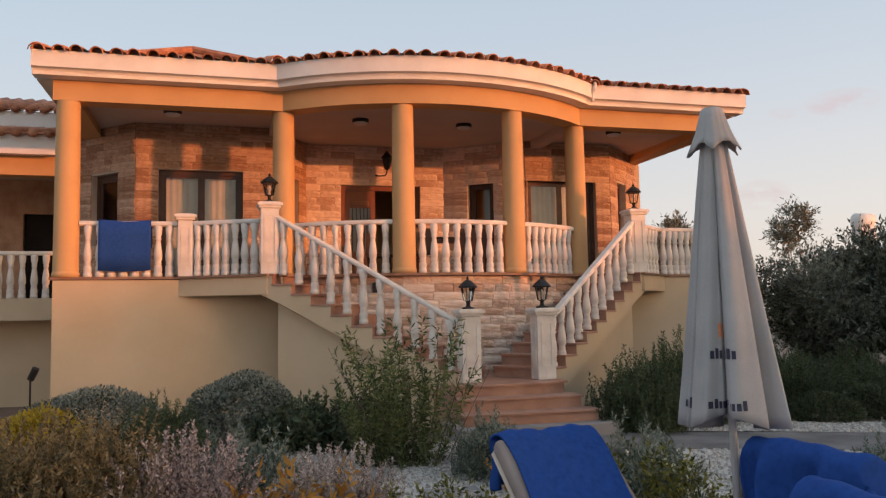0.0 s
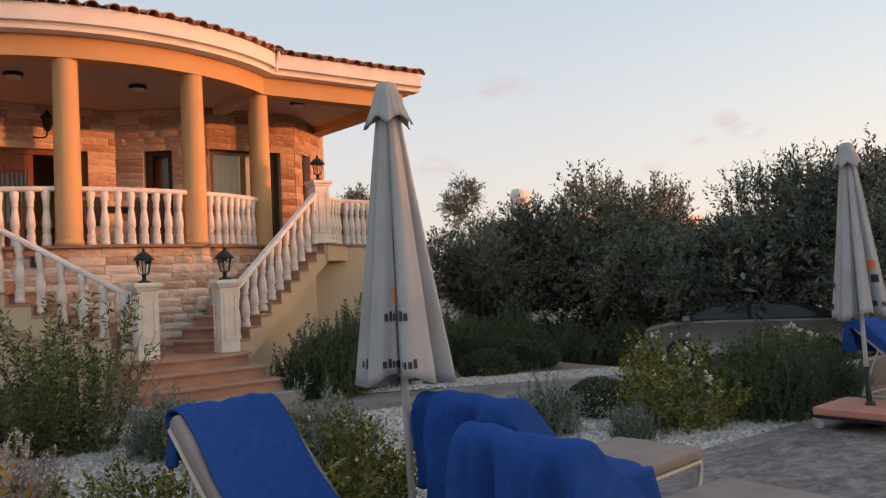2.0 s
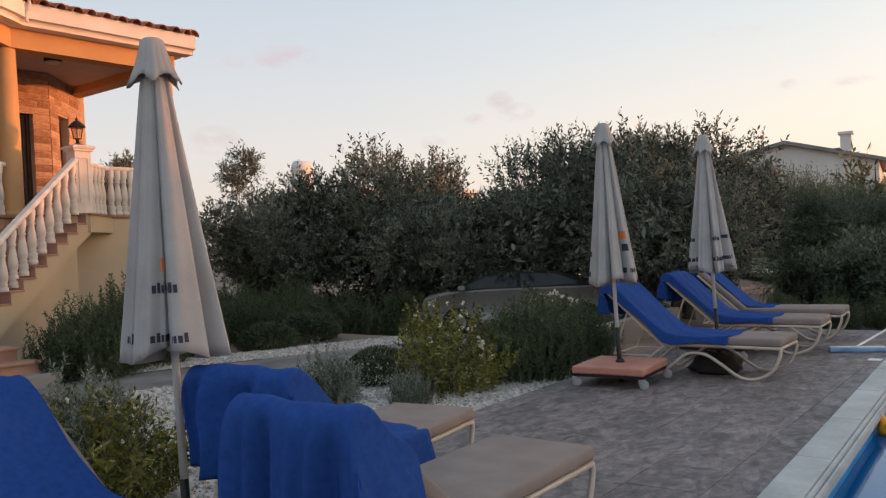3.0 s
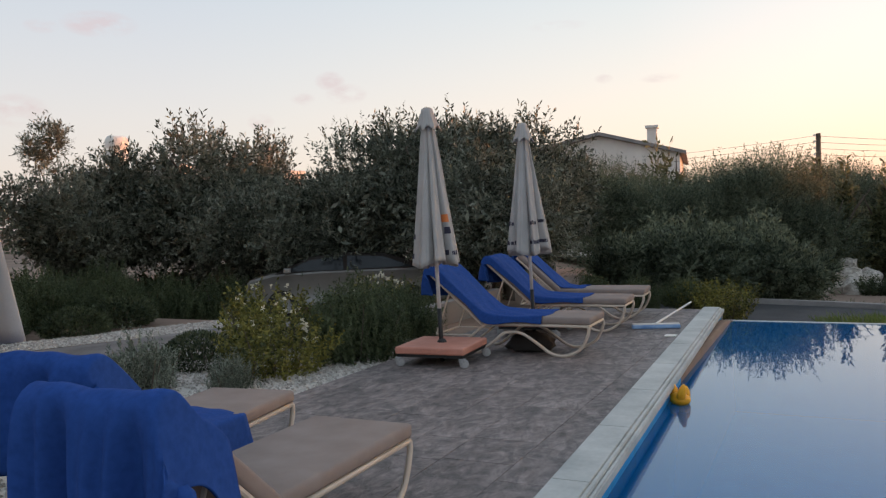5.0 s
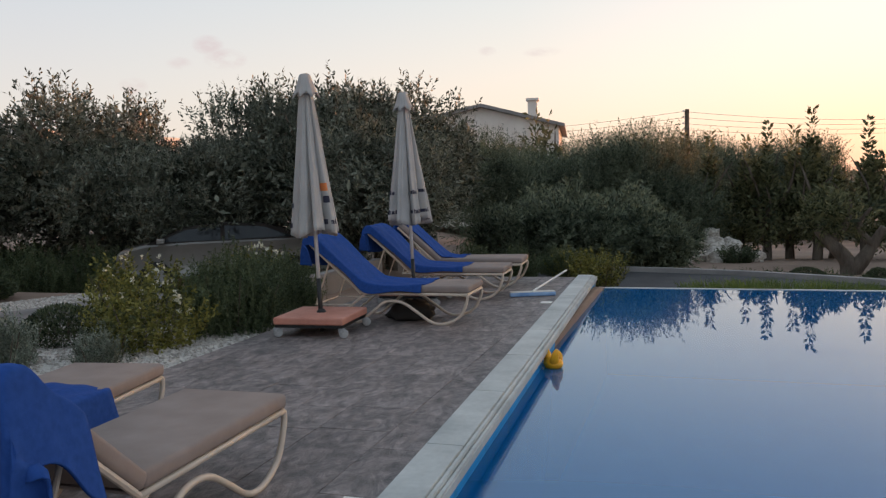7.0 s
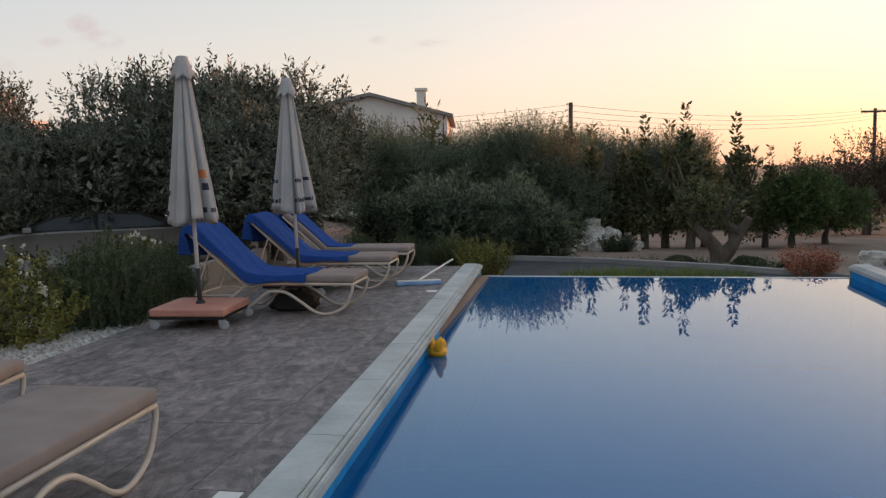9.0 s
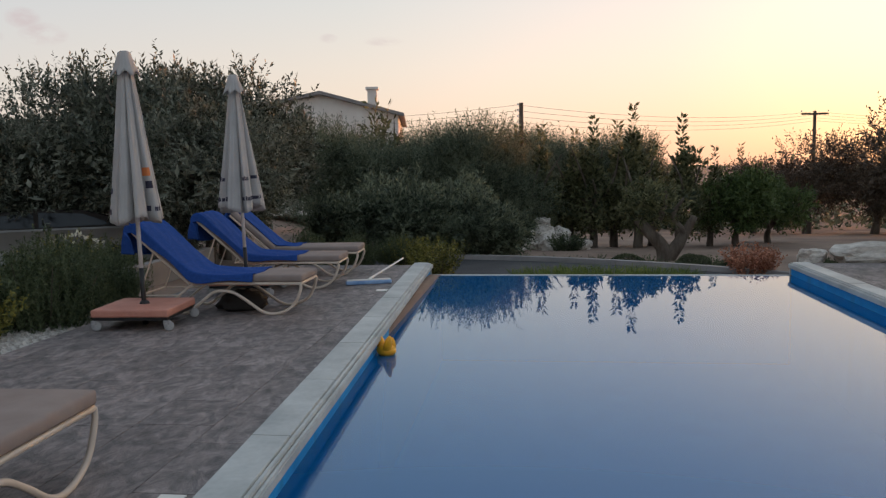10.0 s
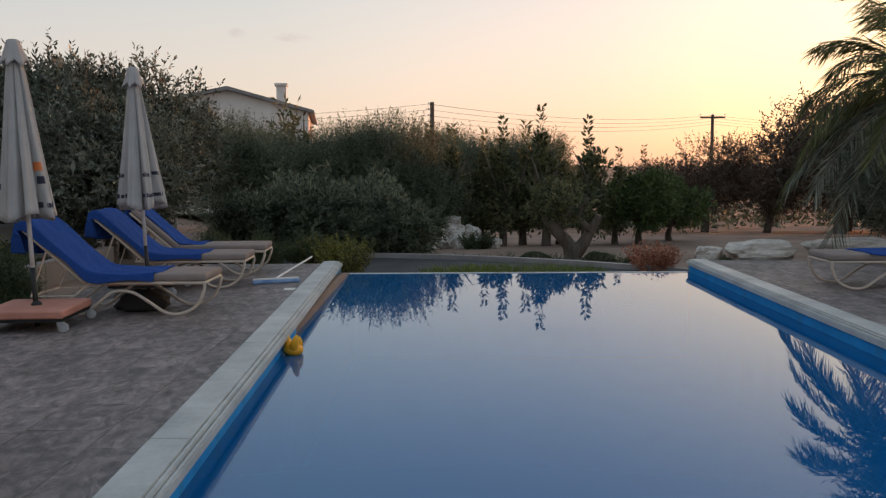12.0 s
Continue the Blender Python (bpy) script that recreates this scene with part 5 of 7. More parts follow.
def branches(base, height, spread, rng, count=6, radius=0.12):
    """A leaning trunk that forks into tapering limbs."""
    bm = bmesh.new()
    fork = height * 0.28
    top = Vector((rng.uniform(-0.15, 0.15), rng.uniform(-0.15, 0.15), fork))
    tube(curve_points([(0, 0, -0.15), (rng.uniform(-0.08, 0.08), rng.uniform(-0.08, 0.08), fork * 0.5), top], 4), radius, 8, bm, [radius * (1.35 - 0.6 * i / 8) for i in range(9)])
    for k in range(count):
        a = 2 * math.pi * k / count + rng.uniform(-0.4, 0.4)
        r = spread * rng.uniform(0.4, 0.8)
        end = Vector((r * math.cos(a), r * math.sin(a), height * rng.uniform(0.6, 0.9)))
        mid = top.lerp(end, 0.5) + Vector((rng.uniform(-0.2, 0.2), rng.uniform(-0.2, 0.2), rng.uniform(-0.05, 0.15)))
        tube(curve_points([top, mid, end], 4), radius, 6, bm, [radius * 0.6 * (1 - 0.85 * i / 8) for i in range(9)])
    return bm


def crown_mesh(name, height, spread, low, n_clumps, n_twigs, per, leaf, width, material, seed, twig=0.45, up=0.35, upright=0.0):
    rng = np.random.default_rng(seed)
    cs = ball_points(n_clumps, rng, 0.35)
    mid, half = (height + low) / 2, (height - low) / 2
    cs = cs * np.array([spread * 0.68, spread * 0.68, half * 0.62]) + np.array([0, 0, mid])
    size = rng.uniform(0.26, 0.46, n_clumps) * spread * 0.7
    pick = rng.integers(0, n_clumps, n_twigs)
    dirs = ball_points(n_twigs, rng, 0.9)
    origin = cs[pick] + dirs * (size[pick] * rng.uniform(0.55, 0.95, n_twigs))[:, None]
    go = dirs + np.array([0, 0, up]) + rng.normal(size=(n_twigs, 3)) * 0.35
    length = twig * rng.uniform(0.5, 1.4, n_twigs)
    tall = origin[:, 2] > mid + half * 0.35
    go[tall, 2] += 0.6 + upright
    length[tall] *= 1.0 + upright
    pos, ld = twigs(origin, go, length, per, 0.15, 0.5, seed + 1)
    # large leaves deep inside close the crown
    m = n_twigs // 4
    pick = rng.integers(0, n_clumps, m)
    deep = cs[pick] + ball_points(m, rng) * (size[pick] * 0.85)[:, None]
    pos, ld = np.concatenate([pos, deep]), np.concatenate([ld, rng.normal(size=(m, 3))])
    scale = np.concatenate([np.ones(len(pos) - m), np.full(m, 2.6)])
    keep = pos[:, 2] > 0.05
    return leaf_mesh(name, pos[keep], ld[keep], leaf * scale[keep], width * scale[keep], material, seed=seed + 2)


def tree(name, label, x, y, z, crown, trunk_args, seed, group="", turn=0.0, scale=1.0):
    rng = random.Random(seed)
    t = thing(name, label, "tree", group, Matrix.LocRotScale((x, y, z), Euler((0, 0, turn)), (scale,) * 3))
    part("trunk", branches((0, 0, 0), *trunk_args[:2], rng, *trunk_args[2:]), M_BARK, t, smooth=True)
    part("crown", crown, None, t)
    return t


def shrub_mesh(name, height, spread, stems, per, leaf, width, material, seed, lean=0.5, spread_leaf=0.45, droop=0.1, low=0.0):
    """Stems that rise from one root and fan out, leafed along their length."""
    rng = np.random.default_rng(seed)
    a = rng.uniform(0, 2 * math.pi, stems)
    r = np.sqrt(rng.uniform(0, 1, stems))
    foot = np.stack([np.cos(a) * r * spread * 0.45, np.sin(a) * r * spread * 0.45, np.full(stems, low)], 1)
    d = np.stack([np.cos(a) * r * lean, np.sin(a) * r * lean, np.ones(stems)], 1) + rng.normal(size=(stems, 3)) * 0.12
    length = height * rng.uniform(0.6, 1.08, stems) * (1.05 - 0.25 * r)
    pos, ld = twigs(foot, d, length, per, droop, spread_leaf, seed + 1)
    return leaf_mesh(name, pos, ld, leaf, width, material, seed=seed + 2)


def spike_shrub(name, height, radius, spikes, per, leaf, width, material, seed, spike=0.2, rise=0.7):
    """A rounded mound of short leafy spikes, leafless and dark within."""
    rng = np.random.default_rng(seed)
    d = ball_points(spikes, rng, 0.98)
    d[:, 2] = np.abs(d[:, 2]) * 0.95 + 0.03
    shell = d * np.array([radius, radius, height]) * rng.uniform(0.6, 1.1, (spikes, 1))
    go = d * (1 - rise) + np.array([0, 0, rise]) + rng.normal(size=(spikes, 3)) * 0.16
    go /= np.linalg.norm(go, axis=1, keepdims=True)
    length = spike * rng.uniform(0.6, 1.35, spikes)
    foot = shell - go * length[:, None]
    foot[:, 2] = np.maximum(foot[:, 2], 0.0)
    pos, ld = twigs(foot, go, length, per, 0.0, 0.5, seed + 1)
    m = spikes * 5
    deep = ball_points(m, rng) * np.array([radius, radius, height]) * 0.72
    deep[:, 2] = np.abs(deep[:, 2])
    scale = np.concatenate([np.ones(len(pos)), np.full(m, 2.0)])
    pos, ld = np.concatenate([pos, deep]), np.concatenate([ld, rng.normal(size=(m, 3)) + np.array([0, 0, 0.8])])
    return leaf_mesh(name, pos, ld, leaf * scale, width * scale, material, seed=seed + 2)


def stems_mesh(height, spread, count, seed, lean=0.5):
    rnd = random.Random(seed)
    bm = bmesh.new()
    for _ in range(count):
        a, r = rnd.uniform(0, 6.28), math.sqrt(rnd.random())
        f = Vector((math.cos(a) * r * spread * 0.4, math.sin(a) * r * spread * 0.4, -0.05))
        h = height * rnd.uniform(0.6, 0.9)
        tube([f, f + Vector((math.cos(a) * r * lean * h, math.sin(a) * r * lean * h, h))], 0.006, 4, bm, [0.008, 0.003])
    return bm


def ball_mesh(name, rx, ry, rz, n, leaf, width, material, seed):
    """A clipped shrub: leaves all over a slightly uneven dome."""
    rng = np.random.default_rng(seed)
    p = ball_points(n, rng, 0.82)
    p[:, 2] = p[:, 2] * 0.55 + 0.42
    bulge = 1 + 0.05 * np.sin(p[:, 0] * 5 + 1) + 0.05 * np.sin(p[:, 1] * 6) + 0.03 * np.sin(p[:, 2] * 9)
    pos = p * bulge[:, None] * np.array([rx, ry, rz])
    return leaf_mesh(name, pos, p + rng.normal(size=(n, 3)) * 0.6, leaf, width, material, seed=seed + 1)


def shrub(name, label, x, y, mesh, stems=None, flowers=None, category="shrub", turn=0.0, scale=1.0, group="", z=None):
    zz = ground_height(x, y) if z is None else z
    s = thing(name, label, category, group, Matrix.LocRotScale((x, y, zz), Euler((0, 0, turn)), (scale,) * 3))
    part("foliage", mesh, None, s)
    box_z = max(v.co.z for v in mesh.vertices)
    part("woody_base", stems or stems_mesh(box_z * 0.8, box_z * 0.7, 14, int(x * 10), 0.45), M_BARK, s)
    if flowers:
        tagged(part("flowers", flowers, None, s, "small white blossoms"), kind="stuff")
    return s


def flower_mesh(height, spread, n, size, material, seed):
    rng = np.random.default_rng(seed)
    p = ball_points(n, rng, 0.8)
    p[:, 2] = np.abs(p[:, 2])
    c = p * np.array([spread * 0.6, spread * 0.6, height * 0.55]) + np.array([0, 0, height * 0.4])
    k = 6
    base = np.repeat(c, k, 0)
    return leaf_mesh("flowers", base, rng.normal(size=(n * k, 3)), size, size * 0.8, material, seed=seed)


# trees: built once, then set round the plot
OLIVE = [crown_mesh("crown", 3.8, 2.6, 0.6, 36, 3800, 14, 0.115, 0.038, L_OLIVE, 40 + k, twig=0.34, upright=0.45) for k in range(3)]
EVERGREEN = [crown_mesh("crown", 2.9, 2.1, 0.0, 18, 4200, 22, 0.085, 0.018, L_DARK, 60 + k, twig=0.5, upright=0.6) for k in range(2)]


def spire_crown(seed):
    """A low leafy mass from which straight leafy shoots stand up."""
    rng = np.random.default_rng(seed)
    mass = ball_points(1500, rng, 0.45) * np.array([0.52, 0.52, 0.8]) + np.array([0, 0, 1.0])
    mass += 0.12 * np.sin(mass[:, [1, 2, 0]] * 7 + seed)
    pos, dirs = [mass], [rng.normal(size=(1500, 3)) + np.array([0, 0, 0.4])]
    for k in range(8):
        a, r, top = rng.uniform(0, 6.28), rng.uniform(0.05, 0.38), rng.uniform(1.9, 2.6) if k else 3.15
        h = rng.uniform(1.2, top, 170)
        w = rng.uniform(0, 6.28, 170)
        out = np.stack([np.cos(w), np.sin(w), np.full(170, 0.7)], 1)
        pos.append(np.stack([np.full(170, r * math.cos(a)), np.full(170, r * math.sin(a)), h], 1) + out * 0.03)
        dirs.append(out)
    return leaf_mesh("crown", np.concatenate(pos), np.concatenate(dirs), 0.145, 0.055, L_FRUIT, seed=seed)


FRUIT = [spire_crown(70 + k) for k in range(3)]
LOWGREEN = crown_mesh("crown", 1.5, 1.1, 0.0, 14, 1100, 13, 0.12, 0.034, L_DARK, 66, twig=0.3, upright=0.3)
GREEN = crown_mesh("crown", 2.0, 1.6, 0.7, 10, 1300, 13, 0.13, 0.045, L_TREE, 80, twig=0.35)
DRY = crown_mesh("crown", 3.3, 2.3, 0.4, 16, 1800, 10, 0.1, 0.035, L_DRY, 84, twig=0.5, upright=0.4)


def plant_tree(kind, label, crown, x, y, args, seed, group, turn, s):
    t = tree(kind, label, x, y, ground_height(x, y), crown, args, seed, group, turn, s)
    return t


for k, (x, y, s, r) in enumerate(((11.7, 12.6, 0.84, 0.3), (13.4, 11.0, 1.03, 1.9), (15.4, 10.2, 0.75, 0.7), (14.5, 5.0, 0.98, 4.4), (13.3, 4.15, 0.76, 0.9), (15.6, 4.75, 0.88, 5.4), (14.0, 14.5, 0.8, 5.0), (19.5, 15.5, 0.9, 2.2), (17.4, 6.6, 0.84, 1.4))):
    plant_tree("olive_tree", "grey-green olive tree with dense uneven crown", OLIVE[k % 3], x, y, (3.6, 2.0, 7, 0.13), k, "olive trees", r, s)
OVER = crown_mesh("crown", 3.7, 2.8, 0.35, 34, 3800, 14, 0.115, 0.038, L_OLIVE, 47, twig=0.36, upright=0.4)
for k, (x, y, s, r) in enumerate(((12.85, 8.85, 0.72, 0.5), (13.7, 7.45, 0.77, 2.5), (14.55, 6.05, 0.97, 4.1))):
    plant_tree("olive_tree", "olive tree whose crown hangs over the parked car", OVER, x, y, (3.6, 2.0, 7, 0.13), 15 + k, "olive trees", r, s)
for k, (x, y, s, r) in enumerate(((24.9, 4.4, 1.22, 0.3), (25.2, 2.7, 1.14, 1.9), (25.8, 0.6, 1.3, 3.0), (25.9, -0.7, 1.12, 4.0), (28.0, 1.8, 1.3, 5.0))):
    plant_tree("evergreen_tree", "dark dense evergreen tree beyond the driveway", EVERGREEN[k % 2], x, y, (2.6, 1.8, 6, 0.1), 20 + k, "evergreens", r, s)
for k, (x, y, s, r) in enumerate(((16.4, 2.3, 1.0, 0.3), (16.7, 1.1, 1.05, 1.9), (16.9, 0.0, 0.98, 3.0), (17.3, -0.8, 0.85, 4.0), (18.4, 1.6, 1.25, 5.0), (18.6, 0.2, 1.2, 0.9))):
    plant_tree("evergreen_shrub", "dark bushy evergreen shrub along the driveway", LOWGREEN, x, y, (1.2, 0.8, 6, 0.06), 30 + k, "evergreen shrubs", r, s)
for k, (x, y, s, r) in enumerate(((25.3, -1.9, 1.2, 0.0), (25.6, -2.7, 1.16, 1.0), (25.2, -3.4, 1.26, 2.0), (25.8, -4.1, 1.24, 3.0), (25.1, -4.75, 1.37, 4.0), (24.9, -6.0, 1.26, 5.0), (26.3, -5.3, 1.05, 2.6), (26.0, -7.1, 0.98, 0.6), (27.0, -1.2, 1.25, 1.6))):
    plant_tree("fruit_tree", "upright dark broad-leaved fruit tree in the field", FRUIT[k % 3], x, y, (2.8, 1.0, 5, 0.09), 40 + k, "fruit trees", r, s)
for k, (x, y, s, r) in enumerate(((52.0, -2.2, 2.0, 0.7), (53.5, -4.6, 2.05, 2.9), (52.5, -7.2, 1.95, 4.4), (54.0, 0.6, 2.0, 5.8))):
    plant_tree("evergreen_tree", "dark dense evergreen tree far across the field", EVERGREEN[k % 2], x, y, (2.6, 1.8, 6, 0.1), 50 + k, "evergreens", r, s)
for k, (x, y, s, r) in enumerate(((25.9, -7.9, 1.05, 0.0), (28.5, -9.6, 1.0, 2.0), (22.5, -15.5, 1.0, 1.0))):
    plant_tree("green_tree", "small light green tree with short trunk", GREEN, x, y, (1.7, 1.2, 6, 0.1), 60 + k, "small green trees", r, s)
# the six tallest, mostly out of view, are added to block low sun
for k, (x, y, s, r) in enumerate(((39.6, -14.4, 1.45, 0.0), (38.5, -17.0, 1.3, 2.2), (40.5, -12.2, 1.1, 4.0), (36.5, -19.6, 1.9, 1.0), (36.0, -21.8, 2.0, 3.0), (35.5, -24.4, 2.0, 0.5), (34.0, -27.0, 1.9, 1.5), (40.0, -21.5, 2.1, 2.5), (39.0, -25.5, 2.1, 3.5))):
    plant_tree("dry_tree", "brownish half-bare field tree, the tallest ones added to block low sun", DRY, x, y, (3.0, 1.8, 9, 0.12), 70 + k, "dry trees", r, s)
for k, (x, y, s, r) in enumerate(((15.3, -10.9, 0.66, 0.4), (17.4, -12.2, 0.78, 2.0), (14.4, -12.6, 0.7, 3.6), (19.8, -13.2, 0.9, 5.0), (12.6, -14.0, 0.8, 1.0))):
    plant_tree("olive_tree", "dark olive tree behind the palm", OLIVE[(k + 1) % 3], x, y, (3.6, 2.0, 7, 0.13), 80 + k, "olive trees", r, s)
plant_tree("pine_tree", "dark lone pine in the distance", FRUIT[2], 44.0, -12.8, (2.8, 1.0, 5, 0.1), 90, "", 0.0, 1.45)
# the gnarled olive whose bare forked trunk shows
gn = thing("olive_tree", "gnarled olive with forked grey trunk past the pool", "tree", "olive trees", Matrix.Translation((18.4, -4.4, ground_height(18.4, -4.4))))
bm = bmesh.new()
tube(curve_points([(-0.05, -0.1, -0.1), (-0.02, -0.05, 0.3), (0.0, 0.25, 0.65), (0.1, 0.5, 0.95)], 5), 0.1, 8, bm, [0.19 - 0.006 * i for i in range(16)])
tube(curve_points([(0.0, -0.1, 0.0), (0.0, -0.35, 0.3), (0.05, -0.55, 0.62), (0.0, -0.75, 1.0)], 5), 0.1, 8, bm, [0.2 - 0.008 * i for i in range(16)])
tube(curve_points([(0.0, 0.25, 0.65), (0.05, 0.0, 1.0), (0.0, -0.1, 1.3), (0.0, -0.1, 1.6)], 5), 0.07, 8, bm, [0.1 - 0.005 * i for i in range(16)])
tube(curve_points([(0.0, -0.55, 0.62), (0.1, -0.3, 1.0), (0.0, -0.5, 1.4)], 5), 0.06, 8, bm, [0.09 - 0.006 * i for i in range(11)])
part("trunk", bm, M_BARK, gn, smooth=True)
part("crown", crown_mesh("crown", 1.5, 1.1, 0.95, 12, 170, 12, 0.12, 0.04, L_FRUIT, 91, twig=0.25, upright=0.1), None, gn)

# far woods that close the horizon
rng = np.random.default_rng(7)
pos, dirs, sizes = [], [], []
for k in range(260):
    a = rng.uniform(-1.1, 2.6)
    d = rng.uniform(48, 75)
    h, w = rng.uniform(1.5, 3.4), rng.uniform(1.8, 3.5)
    h *= 1.35
    c = np.array([d * math.cos(a), d * math.sin(a), h * 0.3 + ground_height(d * math.cos(a), d * math.sin(a))])
    p = ball_points(260, rng, 0.6) * np.array([w, w, h * 0.75]) + c
    pos.append(p)
    dirs.append(rng.normal(size=(260, 3)))
me = leaf_mesh("far_woods", np.concatenate(pos), np.concatenate(dirs), 0.5, 0.22, L_DARK, seed=9)
tagged(part("far_woods", me, None), "dark far tree line round the plot", "woods", kind="stuff")

# palm beside the pool
palm = thing("palm_tree", "feathery palm with drooping fronds beside the pool", "palm", "", Matrix.Translation((12.5, -9.2, -0.15)))
part("trunk", tube([(0, 0, -0.1), (0.03, 0.02, 1.5), (0.0, 0.05, 2.9)], 0.16, 12, None, [0.22, 0.18, 0.15]), M_BARK, palm, smooth=True)
rnd = random.Random(17)
for k in range(50):
    a = k * 2.39996 + rnd.uniform(-0.2, 0.2)
    el = 1.4 - 1.8 * k / 49 + rnd.uniform(-0.12, 0.12)
    L = rnd.uniform(2.1, 2.8)
    bend = 0.5 + 0.45 * math.cos(el) + rnd.uniform(-0.15, 0.15)
    spine = []
    for i in range(13):
        t = i / 12
        r = L * t * math.cos(el) * (1 - 0.28 * t) + 0.35 * t * t
        z = 2.85 + L * t * math.sin(el) - bend * L * 0.55 * t * t
        spine.append(Vector((r * math.cos(a), r * math.sin(a), max(z, 0.45 + 0.1 * t))))
    base, along = [], []
    side = Vector((-math.sin(a), math.cos(a), 0))
    for i in range(84):
        t = 0.12 + 0.88 * i / 84
        j = min(int(t * 12), 11)
        p = spine[j].lerp(spine[j + 1], t * 12 - j)
        d = (spine[j + 1] - spine[j]).normalized()
        for sgn in (-1, 1):
            base.append(p)
            along.append(d * 0.55 + side * sgn * (0.75 - 0.3 * t) + Vector((0, 0, -0.1 - 0.5 * t + rnd.uniform(-0.35, 0.35))))
    old = k > 37
    fr = part("frond", leaf_mesh("frond", np.array(base), np.array(along), 0.52, 0.02, L_FROND if not old else L_OLIVE, fold=0.5, seed=k), None, palm)
    part("rib", tube(spine, 0.012, 5, None, [0.02 - 0.0014 * i for i in range(13)]), M_BARK, fr)

# ---- garden shrubs ----
rosemary = spike_shrub("foliage", 0.98, 0.6, 420, 80, 0.04, 0.01, L_ROSEMARY, 1, 0.5, 0.82)
rosemary2 = spike_shrub("foliage", 0.92, 0.66, 420, 80, 0.04, 0.01, L_ROSEMARY, 2, 0.46, 0.75)
lavender = spike_shrub("foliage", 0.62, 0.34, 170, 60, 0.032, 0.009, L_LAVENDER, 3, 0.32, 0.8)
heather = spike_shrub("foliage", 0.86, 0.62, 760, 52, 0.026, 0.013, L_PINKGREY, 4, 0.27, 0.55)
heather2 = spike_shrub("foliage", 0.78, 0.56, 700, 52, 0.026, 0.013, L_SILVER, 5, 0.25, 0.5)
rusty = spike_shrub("foliage", 0.95, 0.58, 700, 62, 0.03, 0.013, L_BROWN, 6, 0.4, 0.88)
oleander = shrub_mesh("foliage", 1.7, 0.6, 40, 110, 0.085, 0.02, L_OLEANDER, 8, lean=0.42, spread_leaf=0.68, droop=0.02)
leafy = shrub_mesh("foliage", 0.75, 0.9, 110, 32, 0.085, 0.035, L_SHRUB, 9, lean=0.7, spread_leaf=0.7)
rosebush = shrub_mesh("foliage", 0.95, 0.9, 120, 34, 0.06, 0.03, L_ROSE, 10, lean=0.55, spread_leaf=0.75)
lowdark = ball_mesh("foliage", 0.5, 0.45, 0.38, 7000, 0.05, 0.016, L_SHRUB, 11)
ballm = ball_mesh("foliage", 0.7, 0.7, 0.86, 15000, 0.042, 0.032, L_BALL, 12)
hedge = ball_mesh("foliage", 0.9, 0.5, 0.72, 13000, 0.042, 0.03, L_BALL, 13)
yellow = ball_mesh("foliage", 0.5, 0.42, 0.6, 5000, 0.08, 0.028, L_YELLOW, 14)
ochre = shrub_mesh("foliage", 0.85, 0.5, 45, 30, 0.085, 0.03, L_ORANGE, 15, lean=0.5, spread_leaf=0.6)
olivegold = shrub_mesh("foliage", 0.75, 0.9, 170, 44, 0.05, 0.02, L_ROSE, 16, lean=0.7, spread_leaf=0.65)
weed = shrub_mesh("foliage", 0.35, 0.5, 60, 20, 0.05, 0.014, L_ROSEMARY, 18, lean=0.9)
redbush = shrub_mesh("foliage", 0.75, 0.8, 150, 30, 0.055, 0.03, L_RED, 19, lean=0.5, spread_leaf=0.7)

shrub("rust_heath", "upright rusty brown heath shrub", -1.6, 4.15, rusty, turn=0.3, scale=1.22, group="rust heaths")
shrub("rust_heath", "upright rusty brown heath shrub", -1.2, 4.5, rusty, turn=2.3, scale=1.15, group="rust heaths")
shrub("rust_heath", "upright rusty brown heath shrub", -2.3, 5.3, rusty, turn=4.1, scale=1.0, group="rust heaths")
shrub("pink_heather", "pinkish grey bushy heather shrub", -0.72, 4.3, heather, turn=0.5, scale=1.08, group="heathers")
shrub("grey_heather", "silver grey bushy heather shrub", 0.3, 4.3, heather2, turn=1.5, scale=1.05, group="heathers")
shrub("lavender", "grey-green lavender clump in gravel", -0.28, 5.3, lavender, turn=0.2, scale=1.45, group="lavenders")
shrub("ochre_spurge", "orange leaved upright garden plant", -0.08, 3.85, ochre, turn=0.2, scale=1.02)
shrub("rosemary_bush", "dark green rosemary bush", -1.05, 7.7, rosemary, turn=0.9, scale=0.85, group="rosemary bushes")
shrub("clipped_hedge", "clipped grey-green dome hedge by the wall", -1.95, 9.4, hedge, category="hedge")
shrub("yellow_shrub", "golden yellow leaved shrub", -2.35, 8.3, yellow)
shrub("clipped_ball", "clipped round grey-green ball shrub", -0.2, 9.1, ballm)
shrub("leafy_shrub", "dark leafy garden shrub", 0.42, 8.5, leafy, group="leafy shrubs")
shrub("leafy_shrub", "dark leafy garden shrub", 0.88, 8.2, leafy, turn=2.0, scale=1.1, group="leafy shrubs")
shrub("oleander", "tall loose oleander shrub before the stairs", 1.5, 7.0, oleander, stems_mesh(1.5, 0.7, 10, 3, 0.6), scale=1.02, group="oleanders")
shrub("oleander", "tall loose oleander shrub before the stairs", 1.1, 7.1, oleander, stems_mesh(1.5, 0.7, 10, 4, 0.6), turn=2.1, scale=0.75, group="oleanders")
shrub("lavender", "silver lavender clump beside the steps", 2.05, 6.3, lavender, turn=1.0, scale=1.2, group="lavenders")
shrub("rust_heath", "small rusty plant beside the steps", 2.15, 5.6, ochre, turn=2.0, scale=0.6, group="rust heaths")
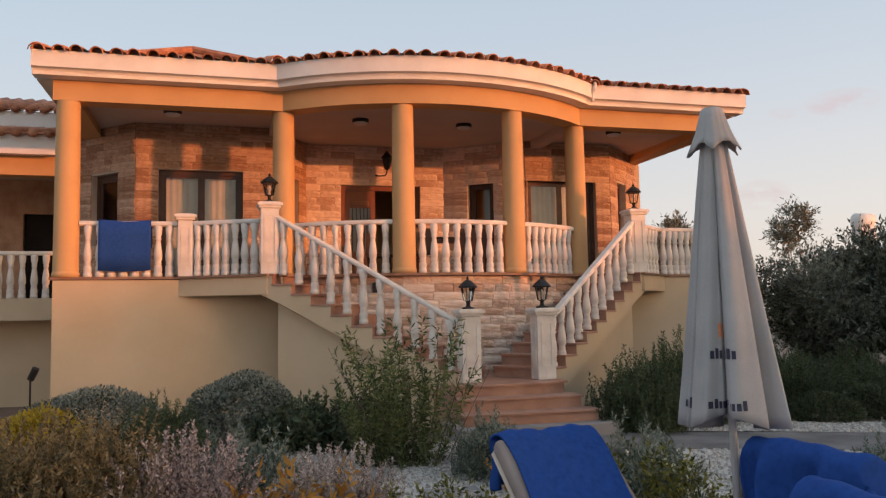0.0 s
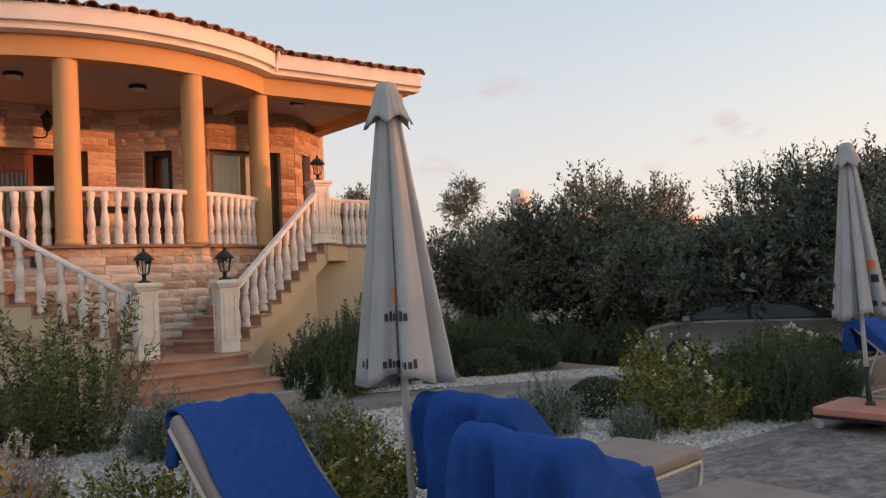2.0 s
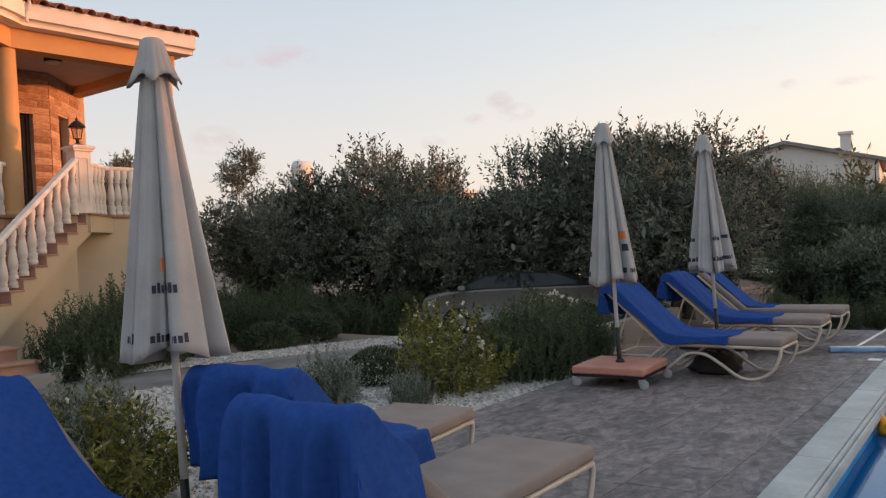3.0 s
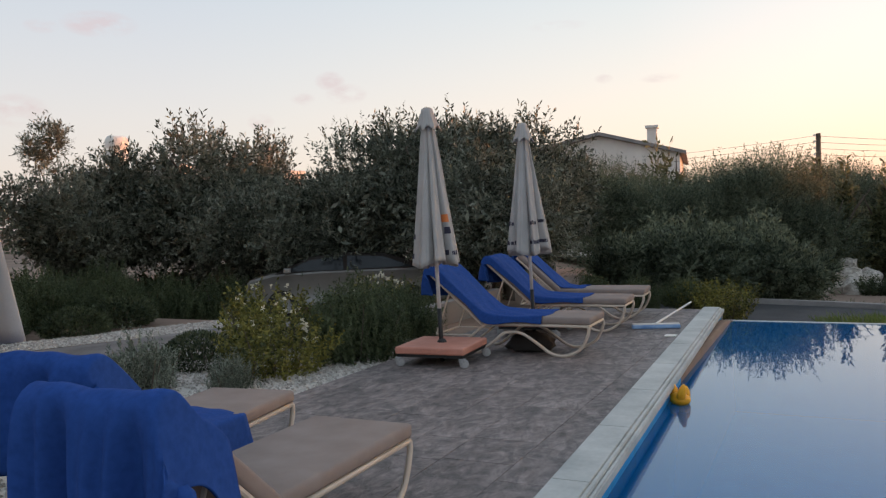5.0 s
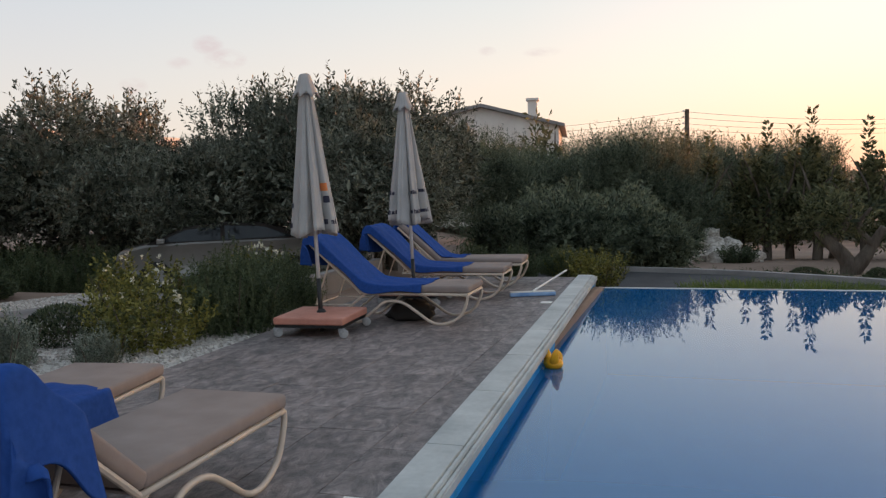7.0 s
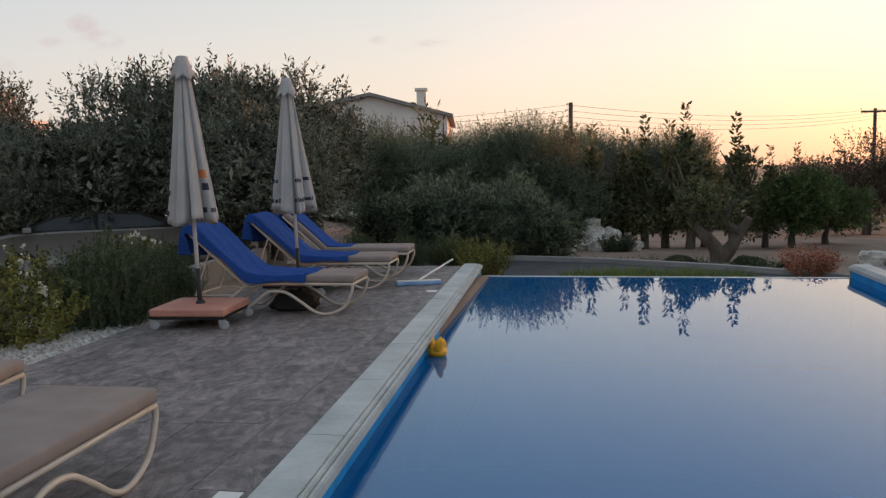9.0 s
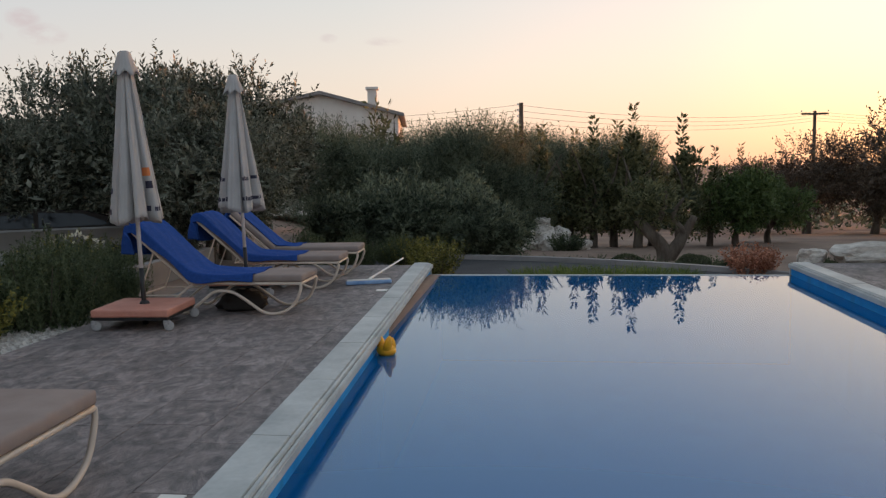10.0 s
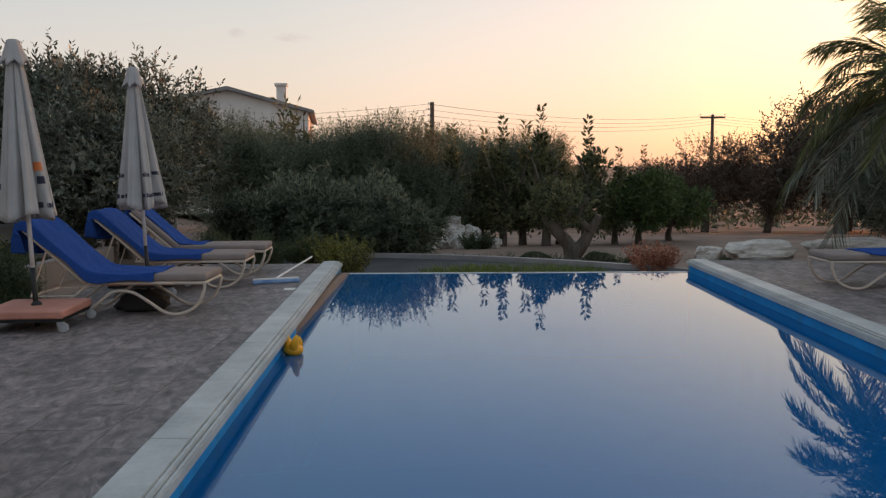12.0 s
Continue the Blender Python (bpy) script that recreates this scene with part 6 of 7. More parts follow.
shrub("gold_shrub", "yellowish green small leaved shrub", 0.9, 3.55, olivegold, turn=0.4, scale=0.95, group="gold shrubs", flowers=flower_mesh(0.7, 0.7, 30, 0.02, L_WHITE, 31))
shrub("gold_shrub", "yellowish green small leaved shrub", 2.25, 3.65, olivegold, turn=2.4, scale=1.12, group="gold shrubs", flowers=flower_mesh(0.7, 0.7, 30, 0.02, L_WHITE, 32))
shrub("lavender", "grey lavender clump between the loungers and path", 2.45, 4.1, lavender, turn=0.7, scale=1.5, group="lavenders")
shrub("rosemary_bush", "large rosemary bush beside the stairs", 5.0, 8.5, rosemary2, turn=0.2, scale=1.2, group="rosemary bushes")
shrub("rosemary_bush", "large rosemary bush by the cream wall", 5.75, 8.8, rosemary, turn=1.2, scale=1.35, group="rosemary bushes")
shrub("lavender", "silver clump at the path edge", 3.5, 5.7, lavender, turn=0.7, scale=0.9, group="lavenders")
shrub("lavender", "tall grey lavender clump in white gravel", 5.2, 4.5, lavender, turn=0.1, scale=1.1, group="lavenders")
shrub("low_shrub", "low dark green mounded shrub", 6.4, 4.85, lowdark, group="low shrubs")
shrub("lavender", "small lavender by the deck edge", 5.6, 3.75, lavender, turn=1.9, scale=0.72, group="lavenders")
shrub("rose_bush", "white flowering rose bush with yellow-green leaves", 6.3, 3.75, rosebush, stems_mesh(0.8, 0.8, 16, 8), flower_mesh(0.95, 0.8, 14, 0.05, L_WHITE, 33), scale=0.88, group="rose bushes")
shrub("rosemary_bush", "big dark rosemary bush at the deck edge", 7.4, 3.5, rosemary, turn=2.2, scale=1.05, group="rosemary bushes")
shrub("rosemary_bush", "big dark rosemary bush at the deck edge", 8.2, 3.85, rosemary2, turn=0.6, scale=1.0, group="rosemary bushes")
shrub("rose_bush", "white flowering rose behind the rosemary", 7.6, 4.9, rosebush, None, flower_mesh(0.95, 0.9, 16, 0.04, L_WHITE, 35), turn=2.0, scale=1.0, group="rose bushes")
# added bush: its white petals imitate sky glare on the car's glass
shrub("rose_bush", "white flowering rose added for the sky glare on the parked car", 10.5, 4.95, rosebush, None, flower_mesh(0.95, 0.9, 30, 0.05, L_WHITE, 37), turn=1.0, scale=0.85, group="rose bushes")
for k, (x, y, s) in enumerate(((7.2, 9.4, 0.8), (8.3, 9.6, 1.0), (9.3, 9.3, 0.85), (10.3, 9.2, 1.0), (11.2, 8.6, 1.05), (8.8, 10.4, 1.1), (10.0, 10.3, 1.1), (6.6, 10.6, 1.0))):
    shrub("rosemary_bush", "dark rosemary hedge bush past the path", x, y, (rosemary, rosemary2)[k % 2], turn=k * 1.3, scale=s, group="rosemary bushes")
for k, (x, y, s) in enumerate(((7.6, 8.2, 1.0), (8.7, 8.5, 1.1), (6.8, 8.9, 0.9), (10.9, 7.6, 1.0), (11.6, 10.2, 1.3), (12.2, 8.6, 1.2))):
    shrub("low_shrub", "low dark green mounded shrub", x, y, lowdark, turn=k * 1.1, scale=s, group="low shrubs")
for k, (x, y, s) in enumerate(((10.6, 11.4, 1.25), (11.5, 11.2, 1.3), (12.2, 10.4, 1.25), (11.0, 12.6, 1.3), (9.6, 11.8, 1.2), (12.9, 11.6, 1.4))):
    shrub("leafy_shrub", "dark leafy shrub under the olive trees", x, y, leafy, turn=k * 1.9, scale=s, group="leafy shrubs")
for k, (x, y, s) in enumerate(((9.0, 3.75, 0.9), (9.3, 4.2, 0.8), (10.4, 4.4, 0.85), (13.2, 1.5, 0.62), (13.7, 0.9, 0.6), (12.8, 2.2, 0.7))):
    shrub("rosemary_bush", "rosemary hedge bush behind the loungers", x, y, (rosemary2, rosemary)[k % 2], turn=k * 2.3, scale=s, group="rosemary bushes", z=-0.15)
shrub("green_shrub", "fresh green leafy shrub at the pool end", 13.3, 0.1, rosebush, turn=1.0, scale=0.75, group="green shrubs", z=-0.28)
shrub("green_shrub", "fresh green leafy shrub at the pool end", 13.6, 0.6, rosebush, turn=2.5, scale=0.7, group="green shrubs", z=-0.28)
shrub("red_shrub", "reddish leaved shrub past the pool", 13.9, -5.25, redbush, turn=0.3, scale=0.85)
for k in range(9):
    shrub("weed_clump", "small dark weed clump along the kerb", 16.4 - 0.17 * k + 0.1 * math.sin(k * 5), -1.3 - 0.5 * k, weed, turn=k * 1.7, scale=0.8 + 0.25 * math.sin(k * 3.1), group="weeds")
for k, (x, y) in enumerate(((15.6, -4.6), (15.9, -3.4), (14.6, -5.2), (13.6, -6.3))):
    shrub("low_shrub", "low dark green mounded shrub", x, y, lowdark, turn=k, scale=0.7, group="low shrubs")
shrub("cactus_shrub", "pale small shrub beside the rocks", 14.3, -7.0, weed, turn=0.4, scale=1.2)

# ---- paths, gravel, kerbs ----
tagged(part("path", prism([(3.85, 7.2), (9.3, 4.85), (9.95, 5.95), (4.1, 8.5)], -0.12, 0.035), M_PATH), "grey concrete garden path", "path", kind="structure")
tagged(part("kerb", boxes((9.8, 12.6, 3.75, 3.9, -0.2, 0.24), bevel=0.01), M_CONCRETE), "low grey concrete kerb wall behind the loungers", "kerb", kind="structure")
steps = thing("stepping_stones", "grey stepping slabs in white gravel", "stepping stones", kind="structure")
for k, (x, y, w) in enumerate(((1.5, 5.6, 0.55), (1.9, 7.2, 0.6), (0.9, 6.6, 0.5), (2.0, 5.0, 0.5))):
    part("slab", boxes((x - w / 2, x + w / 2, y - 0.3, y + 0.3, -0.1, ground_height(x, y) + 0.07), bevel=0.012), M_CONCRETE, steps)


def in_quad(quad, u, v):
    """A point of a four-cornered bed, u along it and v across."""
    (ax, ay), (bx, by), (cx, cy), (dx, dy) = quad
    return (ax + (bx - ax) * u) * (1 - v) + (dx + (cx - dx) * u) * v, (ay + (by - ay) * u) * (1 - v) + (dy + (cy - dy) * u) * v


def gravel(name, areas, seed, n, size):
    """A bed of loose white stones."""
    rng = np.random.default_rng(seed)
    shape = np.array([(1, 0, 0), (-0.5, 0.87, 0), (-0.5, -0.87, 0), (0.45, 0.3, 0.8), (-0.5, 0.1, 0.7)])
    faces = np.array([(0, 1, 3), (1, 4, 3), (1, 2, 4), (2, 0, 3), (2, 3, 4)])
    vs, fs = [], []
    per = n // len(areas)
    for quad in areas:
        for _ in range(per):
            x, y = in_quad(quad, rng.uniform(), rng.uniform())
            s = size * rng.uniform(0.6, 1.5)
            a = rng.uniform(0, 6.28)
            r = np.array([[math.cos(a), -math.sin(a), 0], [math.sin(a), math.cos(a), 0], [0, 0, 1]])
            fs.append(faces + 5 * len(vs))
            vs.append((shape * s * rng.uniform(0.7, 1.2, 3)) @ r.T + (x, y, ground_height(x, y) + 0.045))
    me = bpy.data.meshes.new(name)
    me.from_pydata(np.concatenate(vs).tolist(), [], np.concatenate(fs).tolist())
    me.materials.append(M_GRAVEL)
    tagged(part(name, me, None), "loose white gravel between the shrubs", "gravel", kind="stuff")


AREAS = (
    ((-0.6, 2.9), (4.2, 2.9), (4.2, 6.4), (-0.6, 6.4)),
    ((4.0, 2.9), (9.0, 2.9), (8.8, 5.1), (4.0, 7.1)),
    ((4.25, 8.45), (9.6, 6.08), (10.0, 6.75), (5.0, 9.05)),
    ((-1.0, 6.2), (2.4, 6.2), (2.4, 8.2), (-1.0, 8.2)),
)
gravel("gravel", AREAS, 3, 30000, 0.022)
for quad in AREAS:
    bm = bmesh.new()
    nx, ny = 10, 6
    g = []
    for j in range(ny + 1):
        line = []
        for i in range(nx + 1):
            x, y = in_quad(quad, i / nx, j / ny)
            line.append(bm.verts.new((x, y, ground_height(x, y) + 0.045)))
        g.append(line)
    for j in range(ny):
        for i in range(nx):
            bm.faces.new((g[j][i], g[j][i + 1], g[j + 1][i + 1], g[j + 1][i]))
    tagged(part("gravel_bed", bm, M_GRAVEL), "white gravel bed", "gravel", kind="structure")

# ---- past the pool: road, kerb, rocks ----
road_edge = curve_points([(16.6, 3.0, 0), (16.3, 0.3, 0), (15.7, -2.0, 0), (14.6, -4.2, 0), (13.2, -6.0, 0)], 6)
outline = [(p.x, p.y) for p in road_edge] + [(12.4, -5.9), (12.9, -3.6), (13.4, -1.5), (13.5, 3.0)]
tagged(part("road", prism(list(reversed(outline)), -0.95, -0.37), M_ASPHALT), "dark asphalt driveway", "road", kind="structure")
bm = bmesh.new()
for a, b in zip(road_edge, road_edge[1:]):
    d = (b - a).normalized()
    n = Vector((-d.y, d.x, 0)) * 0.08
    prism([(a.x - n.x, a.y - n.y), (a.x + n.x, a.y + n.y), (b.x + n.x, b.y + n.y), (b.x - n.x, b.y - n.y)], -0.95, -0.28, bm)
tagged(part("kerb", bm, M_CONCRETE), "pale concrete kerb of the driveway", "kerb", kind="structure")
grass = shrub_mesh("grass", 0.16, 3.4, 900, 4, 0.14, 0.008, L_GREEN, 77, lean=0.5, spread_leaf=0.3)
gs = part("grass", grass, None)
gs.location = (12.95, -2.7, -0.36)
gs.scale = (0.35, 1.0, 1.0)
tagged(gs, "thin grass strip below the pool edge", "grass", kind="stuff")


def rock(x, y, z, sx, sy, sz, seed, group, label="weathered pale limestone boulder"):
    bm = bmesh.new()
    bmesh.ops.create_icosphere(bm, subdivisions=3, radius=1.0)
    for v in bm.verts:
        n = noise.noise(v.co * 1.3 + Vector((seed * 3.1, seed, 0))) * 0.35 + noise.noise(v.co * 3.2 + Vector((seed, 0, seed))) * 0.14
        q = v.co.copy()
        m = max(abs(q.x), abs(q.y), abs(q.z))
        v.co = (q.lerp(q / m * 0.8, 0.55)) * (1 + n)
    ob = tagged(part("boulder", bm, M_ROCK, None), label, "boulder", group)
    ob.matrix_basis = Matrix.LocRotScale((x, y, z), Euler((0, 0, seed * 1.7)), (sx, sy, sz))
    return ob


for k, (dx, dy, dz, s) in enumerate(((0, 0, 0.1, 0.36), (0.2, 0.45, 0.1, 0.3), (0.1, -0.5, 0.1, 0.28), (0.3, 0.1, 0.42, 0.3), (0.5, -0.3, 0.35, 0.3), (0.1, -0.9, 0.08, 0.26), (0.5, 0.5, 0.35, 0.26), (0.4, 0.15, 0.68, 0.22), (-0.1, 0.75, 0.06, 0.2))):
    rock(23.9 + dx * 1.1, -2.0 + dy * 1.1, -0.95 + dz * 1.1, s * 1.05, s * 1.25, s * 0.88, k + 1, "rock pile")
shrub("dark_creeper", "dark creeper growing over the rock pile", 23.3, -2.5, leafy, turn=0.3, scale=0.8)
rock(12.75, -6.7, 0.08, 0.35, 0.62, 0.2, 21, "wall boulders", "long flat limestone block on the deck edge").rotation_euler = (0, 0, 0.1)
rock(12.8, -5.85, 0.04, 0.2, 0.24, 0.14, 22, "wall boulders")
rock(12.9, -8.2, 0.08, 0.35, 0.75, 0.22, 23, "wall boulders", "long flat limestone block on the deck edge").rotation_euler = (0, 0, -0.1)


# ---- parked car ----
def car(x, y, turn):
    c = thing("car", "silver grey parked hatchback under the olive trees", "car", "", Matrix.LocRotScale((x, y, ground_height(x, y) - 0.02), Euler((0, 0, turn)), (0.9, 0.9, 0.9)))
    paint = ramp_mat("silver_car_paint", (0.2, 0.195, 0.185), (0.26, 0.255, 0.24), 0.4, 2, 60, 0.0, metal=0.4)
    prof = [(-2.05, 0.3), (-2.1, 0.55), (-2.02, 0.84), (-1.5, 0.95), (-0.55, 0.98), (0.6, 0.98), (1.6, 0.98), (2.0, 0.92), (2.08, 0.6), (2.02, 0.3)]
    bm = bmesh.new()
    rows = []
    for w, ins in ((-0.84, 0.06), (-0.88, 0.0), (0.88, 0.0), (0.84, 0.06)):
        rows.append([bm.verts.new((px * (1 - ins * 0.3), w, pz - ins * (pz > 0.5))) for px, pz in prof])
    k = len(prof)
    for a, b in zip(rows, rows[1:]):
        for i in range(k):
            bm.faces.new((a[i], a[(i + 1) % k], b[(i + 1) % k], b[i]))
    bm.faces.new(rows[0])
    bm.faces.new(list(reversed(rows[-1])))
    bmesh.ops.recalc_face_normals(bm, faces=bm.faces)
    bmesh.ops.bevel(bm, geom=bm.edges[:], offset=0.03, segments=2, affect="EDGES")
    part("body", bm, paint, c, smooth=True)
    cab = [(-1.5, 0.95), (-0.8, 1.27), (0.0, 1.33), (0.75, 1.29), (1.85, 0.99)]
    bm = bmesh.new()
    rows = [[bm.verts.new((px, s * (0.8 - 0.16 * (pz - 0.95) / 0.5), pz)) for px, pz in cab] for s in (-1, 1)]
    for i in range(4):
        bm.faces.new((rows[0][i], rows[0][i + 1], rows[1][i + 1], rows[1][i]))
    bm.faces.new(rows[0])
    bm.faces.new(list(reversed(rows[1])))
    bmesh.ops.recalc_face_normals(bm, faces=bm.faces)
    # shade of the overhanging crowns is put into this near-black roof colour
    cabin = part("cabin", bm, M_DARK, c, "roof and pillars coloured near black for the foliage shade")
    dark = ramp_mat("car_glass", (0.01, 0.012, 0.014), (0.02, 0.024, 0.026), 0.15, 3, 30, 0.0, spec=0.4)
    for s in (-1, 1):
        bm = bmesh.new()
        for q in (((-1.3, 1.0), (-0.77, 1.22), (-0.1, 1.28), (-0.1, 1.0)), ((-0.02, 1.0), (-0.02, 1.28), (0.72, 1.24), (1.3, 1.02))):
            vs = [bm.verts.new((px, s * (0.805 - 0.16 * (pz - 0.95) / 0.5 + 0.004), pz)) for px, pz in q]
            bm.faces.new(vs)
        part("side_window", bm, dark, cabin)
        part("mirror", boxes((-1.3, -1.15, s * 0.95 - 0.07, s * 0.95 + 0.07, 0.98, 1.08), bevel=0.02), paint, c)
    bm = bmesh.new()
    bm.faces.new([bm.verts.new(p) for p in ((-1.45, -0.68, 0.98), (-1.45, 0.68, 0.98), (-0.83, 0.6, 1.262), (-0.83, -0.6, 1.262))])
    part("windscreen", bm, dark, cabin).location = (-0.01, 0, 0.012)
    bm = bmesh.new()
    bm.faces.new([bm.verts.new(p) for p in ((0.85, -0.62, 1.265), (0.85, 0.62, 1.265), (1.82, 0.7, 1.005), (1.82, -0.7, 1.005))])
    shine = ramp_mat("sky_reflecting_glass", (0.25, 0.26, 0.27), (0.34, 0.35, 0.36), 0.06, 3, 30, 0.0, metal=0.9)
    part("rear_window", bm, shine, cabin, "rear window mirroring the sky").location = (0.005, 0, 0.014)
    for wx in (-1.35, 1.3):
        for s in (-1, 1):
            t = part("tyre", lathe([(0.2, -0.1), (0.31, -0.09), (0.32, 0.0), (0.31, 0.09), (0.2, 0.1)], 24), M_BLACK, c)
            t.matrix_basis = Matrix.LocRotScale((wx, s * 0.8, 0.32), Euler((radians(90), 0, 0)), None)
            part("rim", lathe([(0.19, -0.105), (0.19, 0.105)], 16), M_WHEEL, t)
    for s in (-1, 1):
        part("headlight", boxes((-2.06, -1.9, s * 0.62 - 0.16, s * 0.62 + 0.16, 0.6, 0.74), bevel=0.03), M_LAMPGLASS, c)
    return c


car(12.9, 7.0, radians(-58))

# ---- far houses, poles, wires, tank ----
fh = thing("far_house", "white gabled far house with tiled roof", "house", "", Matrix.LocRotScale((33.0, 7.4, -0.4), Euler((0, 0, radians(8))), None))
bm = bmesh.new()
prof = [(-3.4, 0), (2.9, 0), (2.9, 4.35), (-0.2, 5.0), (-3.4, 4.12)]
rows = [[bm.verts.new((xx, py, pz)) for py, pz in prof] for xx in (0.0, 9.0)]
bm.faces.new(list(reversed(rows[0])))
bm.faces.new(rows[1])
for i in range(5):
    bm.faces.new((rows[0][i], rows[0][(i + 1) % 5], rows[1][(i + 1) % 5], rows[1][i]))
bmesh.ops.recalc_face_normals(bm, faces=bm.faces)
part("wall", bm, M_WHITE, fh)
bm = bmesh.new()
for a, b in (((-3.65, 4.06), (-0.2, 5.01)), ((-0.2, 5.01), (3.2, 4.3))):
    vs = [bm.verts.new(p) for p in ((-0.3, a[0], a[1]), (-0.3, b[0], b[1]), (9.2, b[0], b[1]), (9.2, a[0], a[1]))]
    up = [bm.verts.new(v.co + Vector((0, 0, 0.14))) for v in vs]
    bm.faces.new(list(reversed(vs)))
    bm.faces.new(up)
    for i in range(4):
        bm.faces.new((vs[i], vs[(i + 1) % 4], up[(i + 1) % 4], up[i]))
part("roof", bm, M_CONCRETE, fh)
part("chimney", boxes((1.5, 2.0, -2.45, -2.05, 4.0, 5.35), (1.4, 2.1, -2.52, -1.98, 5.35, 5.45)), M_WHITE, fh)
part("window", boxes((-0.03, 0.02, -1.2, -0.3, 2.2, 3.2)), M_FRAME, fh)
plant_tree("fruit_tree", "small broad-leaved tree before the far house", crown_mesh("crown", 3.1, 0.95, 0.4, 8, 80, 12, 0.15, 0.05, L_FRUIT, 71, twig=0.36, upright=0.5), 27.5, 3.5, (2.8, 1.0, 5, 0.08), 91, "fruit trees", 1.0, 1.7)


def pole(x, y, h, arm, label):
    p = thing("utility_pole", label, "utility pole", "utility poles", Matrix.Translation((x, y, -0.5)))
    part("mast", tube([(0, 0, 0), (0, 0, h)], 0.11, 10, None, [0.14, 0.1]), M_BARK, p)
    if arm:
        part("crossarm", boxes((-0.06, 0.06, -arm, arm, h - 0.25, h - 0.13)), M_BARK, p)
    for k in range(4 if not arm else 3):
        yy = 0.16 if not arm else (-arm + arm * k)
        zz = h - 0.12 - 0.28 * k if not arm else h - 0.05
        part("insulator", lathe([(0.03, 0), (0.05, 0.03), (0.03, 0.1)], 8), M_WHITE, p).location = (0, yy, zz)
    return p


pole(39.6, -1.0, 5.1, 0, "dark wooden utility pole with stacked insulators")
pole(56.5, -20.2, 5.45, 0.85, "dark wooden utility pole with a crossarm")
for k in range(4):
    z = 4.5 - 0.28 * k
    pts = []
    for (x0, y0, z0), (x1, y1, z1) in (((39.6, -0.85, z), (56.5, -20.2, 4.9 - 0.2 * k)), ((56.5, -20.2, 4.9 - 0.2 * k), (70.0, -45.0, 5.2 - 0.1 * k)), ((39.6, -0.85, z), (48.0, 22.0, z + 0.4))):
        seg = []
        for i in range(13):
            t = i / 12
            seg.append((x0 + (x1 - x0) * t, y0 + (y1 - y0) * t, z0 + (z1 - z0) * t - 0.5 * 4 * t * (1 - t)))
        w = tagged(part("power_line", tube(seg, 0.009, 4), M_BLACK), "thin sagging overhead power line", "power line", "power lines")
tank = thing("water_tank", "white roof water tank on a far house", "water tank", "", Matrix.LocRotScale((26.8, 27.9, 5.35), None, (0.75, 0.75, 0.75)))
part("barrel", lathe([(0.3, -0.6), (0.42, -0.55), (0.42, 0.55), (0.3, 0.6)], 16), M_WHITE, tank, smooth=True).matrix_basis = Matrix.Rotation(radians(90), 4, "Y")
part("stand", boxes((-0.5, 0.5, -0.4, 0.4, -1.5, -0.4)), M_WHITE, tank)
bk = thing("far_house", "pale flat-roofed far house behind the trees", "house", "", Matrix.Translation((30.0, 26.5, -0.4)))
part("wall", boxes((-4, 5, -3, 3, 0, 4.2)), M_WHITE, bk)
part("parapet", boxes((-4.1, 5.1, -3.1, -2.9, 4.2, 4.5), (-4.1, -3.9, -2.9, 3.1, 4.2, 4.5)), M_WHITE, bk)
part("chimney", boxes((2.6, 3.1, -2.5, -2.0, 4.2, 5.7)), M_MORTAR, bk)
thin = tree("slender_tree", "slender sparse tree with feathery crown", 14.9, 17.6, 0.05, crown_mesh("crown", 4.6, 0.8, 2.4, 9, 260, 12, 0.12, 0.03, L_OLIVE, 95, twig=0.35), (4.4, 0.6, 7, 0.05), 95)
tree("slender_tree", "slender sparse tree behind the villa", 11.0, 17.5, 0.05, crown_mesh("crown", 4.3, 1.2, 2.0, 10, 500, 12, 0.12, 0.03, L_OLIVE, 97, twig=0.35), (4.0, 0.9, 7, 0.06), 97)

# ---- small things ----
duck = thing("pool_toy", "small yellow-orange floating pool toy", "pool toy", "", Matrix.LocRotScale((6.72, -0.21, WATER), Euler((0, 0, 0.5)), (0.92, 0.92, 0.92)))
TOY = ramp_mat("yellow_toy_plastic", (0.75, 0.32, 0.01), (0.85, 0.42, 0.02), 0.4, 5, 40, 0.0)
bm = bmesh.new()
bmesh.ops.create_uvsphere(bm, u_segments=20, v_segments=12, radius=0.1)
for v in bm.verts:
    v.co = Vector((v.co.x * 1.15, v.co.y * 0.95, v.co.z * 0.62 + 0.04))
part("body", bm, TOY, duck, smooth=True)
for k, (dx, dy, h, tilt) in enumerate(((-0.06, 0.02, 0.17, -0.35), (0.07, 0.03, 0.13, 0.45), (0.0, -0.05, 0.12, 0.1))):
    w = part("fin", lathe([(0.035, 0.0), (0.045, 0.04), (0.035, h * 0.7), (0.012, h)], 12), TOY, duck, smooth=True)
    w.matrix_basis = Matrix.LocRotScale((dx, dy, 0.04), Euler((0.1, tilt, 0)), None)
bm = bmesh.new()
bmesh.ops.create_icosphere(bm, subdivisions=3, radius=1.0)
for v in bm.verts:
    v.co *= 1 + 0.3 * noise.noise(v.co * 2.2) + 0.12 * noise.noise(v.co * 6)
    v.co = Vector((v.co.x * 0.2, v.co.y * 0.26, max(v.co.z, -0.6) * 0.13 + 0.08))
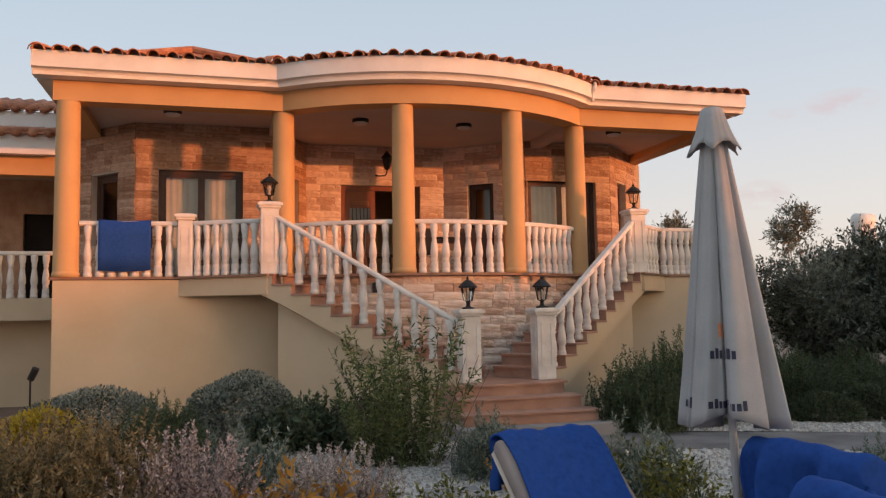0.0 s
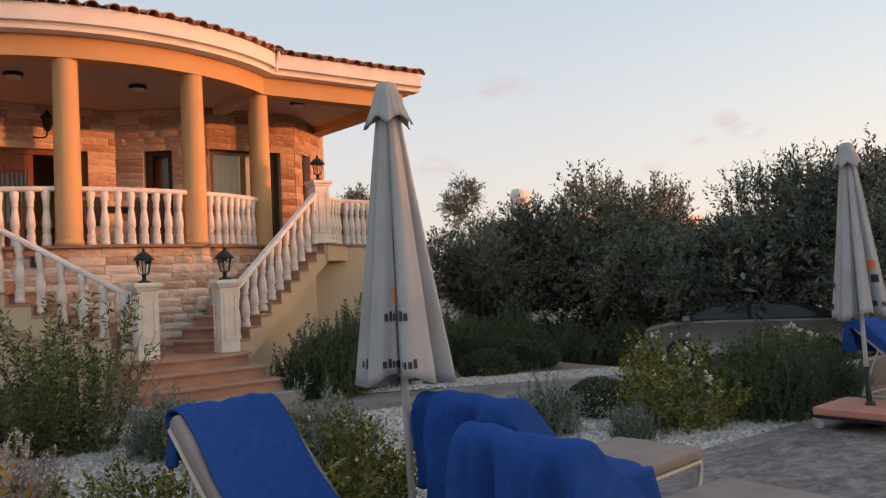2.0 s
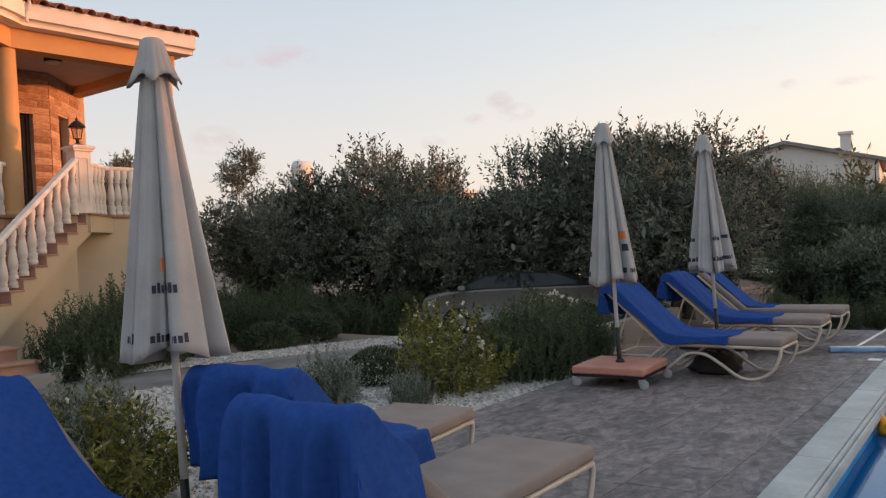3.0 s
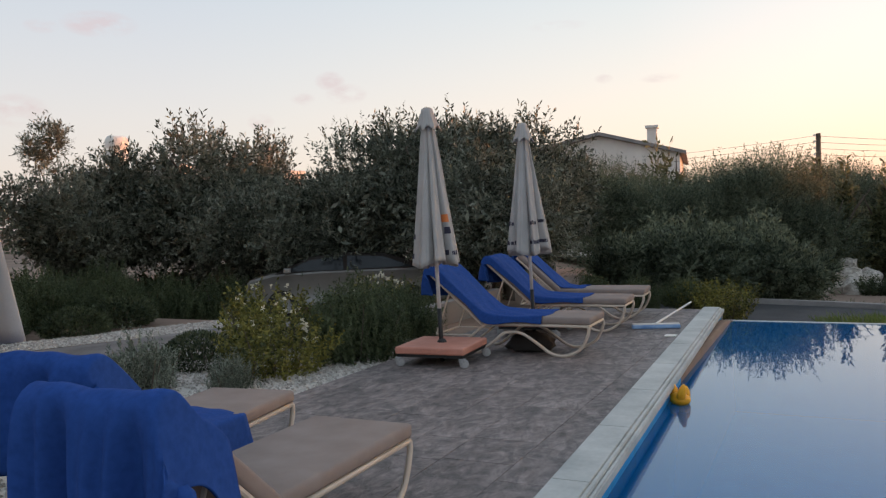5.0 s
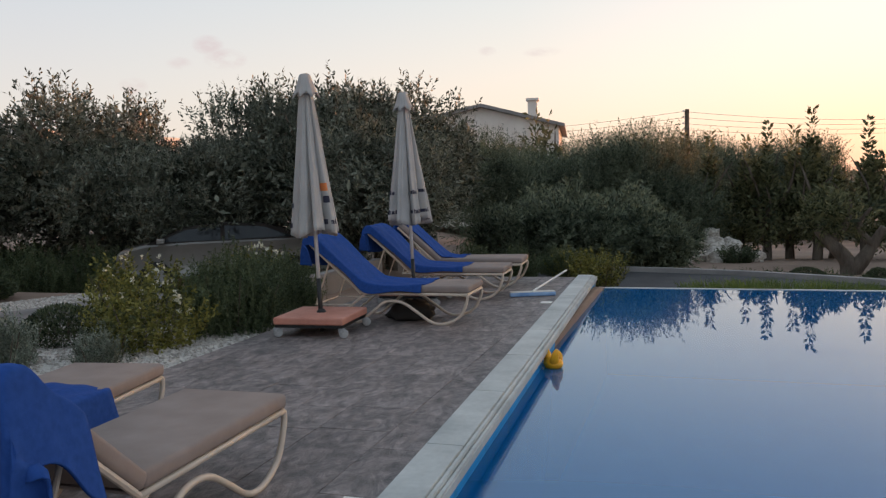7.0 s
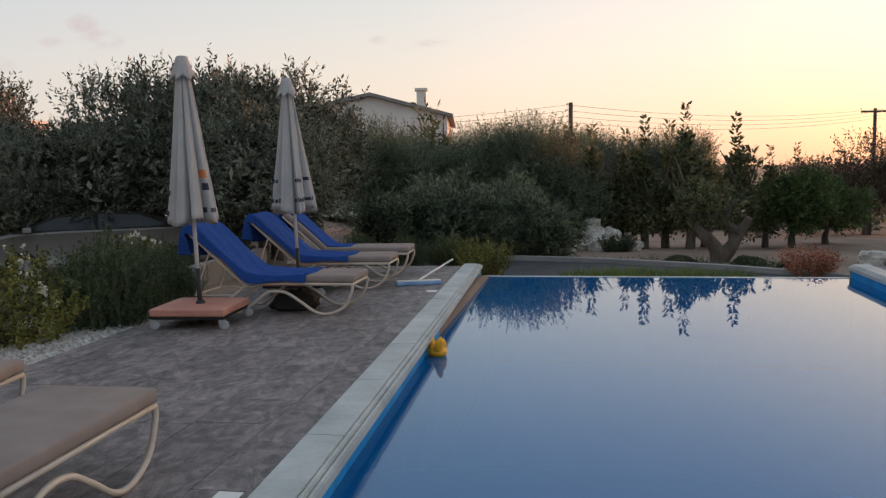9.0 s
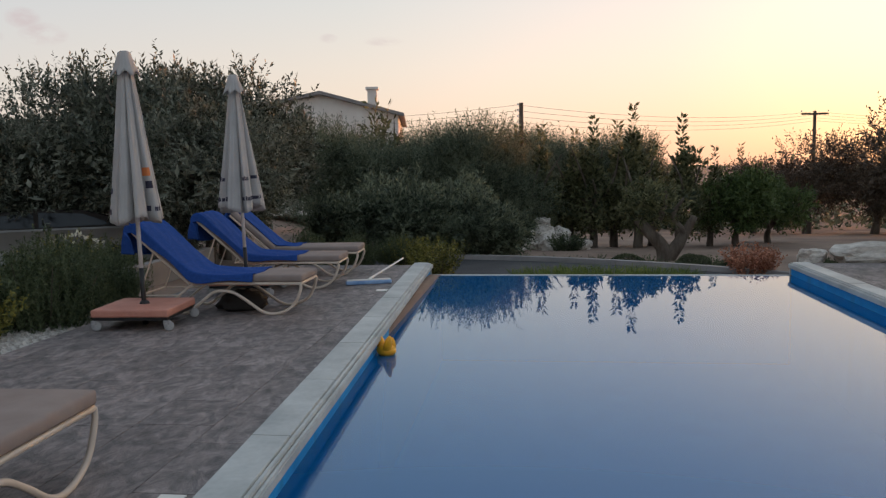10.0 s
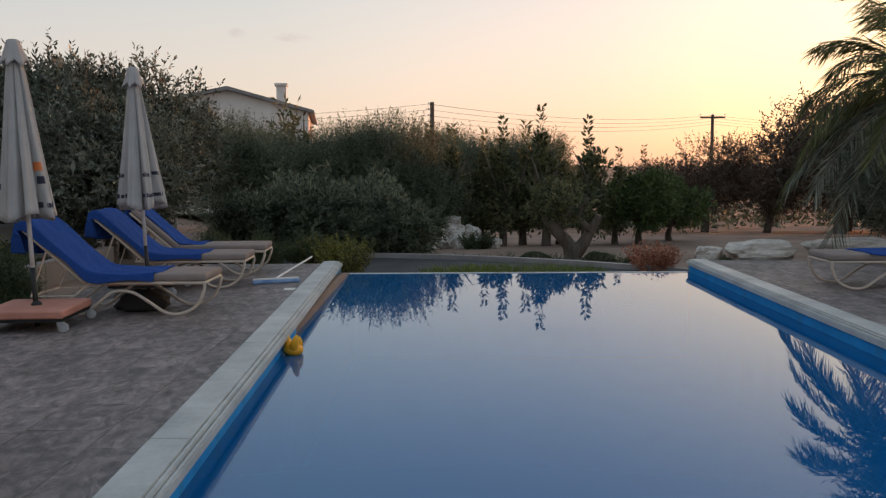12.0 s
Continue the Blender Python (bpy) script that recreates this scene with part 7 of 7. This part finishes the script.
tagged(part("cloth_bag", bm, M_DARK, None, smooth=True), "dark crumpled cloth bag under a lounger", "bag").location = (8.1, 1.62, 0)
tagged(part("paving_plate", boxes((9.36, 9.5, 0.265, 0.4, 0.0, 0.012), bevel=0.003), M_WHITE), "small white plate on the deck by the coping", "plate")
tagged(part("skimmer_lid", boxes((2.86, 3.12, 0.075, 0.2, 0.0, 0.01), bevel=0.003), M_WHITE), "white square skimmer lid in the deck", "lid")
spot = thing("garden_spotlight", "small black garden spotlight by the wall", "spotlight", "", Matrix.Translation((-3.1, 11.6, 0.55)))
part("head", tube([(0, 0, 0.2), (0.08, -0.05, 0.36)], 0.05, 10), M_BLACK, spot)
part("spike", tube([(0, 0, -0.6), (0, 0, 0.22)], 0.015, 6), M_BLACK, spot)
# table and chairs on the porch
tb = thing("porch_table", "dark outdoor table on the porch", "table", "", Matrix.Translation((3.6, 13.2, FLOOR)))
part("tabletop", boxes((-0.7, 0.7, -0.45, 0.45, 0.7, 0.74), bevel=0.01), M_FRAME, tb)
for sx in (-0.6, 0.6):
    for sy in (-0.36, 0.36):
        part("leg", boxes((sx - 0.03, sx + 0.03, sy - 0.03, sy + 0.03, 0, 0.7)), M_FRAME, tb)
ch = thing("porch_chair", "dark wicker chair at the porch table", "chair", "porch chairs", Matrix.LocRotScale((2.9, 12.6, FLOOR), Euler((0, 0, 0.2)), None))
part("seat", boxes((-0.24, 0.24, -0.24, 0.24, 0.4, 0.45), bevel=0.01), M_FRAME, ch)
part("backrest", boxes((-0.24, 0.24, -0.25, -0.21, 0.45, 0.85), bevel=0.01), M_FRAME, ch)
for sx in (-0.21, 0.21):
    for sy in (-0.21, 0.21):
        part("leg", boxes((sx - 0.02, sx + 0.02, sy - 0.02, sy + 0.02, 0, 0.4)), M_FRAME, ch)
copy_thing(ch, Matrix.LocRotScale((3.9, 12.55, FLOOR), Euler((0, 0, -0.2)), None))
copy_thing(ch, Matrix.LocRotScale((2.4, 13.3, FLOOR), Euler((0, 0, -1.5)), None))
